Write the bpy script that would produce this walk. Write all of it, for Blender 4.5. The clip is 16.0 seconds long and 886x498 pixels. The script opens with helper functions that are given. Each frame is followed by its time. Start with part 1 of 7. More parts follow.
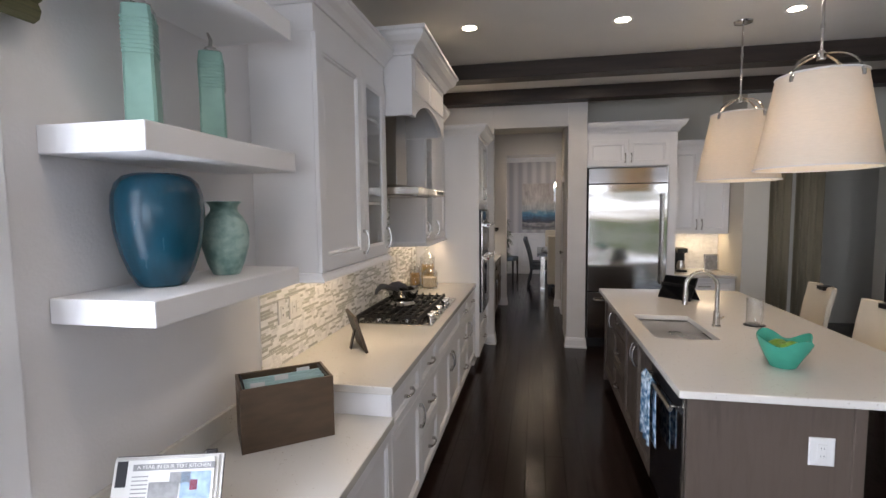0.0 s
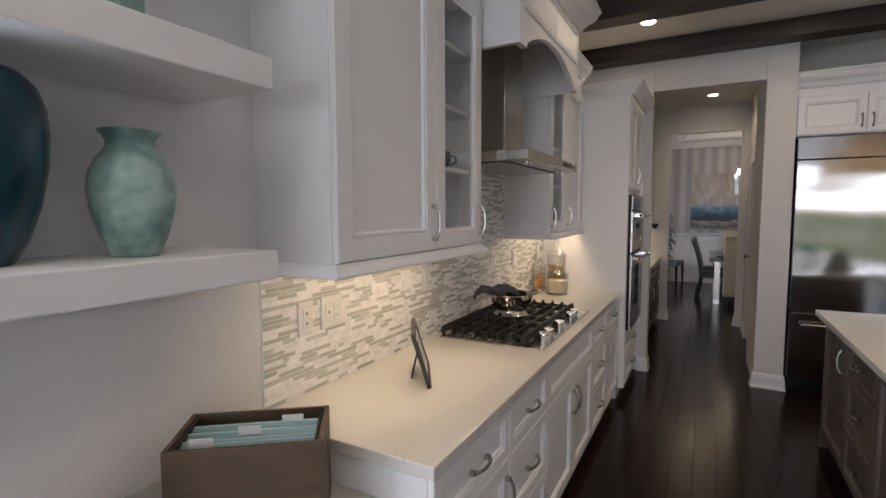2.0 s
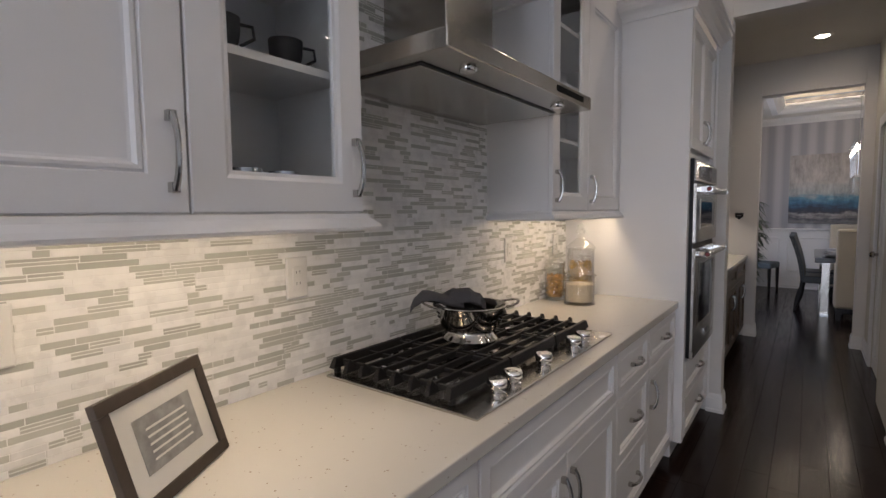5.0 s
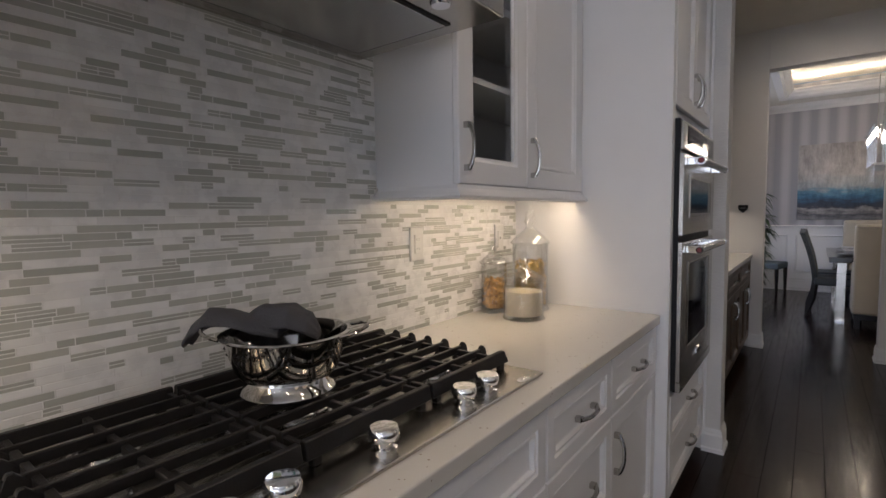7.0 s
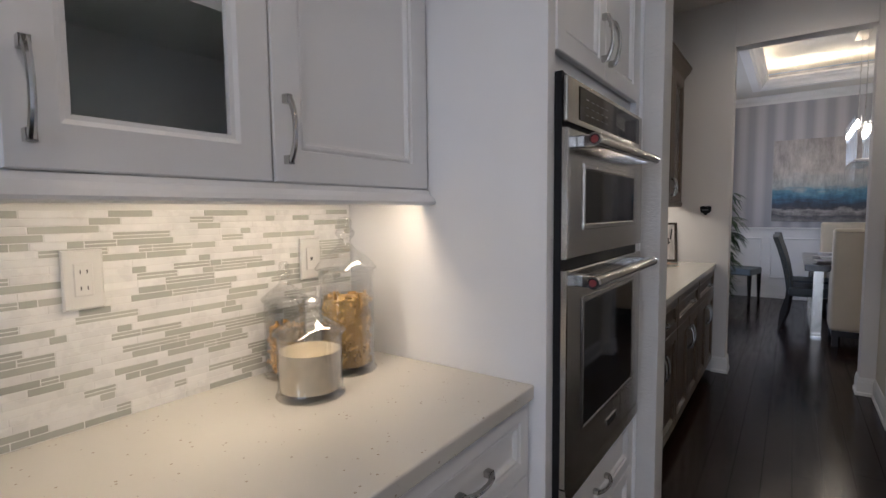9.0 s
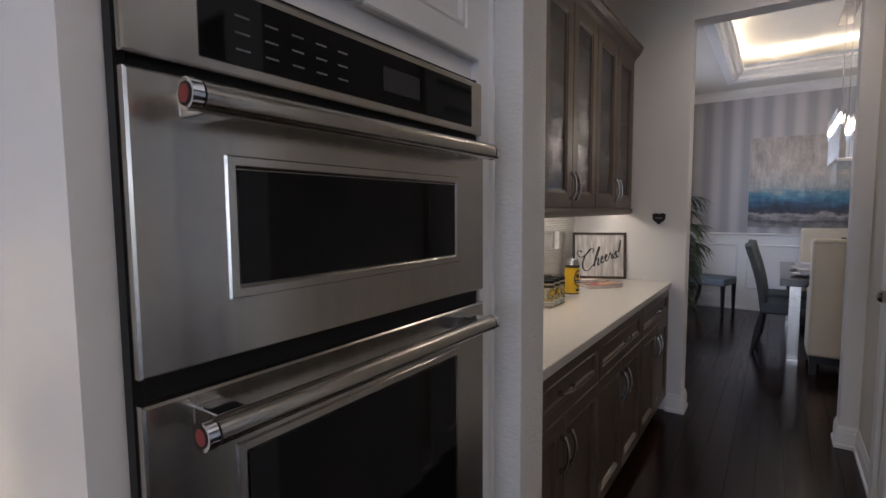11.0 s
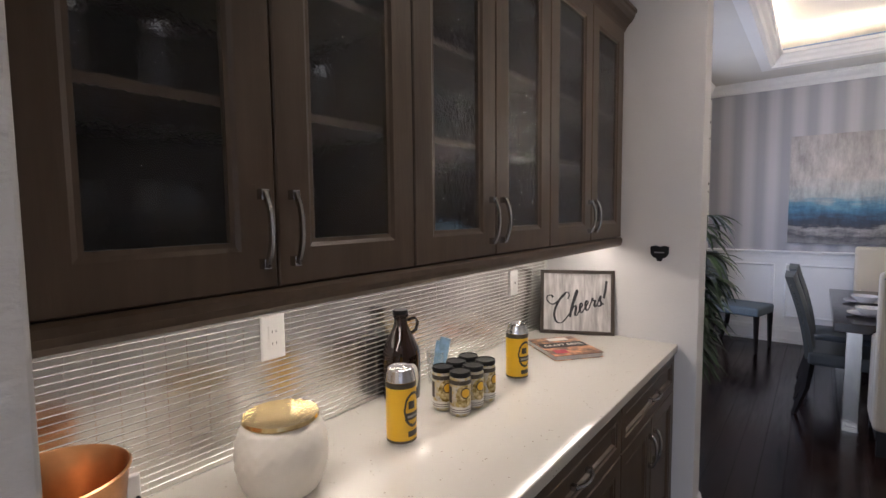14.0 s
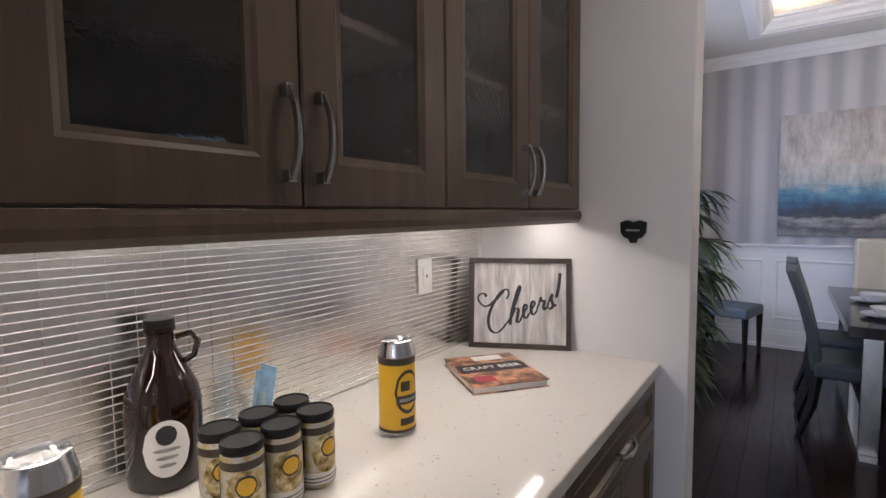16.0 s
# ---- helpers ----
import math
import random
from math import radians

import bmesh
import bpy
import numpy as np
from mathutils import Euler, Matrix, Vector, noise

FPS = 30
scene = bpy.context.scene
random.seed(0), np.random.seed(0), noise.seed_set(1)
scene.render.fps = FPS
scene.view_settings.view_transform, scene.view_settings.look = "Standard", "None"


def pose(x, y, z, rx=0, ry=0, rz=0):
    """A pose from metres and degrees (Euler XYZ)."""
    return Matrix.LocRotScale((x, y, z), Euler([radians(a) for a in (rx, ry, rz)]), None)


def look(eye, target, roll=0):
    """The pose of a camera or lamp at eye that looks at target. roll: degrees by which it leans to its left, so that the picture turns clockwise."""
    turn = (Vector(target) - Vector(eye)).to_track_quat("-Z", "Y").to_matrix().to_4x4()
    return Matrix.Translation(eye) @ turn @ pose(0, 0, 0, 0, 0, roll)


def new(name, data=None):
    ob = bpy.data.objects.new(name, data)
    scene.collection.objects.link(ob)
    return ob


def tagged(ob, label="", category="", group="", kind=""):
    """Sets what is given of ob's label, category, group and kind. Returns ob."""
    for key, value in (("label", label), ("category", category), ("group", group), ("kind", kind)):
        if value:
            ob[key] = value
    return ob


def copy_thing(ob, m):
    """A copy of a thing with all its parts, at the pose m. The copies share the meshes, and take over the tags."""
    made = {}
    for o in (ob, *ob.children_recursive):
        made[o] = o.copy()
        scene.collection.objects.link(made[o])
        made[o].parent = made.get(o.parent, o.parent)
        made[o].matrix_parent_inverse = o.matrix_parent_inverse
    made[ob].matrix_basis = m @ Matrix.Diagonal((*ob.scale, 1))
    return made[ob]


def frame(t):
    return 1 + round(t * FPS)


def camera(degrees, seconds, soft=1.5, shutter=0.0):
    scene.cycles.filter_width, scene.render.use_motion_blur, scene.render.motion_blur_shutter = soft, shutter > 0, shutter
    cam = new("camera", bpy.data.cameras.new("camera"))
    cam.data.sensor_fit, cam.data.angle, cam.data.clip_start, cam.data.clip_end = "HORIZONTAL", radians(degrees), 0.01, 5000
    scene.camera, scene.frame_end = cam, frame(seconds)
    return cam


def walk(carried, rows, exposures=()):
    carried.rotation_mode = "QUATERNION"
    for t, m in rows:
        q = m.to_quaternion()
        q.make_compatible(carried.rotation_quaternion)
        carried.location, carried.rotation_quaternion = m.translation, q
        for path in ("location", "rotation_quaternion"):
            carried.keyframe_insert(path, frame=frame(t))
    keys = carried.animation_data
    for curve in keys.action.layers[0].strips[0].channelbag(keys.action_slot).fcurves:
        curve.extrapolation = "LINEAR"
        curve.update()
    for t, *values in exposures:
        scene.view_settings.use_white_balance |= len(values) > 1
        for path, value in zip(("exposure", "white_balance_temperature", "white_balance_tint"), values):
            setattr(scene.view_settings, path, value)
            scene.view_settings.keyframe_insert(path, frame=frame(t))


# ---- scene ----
cam = camera(84.9, 16.0)
PATH = [
    (0, (0.18, 0.063, 1.716), (-0.198, 2.021, 1.553), -0.6),
    (0.5, (0.152, 0.309, 1.667), (-0.575, 2.166, 1.512), -0.5),
    (1, (0.104, 0.545, 1.634), (-0.806, 2.319, 1.476), -0.3),
    (1.5, (0.094, 0.802, 1.616), (-0.852, 2.556, 1.457), -0.1),
    (2, (0.145, 1.067, 1.58), (-0.81, 2.817, 1.423), -0.2),
    (2.5, (0.182, 1.271, 1.547), (-0.823, 2.993, 1.392), -0.1),
    (3, (0.161, 1.5, 1.511), (-0.899, 3.189, 1.355), -0.0),
    (3.5, (0.149, 1.703, 1.493), (-0.954, 3.364, 1.337), 0.1),
    (3.7, (0.149, 1.777, 1.473), (-0.963, 3.433, 1.315), 0.1),
    (5.8, (0.034, 2.631, 1.374), (-1.197, 4.201, 1.23), -0.9),
    (6, (0.019, 2.711, 1.353), (-1.204, 4.287, 1.211), -0.8),
    (6.5, (0.031, 2.935, 1.344), (-1.186, 4.516, 1.199), -0.7),
    (7, (0.027, 3.139, 1.338), (-1.183, 4.724, 1.194), -0.8),
    (7.5, (-0.033, 3.361, 1.359), (-1.234, 4.954, 1.215), -0.8),
    (8, (-0.043, 3.591, 1.367), (-1.233, 5.192, 1.218), -0.6),
    (8.5, (0.013, 3.859, 1.359), (-1.161, 5.471, 1.209), -0.7),
    (9, (0.069, 4.107, 1.362), (-1.096, 5.725, 1.209), -0.6),
    (9.5, (0.084, 4.345, 1.362), (-1.073, 5.969, 1.215), -0.7),
    (10, (0.11, 4.588, 1.37), (-1.034, 6.222, 1.217), -0.6),
    (12.5, (0.248, 5.622, 1.498), (-0.885, 7.262, 1.333), -0.3),
    (13, (0.270, 5.786, 1.511), (-0.912, 7.391, 1.353), -0.5),
    (13.5, (0.185, 5.975, 1.535), (-1.032, 7.554, 1.375), -0.6),
    (14, (0.087, 6.164, 1.563), (-1.134, 7.741, 1.409), -0.6),
    (14.5, (0.034, 6.379, 1.519), (-1.180, 7.961, 1.361), -0.5),
    (15, (0.002, 6.598, 1.477), (-1.204, 8.186, 1.324), -0.6),
    (15.5, (-0.039, 6.767, 1.429), (-1.235, 8.362, 1.276), -0.4),
    (16, (-0.092, 6.965, 1.414), (-1.251, 8.589, 1.272), -0.6),
]
EXPOSURE = [(0, -0.32, 6850, 18), (1.0, -0.40, 6700, 18), (1.6, -0.46, 6750, 18), (2.2, -0.40, 6950, 19), (3.0, -0.28, 6950, 19), (3.7, -0.42, 6750, 19), (6.0, -0.44, 6450, 19), (7.2, -0.38, 6350, 18), (8.0, -0.28, 6250, 17), (9.0, -0.22, 6050, 17), (10.2, -0.25, 6050, 18), (12.5, 0.26, 5980, 20), (14.2, 0.34, 5950, 20), (16, 0.36, 5750, 21)]
walk(cam, [(t, look(eye, target, roll)) for t, eye, target, roll in PATH], EXPOSURE)

# lamp powers, watts
P_WEST, P_SOUTH, P_SOUTH_B, P_DIN = 158, 118, 32, 23
P_DOWN, P_PANTRY, P_DINDOWN = 12.5, 18, 9
P_STRIP, P_BAR, P_COVE = 2.6, 4.1, 5.0

P_PEND, P_CHAND = 5.5, 11


# world and sun
world = bpy.data.worlds.new("sky")
scene.world = world
world.use_nodes = True
wn = world.node_tree
sky = wn.nodes.new("ShaderNodeTexSky")
sky.sky_type, sky.sun_disc = "NISHITA", False
sky.sun_elevation, sky.sun_rotation = radians(48), radians(150)
wn.nodes["Background"].inputs[1].default_value = 0.11
wn.links.new(sky.outputs[0], wn.nodes["Background"].inputs[0])


def lamp(name, kind, m, power, color, size=0.1, size_y=None, angle=None, blend=0.5):
    data = bpy.data.lights.new(name, kind)
    data.energy, data.color = power, color
    if kind == "AREA":
        data.shape = "RECTANGLE" if size_y else "DISK"
        data.size = size
        if size_y:
            data.size_y = size_y
    elif kind == "SPOT":
        data.spot_size, data.spot_blend, data.shadow_soft_size = radians(angle), blend, size
    elif kind == "SUN":
        data.angle = radians(angle)
    else:
        data.shadow_soft_size = size
    ob = new(name, data)
    ob.matrix_world = m
    return ob


WARM = (1.0, 0.82, 0.60)
DAY = (0.74, 0.85, 1.0)
lamp("sun", "SUN", look((0, 0, 10), (-2.4, 4.0, 5.0)), 4.0, (1, 0.95, 0.88), angle=0.5)
# daylight in the openings
lamp("window_daylight_west", "AREA", pose(-1.22, -0.3, 1.3, 0, -90, 0), P_WEST, DAY, 2.2, 2.4)
# added fill lamp in an assumed opening, clear of the fridge's reflection
lamp("south_daylight_fill", "AREA", pose(0.25, -4.98, 1.4, 90, 0, 0), P_SOUTH, DAY, 2.4, 2.3)
lamp("south_daylight_fill", "AREA", pose(3.65, -4.98, 2.2, 90, 0, 0), P_SOUTH_B, DAY, 3.6, 0.6)
lamp("window_daylight_dining", "AREA", pose(-1.12, 11.1, 1.5, 0, -90, 0), P_DIN, (0.70, 0.80, 1.0), 1.9, 1.7)

# ---- materials ----


def mat(name, color=(0.8, 0.8, 0.8), rough=0.5, metal=0.0, bump=0.0, bscale=200.0, vary=0.06, vscale=3.0, rand=0.0,
        island=0.0, trans=0.0, ior=1.45, emit=None, power=0.0, stretch=(1, 1, 1), coat=0.0, rvar=0.1, detail=4.0, tint=None, spec=0.5):
    """Principled material with two scales of variation in object space."""
    m = bpy.data.materials.new(name)
    m.use_nodes = True
    nt = m.node_tree
    b = nt.nodes["Principled BSDF"]
    b.inputs["Base Color"].default_value = (*color, 1)
    b.inputs["Roughness"].default_value = rough
    b.inputs["Metallic"].default_value = metal
    b.inputs["Transmission Weight"].default_value = trans
    b.inputs["IOR"].default_value = ior
    b.inputs["Coat Weight"].default_value = coat
    b.inputs["Specular IOR Level"].default_value = spec
    if emit:
        b.inputs["Emission Color"].default_value = (*emit, 1)
        b.inputs["Emission Strength"].default_value = power
    tc = nt.nodes.new("ShaderNodeNewGeometry")
    mp = nt.nodes.new("ShaderNodeMapping")
    mp.inputs["Scale"].default_value = stretch
    nt.links.new(tc.outputs["Position"], mp.inputs["Vector"])
    big = nt.nodes.new("ShaderNodeTexNoise")
    big.inputs["Scale"].default_value, big.inputs["Detail"].default_value = vscale, detail
    nt.links.new(mp.outputs[0], big.inputs["Vector"])
    if vary or rand or island:
        mr = nt.nodes.new("ShaderNodeMapRange")
        mr.inputs["From Min"].default_value, mr.inputs["From Max"].default_value = 0.3, 0.7
        mr.inputs["To Min"].default_value, mr.inputs["To Max"].default_value = 1 - vary, 1 + vary
        nt.links.new(big.outputs["Fac"], mr.inputs["Value"])
        last = mr.outputs[0]
        if rand or island:
            src = nt.nodes.new("ShaderNodeObjectInfo").outputs["Random"] if rand else tc.outputs["Random Per Island"]
            amt = rand or island
            m2 = nt.nodes.new("ShaderNodeMapRange")
            m2.inputs["To Min"].default_value, m2.inputs["To Max"].default_value = 1 - amt, 1 + amt
            nt.links.new(src, m2.inputs["Value"])
            mu = nt.nodes.new("ShaderNodeMath")
            mu.operation = "MULTIPLY"
            nt.links.new(last, mu.inputs[0])
            nt.links.new(m2.outputs[0], mu.inputs[1])
            last = mu.outputs[0]
        mix = nt.nodes.new("ShaderNodeMix")
        mix.data_type, mix.blend_type = "RGBA", "MULTIPLY"
        mix.inputs["Factor"].default_value = 1
        mix.inputs["A"].default_value = (*color, 1)
        nt.links.new(last, mix.inputs["B"])
        nt.links.new(mix.outputs["Result"], b.inputs["Base Color"])
        if tint:
            tm = nt.nodes.new("ShaderNodeMix")
            tm.data_type = "RGBA"
            tm.inputs["A"].default_value, tm.inputs["B"].default_value = (*color, 1), (*tint, 1)
            ramp = nt.nodes.new("ShaderNodeMapRange")
            ramp.inputs["From Min"].default_value, ramp.inputs["From Max"].default_value = 0.4, 0.62
            nt.links.new(big.outputs["Fac"], ramp.inputs["Value"])
            nt.links.new(ramp.outputs[0], tm.inputs["Factor"])
            nt.links.new(tm.outputs["Result"], mix.inputs["A"])
    if rvar:
        rr = nt.nodes.new("ShaderNodeMapRange")
        rr.inputs["From Min"].default_value, rr.inputs["From Max"].default_value = 0.3, 0.7
        rr.inputs["To Min"].default_value, rr.inputs["To Max"].default_value = rough * (1 - rvar), min(1, rough * (1 + rvar))
        nt.links.new(big.outputs["Fac"], rr.inputs["Value"])
        nt.links.new(rr.outputs[0], b.inputs["Roughness"])
    if bump:
        fine = nt.nodes.new("ShaderNodeTexNoise")
        fine.inputs["Scale"].default_value, fine.inputs["Detail"].default_value = bscale, 4
        nt.links.new(mp.outputs[0], fine.inputs["Vector"])
        bu = nt.nodes.new("ShaderNodeBump")
        bu.inputs["Strength"].default_value, bu.inputs["Distance"].default_value = bump, 0.01
        nt.links.new(fine.outputs["Fac"], bu.inputs["Height"])
        nt.links.new(bu.outputs[0], b.inputs["Normal"])
    return m


def tree_of(m):
    return m.node_tree, m.node_tree.nodes["Principled BSDF"]


M = {}
M["wall"] = mat("wall_paint", (0.70, 0.685, 0.68), 0.7, bump=0.10, bscale=90, vary=0.03, vscale=1.5)
M["wall_stucco"] = mat("textured_wall_paint", (0.68, 0.665, 0.65), 0.7, bump=0.35, bscale=60, vary=0.03, stretch=(1, 1, 2.2))
M["greige"] = mat("greige_wall_paint", (0.60, 0.575, 0.51), 0.7, bump=0.10, bscale=90, vary=0.03, vscale=1.5)
M["ceiling"] = mat("ceiling_paint", (0.66, 0.645, 0.61), 0.85, bump=0.12, bscale=120, vary=0.03)
M["white"] = mat("white_lacquer", (0.80, 0.795, 0.80), 0.36, bump=0.015, bscale=150, vary=0.025, vscale=2)
M["trim"] = mat("white_trim_paint", (0.76, 0.76, 0.765), 0.42, bump=0.02, bscale=120, vary=0.025)
M["inside"] = mat("cabinet_interior", (0.66, 0.66, 0.67), 0.5, vary=0.03)
M["quartz"] = mat("quartz_worktop", (0.58, 0.555, 0.515), 0.09, vary=0.03, vscale=14, rvar=0.2)
M["beam"] = mat("dark_beam_wood", (0.034, 0.023, 0.018), 0.46, bump=0.25, bscale=30, vary=0.35, vscale=5, stretch=(0.35, 4, 4))
M["plank"] = mat("dark_floor_plank", (0.0125, 0.0054, 0.0038), 0.20, bump=0.012, bscale=26, vary=0.20, vscale=6, rand=0.28, stretch=(6, 0.5, 1), rvar=0.30, spec=0.25)
M["plank_far"] = mat("dark_floor_plank_far", (0.0125, 0.0054, 0.0038), 0.20, bump=0.012, bscale=26, vary=0.20, vscale=6, island=0.28, stretch=(6, 0.5, 1), rvar=0.30, spec=0.25)
M["underfloor"] = mat("floor_gap", (0.008, 0.006, 0.005), 0.8)
M["steel"] = mat("brushed_steel", (0.50, 0.475, 0.435), 0.24, 1.0, bump=0.015, bscale=60, vary=0.05, vscale=4, stretch=(1, 12, 0.6))
M["steel_hood"] = mat("brushed_hood_steel", (0.50, 0.48, 0.45), 0.24, 1.0, bump=0.02, bscale=50, vary=0.05, stretch=(1, 1, 14))
M["steel_fridge"] = mat("fridge_steel", (0.60, 0.60, 0.60), 0.12, 1.0, bump=0.55, bscale=1.9, vary=0.03, stretch=(0.7, 1, 2.2), rvar=0.1)
for nd in M["steel_fridge"].node_tree.nodes:
    if nd.type == "TEX_NOISE":
        nd.inputs["Detail"].default_value = 0.0
M["pot_steel"] = mat("polished_pot_steel", (0.50, 0.485, 0.46), 0.07, 1.0, vary=0.05, vscale=18)
M["chrome"] = mat("polished_chrome", (0.85, 0.85, 0.86), 0.06, 1.0, vary=0.02)
M["nickel"] = mat("brushed_nickel_handle", (0.50, 0.485, 0.465), 0.18, 1.0, bump=0.02, vary=0.05, vscale=30)
M["black_glass"] = mat("black_oven_glass", (0.005, 0.005, 0.006), 0.05, vary=0.0, rvar=0.2, spec=0.28)
M["black"] = mat("black_plastic", (0.010, 0.010, 0.011), 0.4, bump=0.03, vary=0.1, spec=0.25)
M["iron"] = mat("cast_iron_grate", (0.008, 0.007, 0.007), 0.50, bump=0.12, bscale=350, vary=0.2, vscale=20)
M["grout"] = mat("pale_grout", (0.77, 0.765, 0.75), 0.85, bump=0.1, bscale=300, vary=0.05)
M["stone_tile"] = mat("white_marble_tile", (0.78, 0.775, 0.765), 0.28, vary=0.06, vscale=22, rand=0.06, bump=0.02)
M["stone_tile_far"] = mat("white_marble_tiles", (0.78, 0.775, 0.765), 0.28, vary=0.06, vscale=22, island=0.06, bump=0.02)
M["glass_tile"] = mat("grey_glass_tile", (0.47, 0.475, 0.435), 0.10, vary=0.04, vscale=25, rand=0.10, coat=0.5)
M["glass_tile_far"] = mat("grey_glass_tiles", (0.47, 0.475, 0.435), 0.10, vary=0.04, vscale=25, island=0.10, coat=0.5)
M["metal_tile"] = mat("mirror_steel_tile", (0.82, 0.805, 0.77), 0.24, 1.0, vary=0.03, rand=0.05)
M["metal_tile_far"] = mat("mirror_steel_tiles", (0.82, 0.805, 0.77), 0.24, 1.0, vary=0.03, island=0.05)
M["taupe"] = mat("taupe_stained_wood", (0.096, 0.067, 0.045), 0.36, bump=0.05, bscale=40, vary=0.16, vscale=8, stretch=(4, 4, 0.5))
# near-black base colour: the unlit inside of the bar cabinets, put into the taupe
M["taupe_shaded"] = mat("shade_darkened_taupe", (0.016, 0.012, 0.010), 0.6, vary=0.1)
M["island"] = mat("grey_stained_oak", (0.120, 0.090, 0.072), 0.45, bump=0.12, bscale=30, vary=0.35, vscale=5, stretch=(5, 5, 0.55), tint=(0.075, 0.056, 0.044))
M["clear"] = mat("clear_glass", (0.97, 0.98, 0.98), 0.01, trans=1.0, ior=1.10, vary=0, rvar=0)
nt, bs = tree_of(M["clear"])
tr = nt.nodes.new("ShaderNodeBsdfTransparent")
tr.inputs["Color"].default_value = (0.975, 0.98, 0.98, 1)
gls = nt.nodes.new("ShaderNodeBsdfGlossy")
gls.inputs["Roughness"].default_value = 0.02
lw = nt.nodes.new("ShaderNodeLayerWeight")
lw.inputs["Blend"].default_value = 0.42
fre = nt.nodes.new("ShaderNodeMath")
fre.operation = "MULTIPLY_ADD"
fre.inputs[1].default_value, fre.inputs[2].default_value = 0.50, 0.03
nt.links.new(lw.outputs["Facing"], fre.inputs[0])
ms = nt.nodes.new("ShaderNodeMixShader")
nt.links.new(fre.outputs[0], ms.inputs[0])
nt.links.new(tr.outputs[0], ms.inputs[1])
nt.links.new(gls.outputs[0], ms.inputs[2])
nt.links.new(ms.outputs[0], nt.nodes["Material Output"].inputs["Surface"])
M["pane"] = mat("window_pane", (0.97, 0.98, 0.98), 0.0, trans=1.0, ior=1.05, vary=0, rvar=0)
M["cab_pane"] = mat("cabinet_pane", (0.92, 0.94, 0.94), 0.01, trans=1.0, ior=1.3, vary=0, rvar=0)
M["seedy"] = mat("seedy_cabinet_glass", (0.92, 0.93, 0.94), 0.0, trans=1.0, ior=1.32, bump=0.35, bscale=65, vary=0, rvar=0)
M["plate"] = mat("white_plastic_plate", (0.68, 0.67, 0.65), 0.3, vary=0.02)
M["slot"] = mat("outlet_slot", (0.05, 0.05, 0.05), 0.5)
M["warm_lens"] = mat("warm_lamp_lens", (0.9, 0.85, 0.7), 0.4, emit=(1, 0.90, 0.72), power=50, vary=0, rvar=0)
M["strip"] = mat("under_cabinet_strip", (0.9, 0.85, 0.7), 0.4, emit=(1, 0.90, 0.70), power=6, vary=0, rvar=0)
M["patio"] = mat("pale_patio_concrete", (0.55, 0.54, 0.52), 0.8, bump=0.1, bscale=60, vary=0.08)
M["lawn"] = mat("lawn_grass", (0.075, 0.14, 0.03), 0.9, vary=0.3, vscale=1.5, bump=0.3, bscale=30)
M["woven"] = mat("woven_shade_reed", (0.10, 0.095, 0.045), 0.8, bump=0.4, bscale=60, vary=0.3, vscale=8, stretch=(1, 1, 18))

# ---- mesh helpers ----
ORIGIN = {}


def thing(name, loc, label, category, group="", kind=""):
    ob = new(name)
    ob.location = loc
    ob.empty_display_size = 0.05
    ORIGIN[ob.name] = Vector(loc)
    return tagged(ob, label, category, group, kind)


def part(name, bm, material, parent=None, label="", smooth=False, bevel=0.0, segs=2, auto=None):
    """Link a bmesh, built in world coordinates, as one mesh object under its thing."""
    me = bpy.data.meshes.new(name)
    org = ORIGIN[parent.name] if parent is not None else Vector((0, 0, 0))
    bmesh.ops.recalc_face_normals(bm, faces=bm.faces)
    bm.transform(Matrix.Translation(-org))
    if smooth:
        for f in bm.faces:
            f.smooth = True
        lim = radians(auto or 40)
        for e in bm.edges:
            if len(e.link_faces) == 2 and e.calc_face_angle(0) > lim:
                e.smooth = False
    bm.to_mesh(me)
    bm.free()
    me.materials.append(M[material] if isinstance(material, str) else material)
    ob = new(name, me)
    if parent is not None:
        ob.parent = parent
    ORIGIN[ob.name] = org
    if bevel:
        mo = ob.modifiers.new("bevel", "BEVEL")
        mo.width, mo.segments, mo.limit_method, mo.angle_limit = bevel, segs, "ANGLE", radians(50)
    if label:
        tagged(ob, label)
    return ob


def add_box(bm, x0, x1, y0, y1, z0, z1):
    vs = [bm.verts.new(p) for p in ((x0, y0, z0), (x1, y0, z0), (x1, y1, z0), (x0, y1, z0), (x0, y0, z1), (x1, y0, z1), (x1, y1, z1), (x0, y1, z1))]
    for f in ((3, 2, 1, 0), (4, 5, 6, 7), (0, 1, 5, 4), (1, 2, 6, 5), (2, 3, 7, 6), (3, 0, 4, 7)):
        bm.faces.new([vs[i] for i in f])
    return vs


def box(name, material, x0, x1, y0, y1, z0, z1, parent=None, label="", bevel=0.0, segs=2):
    bm = bmesh.new()
    add_box(bm, min(x0, x1), max(x0, x1), min(y0, y1), max(y0, y1), min(z0, z1), max(z0, z1))
    return part(name, bm, material, parent, label, bevel=bevel, segs=segs)


def structure(name, material, boxes, label, category, bevel=0.0):
    bm = bmesh.new()
    for b in boxes:
        add_box(bm, *b)
    return tagged(part(name, bm, material, bevel=bevel), label, category, kind="structure")


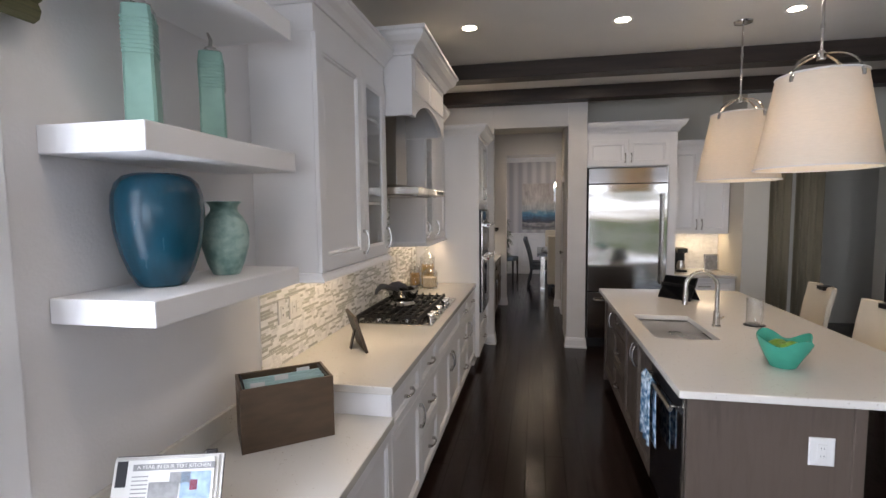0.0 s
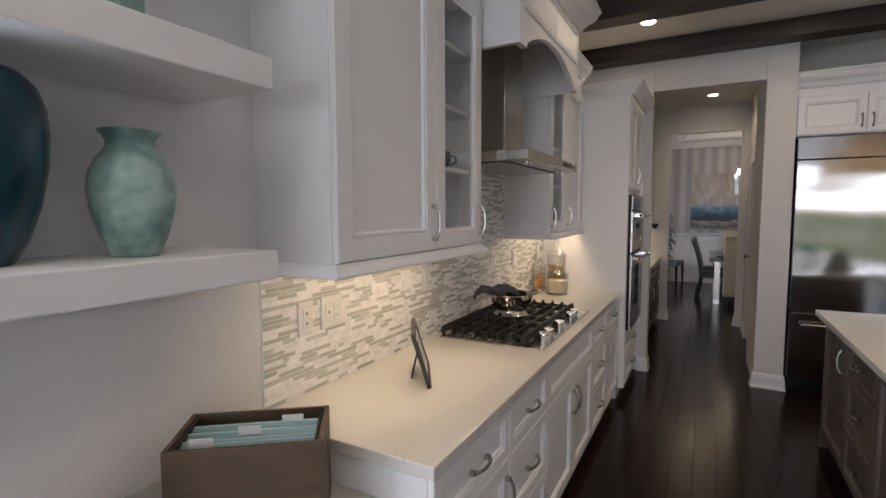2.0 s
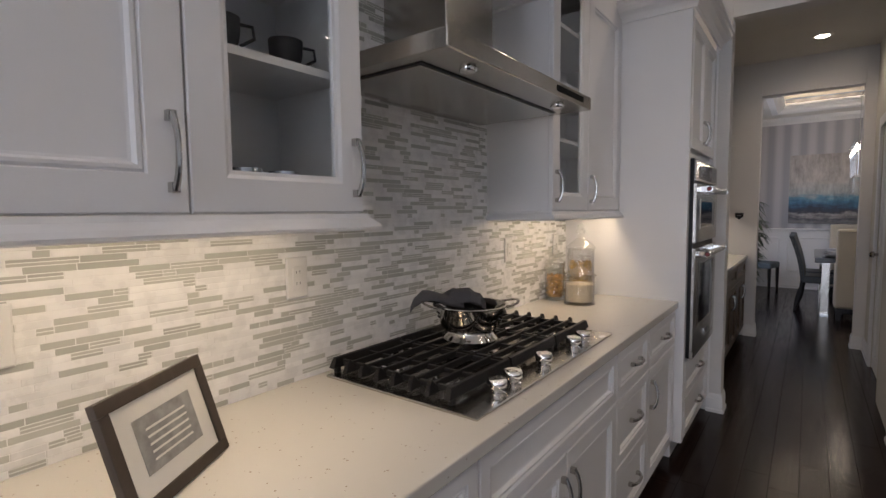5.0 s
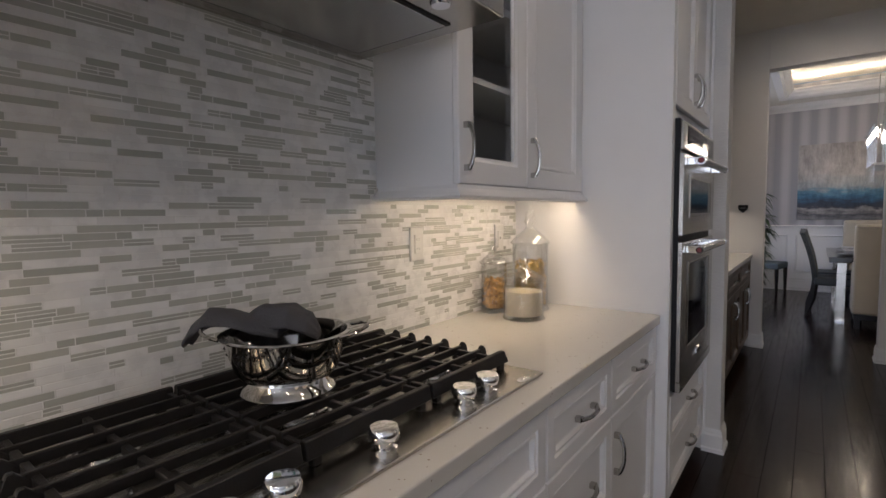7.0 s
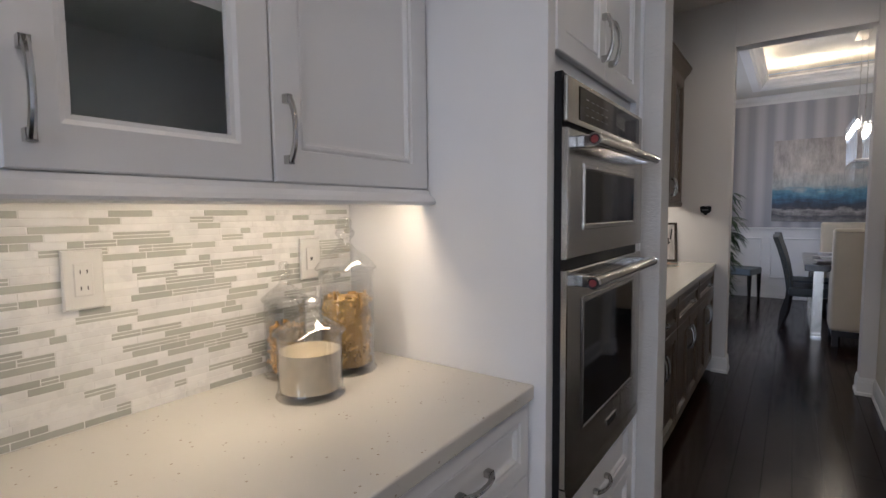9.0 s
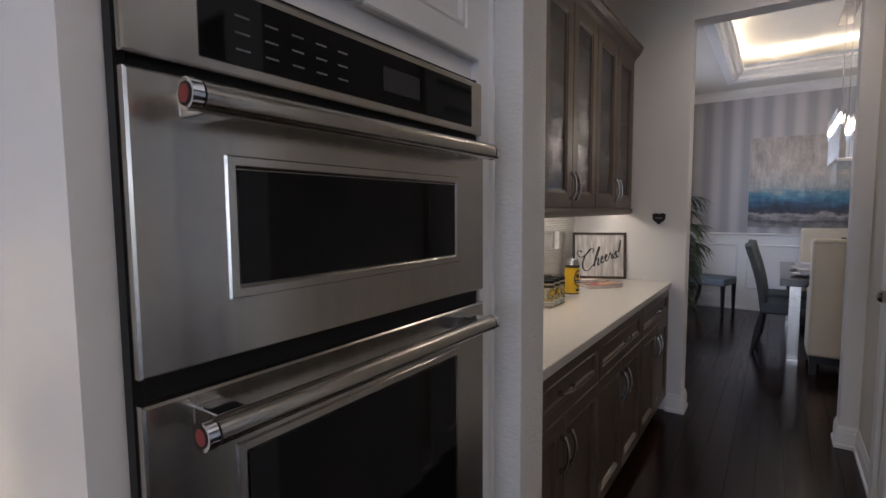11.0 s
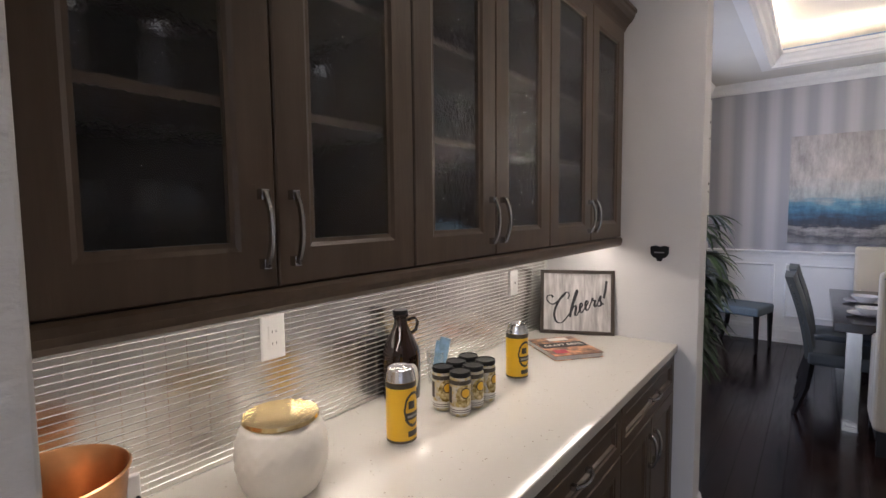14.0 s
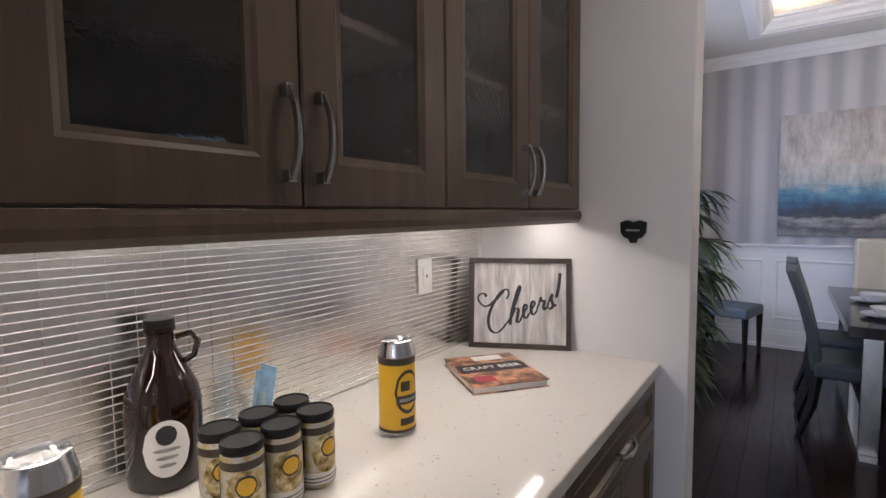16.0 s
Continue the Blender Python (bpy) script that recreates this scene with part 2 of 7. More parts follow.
def sweep(bm, pts, r, seg=8, squash=1.0, radii=None, cap=True, up=Vector((0, 0, 1))):
    """Sweep a round section along points."""
    pts = [Vector(p) for p in pts]
    rings = []
    side = None
    for i, p in enumerate(pts):
        d = (pts[min(i + 1, len(pts) - 1)] - pts[max(i - 1, 0)]).normalized()
        if side is None:
            side = d.cross(up)
            if side.length < 0.01:
                side = d.cross(Vector((1, 0, 0)))
        side = (side - d * side.dot(d)).normalized()
        n = d.cross(side)
        rr = radii[i] if radii else r
        rings.append([bm.verts.new(p + side * math.cos(a) * rr + n * math.sin(a) * rr * squash) for a in (2 * math.pi * k / seg for k in range(seg))])
    for a, b in zip(rings, rings[1:]):
        for k in range(seg):
            bm.faces.new((a[k], a[(k + 1) % seg], b[(k + 1) % seg], b[k]))
    if cap:
        bm.faces.new(rings[0][::-1])
        bm.faces.new(rings[-1])
    return rings


def lathe(bm, profile, center, seg=24, sx=1.0, sy=1.0, close=True):
    """Turn a profile of (radius, height) about the vertical through center."""
    cx, cy, cz = center
    rings = []
    for r, z in profile:
        if r < 1e-5:
            rings.append([bm.verts.new((cx, cy, cz + z))])
        else:
            rings.append([bm.verts.new((cx + r * sx * math.cos(2 * math.pi * k / seg), cy + r * sy * math.sin(2 * math.pi * k / seg), cz + z)) for k in range(seg)])
    for a, b in zip(rings, rings[1:]):
        for k in range(seg):
            k2 = (k + 1) % seg
            if len(a) == 1 and len(b) == 1:
                continue
            if len(a) == 1:
                bm.faces.new((a[0], b[k2], b[k]))
            elif len(b) == 1:
                bm.faces.new((a[k], a[k2], b[0]))
            else:
                bm.faces.new((a[k], a[k2], b[k2], b[k]))
    if close:
        for rg, rev in ((rings[0], True), (rings[-1], False)):
            if len(rg) > 1:
                bm.faces.new(rg[::-1] if rev else rg)
    return rings


def rect_rings(bm, org, u, v, n, w, h, rings, fill=True):
    """Nested rectangles of (inset, depth) in the plane org, u, v, joined into a moulded panel."""
    org, u, v, n = Vector(org), Vector(u), Vector(v), Vector(n)
    loops = []
    for ins, d in rings:
        loops.append([bm.verts.new(org + u * a + v * b + n * d) for a, b in ((ins, ins), (w - ins, ins), (w - ins, h - ins), (ins, h - ins))])
    for a, b in zip(loops, loops[1:]):
        for k in range(4):
            bm.faces.new((a[k], a[(k + 1) % 4], b[(k + 1) % 4], b[k]))
    if fill:
        bm.faces.new(loops[-1])
        bm.faces.new(loops[0][::-1])
    else:
        a, b = loops[-1], loops[0]
        for k in range(4):
            bm.faces.new((a[k], a[(k + 1) % 4], b[(k + 1) % 4], b[k]))
    return loops


FX = ((0, 1, 0), (0, 0, 1), (1, 0, 0))      # fronts that face +x
FY = ((1, 0, 0), (0, 0, 1), (0, -1, 0))     # fronts that face -y


def front(name, material, org, axes, w, h, parent, stile=0.055, glass=None, flat=False, label="", thick=0.02):
    """A moulded door or drawer front, with a pane where glass names its material."""
    bm = bmesh.new()
    t = thick
    if flat:
        rings = [(0, 0), (0, t - 0.003), (0.003, t)]
        rect_rings(bm, org, *axes, w, h, rings)
    elif glass:
        rings = [(0, 0), (0, t - 0.003), (0.003, t), (stile, t), (stile + 0.008, t - 0.005), (stile + 0.016, t - 0.006), (stile + 0.016, 0.0)]
        rect_rings(bm, org, *axes, w, h, rings, fill=False)
    else:
        s = min(stile, h * 0.24)
        rings = [(0, 0), (0, t - 0.003), (0.003, t), (s, t), (s + 0.003, t - 0.008), (s + 0.008, t - 0.003), (s + 0.014, t - 0.003), (s + 0.019, t - 0.013), (s + 0.024, t - 0.014)]
        rect_rings(bm, org, *axes, w, h, rings)
    ob = part(name, bm, material, parent, label)
    if glass:
        bm = bmesh.new()
        o = Vector(org) + Vector(axes[2]) * 0.006
        i = stile + 0.014
        rect_rings(bm, o, *axes, w, h, [(i, 0), (i, 0.004)])
        p = part("pane", bm, glass, ob)
        p.visible_shadow = False
    return ob


def pull(org, axes, length, vertical, parent, name="handle", proud=0.032, r=0.0055):
    """An arched bar handle with square feet, its middle at org."""
    org, u, v, n = Vector(org), Vector(axes[0]), Vector(axes[1]), Vector(axes[2])
    a = v if vertical else u
    b = u if vertical else v
    bm = bmesh.new()
    pts = []
    for k in range(11):
        s = -1 + 2 * k / 10
        pts.append(org + a * s * length / 2 + n * (proud * (1 - 0.55 * abs(s) ** 2.5)))
    sweep(bm, pts, r, 8, 0.8, radii=[r * (1.15 + 0.35 * abs(-1 + 2 * k / 10) ** 3) for k in range(11)], up=b)
    for s in (-1, 1):
        e = org + a * s * (length / 2 - 0.003)
        ax = [abs(c) for c in a]
        q = [0.007 + 0.002 * ax[i] for i in range(3)]
        lo, hi = e - Vector(q), e + Vector(q)
        for i in range(3):
            if abs(n[i]) > 0.5:
                p0, p1 = sorted((e[i], e[i] + n[i] * proud * 0.52))
                lo[i], hi[i] = p0, p1
        add_box(bm, lo[0], hi[0], lo[1], hi[1], lo[2], hi[2])
    return part(name, bm, "nickel", parent, "arched brushed nickel handle", smooth=True)


def moulding(name, material, profile, path, parent=None, label="", closed=False, inward=1):
    """Sweep a moulding profile of (out, up) along a level path with mitred corners; out is to the right of travel."""
    bm = bmesh.new()
    pts = [Vector(p) for p in path]
    n = len(pts)
    rings = []
    for i, p in enumerate(pts):
        d0 = (p - pts[i - 1]).normalized() if (i > 0 or closed) else None
        d1 = (pts[(i + 1) % n] - p).normalized() if (i < n - 1 or closed) else None
        r0 = Vector((d0.y, -d0.x, 0)) if d0 else None
        r1 = Vector((d1.y, -d1.x, 0)) if d1 else None
        if r0 and r1:
            m = (r0 + r1).normalized()
            m = m / max(0.3, m.dot(r0))
        else:
            m = r0 or r1
        rings.append([bm.verts.new(p + m * o * inward + Vector((0, 0, z))) for o, z in profile])
    k = len(profile)
    pairs = list(zip(rings, rings[1:])) + ([(rings[-1], rings[0])] if closed else [])
    for a, b in pairs:
        for j in range(k):
            bm.faces.new((a[j], a[(j + 1) % k], b[(j + 1) % k], b[j]))
    if not closed:
        bm.faces.new(rings[0][::-1])
        bm.faces.new(rings[-1])
    return part(name, bm, material, parent, label)


CROWN = [(0, 0), (0.012, 0), (0.016, 0.012), (0.030, 0.030), (0.052, 0.046), (0.066, 0.066), (0.070, 0.082), (0.078, 0.086), (0.078, 0.10), (0, 0.10)]
BASEB = [(0, 0), (0.022, 0), (0.022, 0.020), (0.014, 0.026), (0.014, 0.095), (0.010, 0.105), (0.010, 0.115), (0.004, 0.130), (0, 0.130)]
RAIL = [(0, 0), (0.010, 0), (0.018, 0.010), (0.022, 0.022), (0.020, 0.034), (0.012, 0.040), (0, 0.040)]


def scaled(profile, a, b):
    return [(o * a, z * b) for o, z in profile]

# ---- large structure ----
WX = -1.13          # kitchen west wall
CEIL = 3.10
structure("wall_west", "wall", [(-1.28, WX, 1.00, 6.23, 0, CEIL), (-1.28, WX, -1.60, 1.00, 2.45, CEIL), (-1.28, WX, -5.0, -1.60, 0, CEIL)], "pale grey painted wall behind the kitchen run", "wall")
structure("wall_south", "wall", [(-1.28, -0.95, -5.15, -5.0, 0, CEIL), (-0.95, 1.45, -5.15, -5.0, 2.6, CEIL), (1.45, 1.75, -5.15, -5.0, 0, CEIL), (1.75, 5.6, -5.15, -5.0, 2.6, CEIL), (5.6, 6.15, -5.15, -5.0, 0, CEIL)], "pale grey wall with wide patio doors", "wall")
structure("wall_east", "wall", [(6.0, 6.15, -5.0, 8.0, 0, CEIL)], "pale grey wall on the far side of the room", "wall")
structure("wall_partition", "wall_stucco", [(WX, -0.34, 6.11, 6.25, 0, CEIL), (-0.34, 0.55, 6.11, 6.25, 2.69, CEIL), (0.55, 0.77, 6.11, 6.95, 0, CEIL)], "greige wall with an opening to the pantry", "wall", bevel=0.004)
structure("wall_alcove", "greige", [(0.77, 2.48, 6.85, 6.95, 0, CEIL), (2.48, 2.74, 6.10, 6.95, 0, CEIL), (2.74, 3.30, 6.75, 6.95, 0, CEIL), (3.30, 4.30, 6.75, 6.95, 2.45, CEIL), (4.30, 6.0, 6.75, 6.95, 0, CEIL)], "greige wall behind the refrigerator", "wall")
structure("wall_hall", "greige", [(2.48, 6.0, 8.0, 8.12, 0, CEIL)], "dim wall of the hall beyond the kitchen", "wall")
structure("pantry_wall_west", "greige", [(-1.265, -1.115, 6.252, 8.668, 0, 3.0)], "pale wall behind the bar cabinets", "wall")
structure("pantry_wall_east", "greige", [(0.60, 0.72, 7.003, 7.198, 0, 3.0), (0.60, 0.72, 7.198, 7.998, 2.12, 3.0), (0.60, 0.72, 7.998, 8.668, 0, 3.0), (0.552, 0.60, 6.236, 6.998, 0, 3.0)], "pale pantry wall with a door", "wall")
structure("pantry_wall_north", "wall", [(-1.265, -0.34, 8.668, 8.818, 0, 3.35), (-0.34, 0.51, 8.668, 8.818, 2.64, 3.35), (0.51, 3.75, 8.668, 8.818, 0, 3.35)], "pale wall with an opening to the dining room", "wall", bevel=0.004)
structure("ceiling_kitchen", "ceiling", [(-1.28, 6.15, -5.15, 8.12, CEIL, CEIL + 0.12)], "pale painted kitchen ceiling", "ceiling")
structure("ceiling_pantry", "ceiling", [(-1.265, 0.72, 6.252, 8.668, 3.0, 3.095)], "pale painted pantry ceiling", "ceiling")
DX0, DX1, DY1, DC = -1.05, 3.6, 12.998, 3.03
M["stripe"] = mat("striped_wallpaper", (0.5, 0.5, 0.52), 0.55, vary=0.04)
nt, bs = tree_of(M["stripe"])
geo = nt.nodes.new("ShaderNodeNewGeometry")
wave = nt.nodes.new("ShaderNodeTexWave")
wave.inputs["Scale"].default_value, wave.inputs["Distortion"].default_value = 1.33, 0.0
wave.bands_direction = "X"
nt.links.new(geo.outputs["Position"], wave.inputs["Vector"])
ramp = nt.nodes.new("ShaderNodeValToRGB")
els = ramp.color_ramp.elements
els[0].position, els[0].color = 0.15, (0.33, 0.33, 0.36, 1)
els[1].position, els[1].color = 0.9, (0.47, 0.465, 0.49, 1)
e3 = els.new(0.5)
e3.color = (0.40, 0.395, 0.42, 1)
nt.links.new(wave.outputs["Fac"], ramp.inputs["Fac"])
nt.links.new(ramp.outputs[0], bs.inputs["Base Color"])
structure("dining_wall_north", "stripe", [(DX0 - 0.15, DX1 + 0.15, DY1, DY1 + 0.12, 0, 3.35)], "grey striped wallpaper wall above white wainscot", "wall")
structure("dining_wall_west", "wall", [(DX0 - 0.15, DX0, 8.818, 10.248, 0, 3.35), (DX0 - 0.15, DX0, 10.248, 12.048, 0, 0.5), (DX0 - 0.15, DX0, 10.248, 12.048, 2.5, 3.35), (DX0 - 0.15, DX0, 12.048, DY1, 0, 3.35)], "pale dining room wall with a window", "wall")
structure("dining_wall_east", "wall", [(DX1, DX1 + 0.15, 8.818, DY1, 0, 3.35)], "pale dining room wall", "wall")
# tray ceiling: lower border and raised field
TX0, TX1, TY0, TY1 = -0.36, 2.9, 9.398, 12.368
structure("ceiling_dining", "ceiling", [(DX0, TX0, 8.818, DY1, DC, DC + 0.10), (TX1, DX1, 8.818, DY1, DC, DC + 0.10), (TX0, TX1, 8.818, TY0, DC, DC + 0.10), (TX0, TX1, TY1, DY1, DC, DC + 0.10),
    (DX0, DX1, 8.818, DY1, 3.36, 3.45)], "white tray ceiling with a lit cove", "ceiling")
moulding("trim_tray", "trim", [(-0.09, 0), (0.0, 0), (0.012, 0.012), (0.03, 0.020), (0.045, 0.05), (0.075, 0.075), (0.085, 0.10), (0.10, 0.105), (0.10, 0.135), (0.0, 0.135), (0.0, 0.0115), (-0.09, 0.0115)], [(TX0, TY0, DC - 0.013), (TX1, TY0, DC - 0.013), (TX1, TY1, DC - 0.013), (TX0, TY1, DC - 0.013)], closed=True, inward=-1)
tagged(bpy.data.objects["trim_tray"], "white moulding round the tray ceiling", "trim", kind="structure")
tagged(moulding("trim_dining_crown", "trim", scaled(CROWN, 1.25, 1.15), [(DX0, DY1, DC - 0.115), (DX1, DY1, DC - 0.115)]), "white crown moulding", "trim", kind="structure")
tagged(moulding("trim_dining_crown_west", "trim", scaled(CROWN, 1.25, 1.15), [(DX0, 8.818, DC - 0.115), (DX0, DY1, DC - 0.115)]), "white crown moulding", "trim", kind="structure")

# wainscot on the dining wall
wain = thing("wainscot", (0, DY1, 0), "white panelled wainscot with chair rail below wallpaper", "wainscot", kind="structure")
box("backing", "trim", DX0 + 0.001, DX1 - 0.001, DY1 - 0.012, DY1 - 0.001, 0.0, 1.02, wain)
moulding("chair_rail", "trim", [(0, 0), (0.012, 0), (0.016, 0.03), (0.022, 0.055), (0.040, 0.065), (0.045, 0.08), (0.030, 0.09), (0, 0.09)], [(DX0 + 0.002, DY1 - 0.012, 0.985), (DX1 - 0.002, DY1 - 0.012, 0.985)], wain)
moulding("wainscot_base", "trim", scaled(BASEB, 1.2, 1.5), [(DX0 + 0.002, DY1 - 0.012, 0), (DX1 - 0.002, DY1 - 0.012, 0)], wain)
for k in range(6):
    a = DX0 + 0.10 + k * 0.76
    bm = bmesh.new()
    rect_rings(bm, (a, DY1 - 0.0125, 0.30), (1, 0, 0), (0, 0, 1), (0, -1, 0), 0.66, 0.62, [(0, 0), (0.004, 0.010), (0.014, 0.014), (0.024, 0.006), (0.028, 0)], fill=False)
    part("panel_moulding", bm, "trim", wain)

# baseboards
for i, path in enumerate(([(-0.43, 6.11, 0), (-0.34, 6.11, 0), (-0.34, 6.25, 0)][::1], [(0.55, 6.23, 0), (0.55, 6.11, 0), (0.77, 6.11, 0), (0.77, 6.16, 0)], [(-0.44, 8.668, 0), (-0.34, 8.668, 0), (-0.34, 8.818, 0), (-0.50, 8.818, 0)],
        [(0.60, 8.668, 0), (0.60, 8.088, 0)], [(0.60, 7.108, 0), (0.60, 7.008, 0)], [(0.51, 8.818, 0), (0.51, 8.668, 0), (0.60, 8.668, 0)])):
    bs_ob = moulding("baseboard", "trim", BASEB, path)
    tagged(bs_ob, "white moulded baseboard", "baseboard", kind="structure")
# small wooden beams on the kitchen ceiling
for y0 in (4.80, 5.88):
    bt = box("ceiling_beam", "beam", WX + 0.002, 5.99, y0, y0 + 0.20, 2.955, CEIL - 0.002, bevel=0.006)
    tagged(bt, "dark stained wooden ceiling beam", "beam", "ceiling beams")

# west glass door opening with casing
fr = thing("window_1", (WX, -0.3, 0), "white framed glass door to the garden", "window", kind="structure")
box("casing", "trim", WX - 0.15, WX + 0.025, 0.94, 1.045, 0, 2.45, fr, bevel=0.006)
box("casing", "trim", WX - 0.15, WX + 0.025, -1.66, -1.56, 0, 2.45, fr, bevel=0.006)
box("casing", "trim", WX - 0.15, WX + 0.025, -1.56, 0.94, 2.36, 2.45, fr, bevel=0.006)
box("sill", "trim", WX - 0.15, WX + 0.0, -1.56, 0.94, 0.0, 0.05, fr)
for y in (-0.35, 0.86):
    box("stile", "trim", WX - 0.10, WX - 0.05, y, y + 0.08, 0.05, 2.36, fr)
for y0, y1 in ((-1.55, -0.36), (-0.26, 0.85)):
    p = box("pane", "pane", WX - 0.078, WX - 0.074, y0, y1, 0.05, 2.36, fr)
    p.visible_shadow = False
sh = thing("woven_shade", (WX, 0.3, 2.2), "green-brown woven reed shade pulled up above the glass door", "shade")
for k in range(6):
    bm = bmesh.new()
    sweep(bm, [(WX + 0.05 + 0.012 * (k % 2), -1.7, 2.225 + k * 0.045), (WX + 0.05 + 0.012 * (k % 2), 1.12, 2.225 + k * 0.045)], 0.028, 8)
    part("fold", bm, "woven", sh, smooth=True)
box("headrail", "trim", WX + 0.001, WX + 0.06, -1.7, 1.12, 2.47, 2.53, sh)
# south window frames; the left one is assumed, added to hold the fill lamp
for nm, X0, X1 in (("window_2", -0.95, 1.45), ("window_4", 1.75, 5.6)):
    sw = thing(nm, ((X0 + X1) / 2, -5.07, 0), "white framed patio doors out of view", "window", kind="structure")
    for x0, x1, z0, z1 in ((X0, X1, 0, 0.06), (X0, X1, 2.54, 2.6), (X0, X0 + 0.06, 0.06, 2.54), (X1 - 0.06, X1, 0.06, 2.54), ((X0 + X1) / 2 - 0.04, (X0 + X1) / 2 + 0.04, 0.06, 2.54)):
        box("window_frame", "trim", x0, x1, -5.11, -5.05, z0, z1, sw)
pv = tagged(box("pavement", "patio", -6, 12, -8.6, -5.16, -0.119, -0.03), "pale concrete patio outside the doors", "pavement", kind="structure")
# dining window
dw = thing("window_3", (DX0 - 0.08, 11.148, 0.5), "white framed dining room window", "window", kind="structure")
for y0, y1, z0, z1 in ((10.248, 12.048, 0.5, 0.57), (10.248, 12.048, 2.43, 2.5), (10.248, 10.318, 0.57, 2.43), (11.978, 12.048, 0.57, 2.43), (11.118, 11.178, 0.57, 2.43), (10.318, 11.978, 1.5, 1.54)):
    box("window_frame", "trim", DX0 - 0.11, DX0 - 0.05, y0, y1, z0, z1, dw)
# outside ground
gr = tagged(box("ground", "lawn", -400, 400, -400, 400, -0.4, -0.12), "green lawn outside the windows", "ground", kind="structure")
fl = tagged(box("floor", "underfloor", -1.28, 6.15, -5.15, 13.118, -0.11, -0.012), "very dark stained hardwood plank floor", "floor", kind="structure")
# pantry side door
pd = thing("door_1", (0.63, 7.598, 0), "white panelled pantry door, closed", "door", kind="structure")
front("door_leaf", "trim", (0.64, 7.998, 0.01), ((0, -1, 0), (0, 0, 1), (-1, 0, 0)), 0.80, 2.10, pd, stile=0.11, thick=0.035)
for y0, y1, z0, z1 in ((7.108, 7.196, 0, 2.21), (8., 8.088, 0, 2.21), (7.196, 8., 2.122, 2.21)):
    box("casing", "trim", 0.578, 0.599, y0, y1, z0, z1, pd, bevel=0.004)
bm = bmesh.new()
lathe(bm, [(0.0, 0), (0.012, 0), (0.012, 0.02), (0.026, 0.03), (0.028, 0.045), (0.018, 0.06), (0, 0.063)], (0, 0, 0), 16)
bm.transform(Matrix.Translation((0.604, 7.928, 1.02)) @ Matrix.Rotation(radians(-90), 4, "Y"))
part("door_knob", bm, "nickel", pd, smooth=True)
# hall doorway curtains seen past the island
M["drape"] = mat("olive_drape", (0.34, 0.29, 0.20), 0.8, bump=0.1, bscale=40, vary=0.15, stretch=(6, 6, 0.3))
M["doorway_dark"] = mat("dark_doorway_brown", (0.03, 0.022, 0.018), 0.5, vary=0.2)


def drape(name, x0, x1, y, z0, z1, folds, material, amp, label, along="x"):
    bm = bmesh.new()
    n = folds * 8
    top, bot = [], []
    for i in range(n + 1):
        s = i / n
        a = x0 + (x1 - x0) * s
        d = amp * math.sin(s * folds * 2 * math.pi) + amp * 0.3 * math.sin(s * folds * 5.1)
        p = (a, y + d) if along == "x" else (y + d, a)
        top.append(bm.verts.new((*p, z1)))
        bot.append(bm.verts.new((p[0], p[1] + 0.0, z0)))
    for i in range(n):
        bm.faces.new((bot[i], bot[i + 1], top[i + 1], top[i]))
    ob = part(name, bm, material, smooth=True, auto=80)
    mo = ob.modifiers.new("thick", "SOLIDIFY")
    mo.thickness = 0.004
    return tagged(ob, label, "curtain")


drape("curtain", 2.80, 3.22, 6.66, 0.02, 2.6, 5, "drape", 0.03, "olive beige drape hanging beside the hall opening")
drape("curtain", 3.42, 3.85, 7.2, 0.02, 2.6, 5, "drape", 0.03, "olive beige drape hanging in the hall opening")
# dark block stands in for the dim doorway past the curtains
hd = tagged(box("doorway_block", "doorway_dark", 4.30, 5.6, 6.35, 6.74, 0, 2.3, bevel=0.01), "tall dark brown block in place of the dim hall doorway", "cabinet")

# ---- kitchen cabinets ----
BF = -0.490         # base carcass front
HX = -0.46


def base_unit(name, y0, y1, layout, x_back, x_front, material, label, z1=0.875, group="", toe=0.10, kick=None):
    """A base cabinet with its carcass, toe kick, fronts and handles; layout rows from the top: (kind, height share)."""
    th = thing(name, (x_front - 0.3, (y0 + y1) / 2, 0), label, "cabinet", group)
    box("carcass", material, x_back, x_front, y0 + 0.001, y1 - 0.001, toe, z1, th)
    box("toe_kick", kick or material, x_back, x_front - 0.06, y0 + 0.001, y1 - 0.001, 0, toe - 0.001, th)
    w = y1 - y0
    hh = z1 - toe
    top = z1 - 0.004
    for kind, share in layout:
        h = share * (hh - 0.008)
        zb = top - h
        g = 0.004
        if kind in ("drawer", "false"):
            d = front("drawer", material, (x_front, y0 + g, zb + g), FX, w - 2 * g, h - g, th, stile=0.042)
            if kind == "drawer":
                pull((x_front + 0.02, (y0 + y1) / 2, zb + h / 2 + 0.005), FX, 0.12, False, d)
        elif kind in ("doorL", "doorR"):
            d = front("door", material, (x_front, y0 + g, zb + g), FX, w - 2 * g, h - g, th)
            yy = y1 - 0.035 if kind == "doorR" else y0 + 0.035
            pull((x_front + 0.02, yy, zb + h - 0.13), FX, 0.13, True, d)
        elif kind == "doors":
            for s in (0, 1):
                d = front("door", material, (x_front, y0 + g + s * (w / 2), zb + g), FX, w / 2 - 1.5 * g, h - g, th)
                pull((x_front + 0.02, (y0 + y1) / 2 + (0.035 if s else -0.035), zb + h - 0.13), FX, 0.13, True, d)
        top = zb
    return th


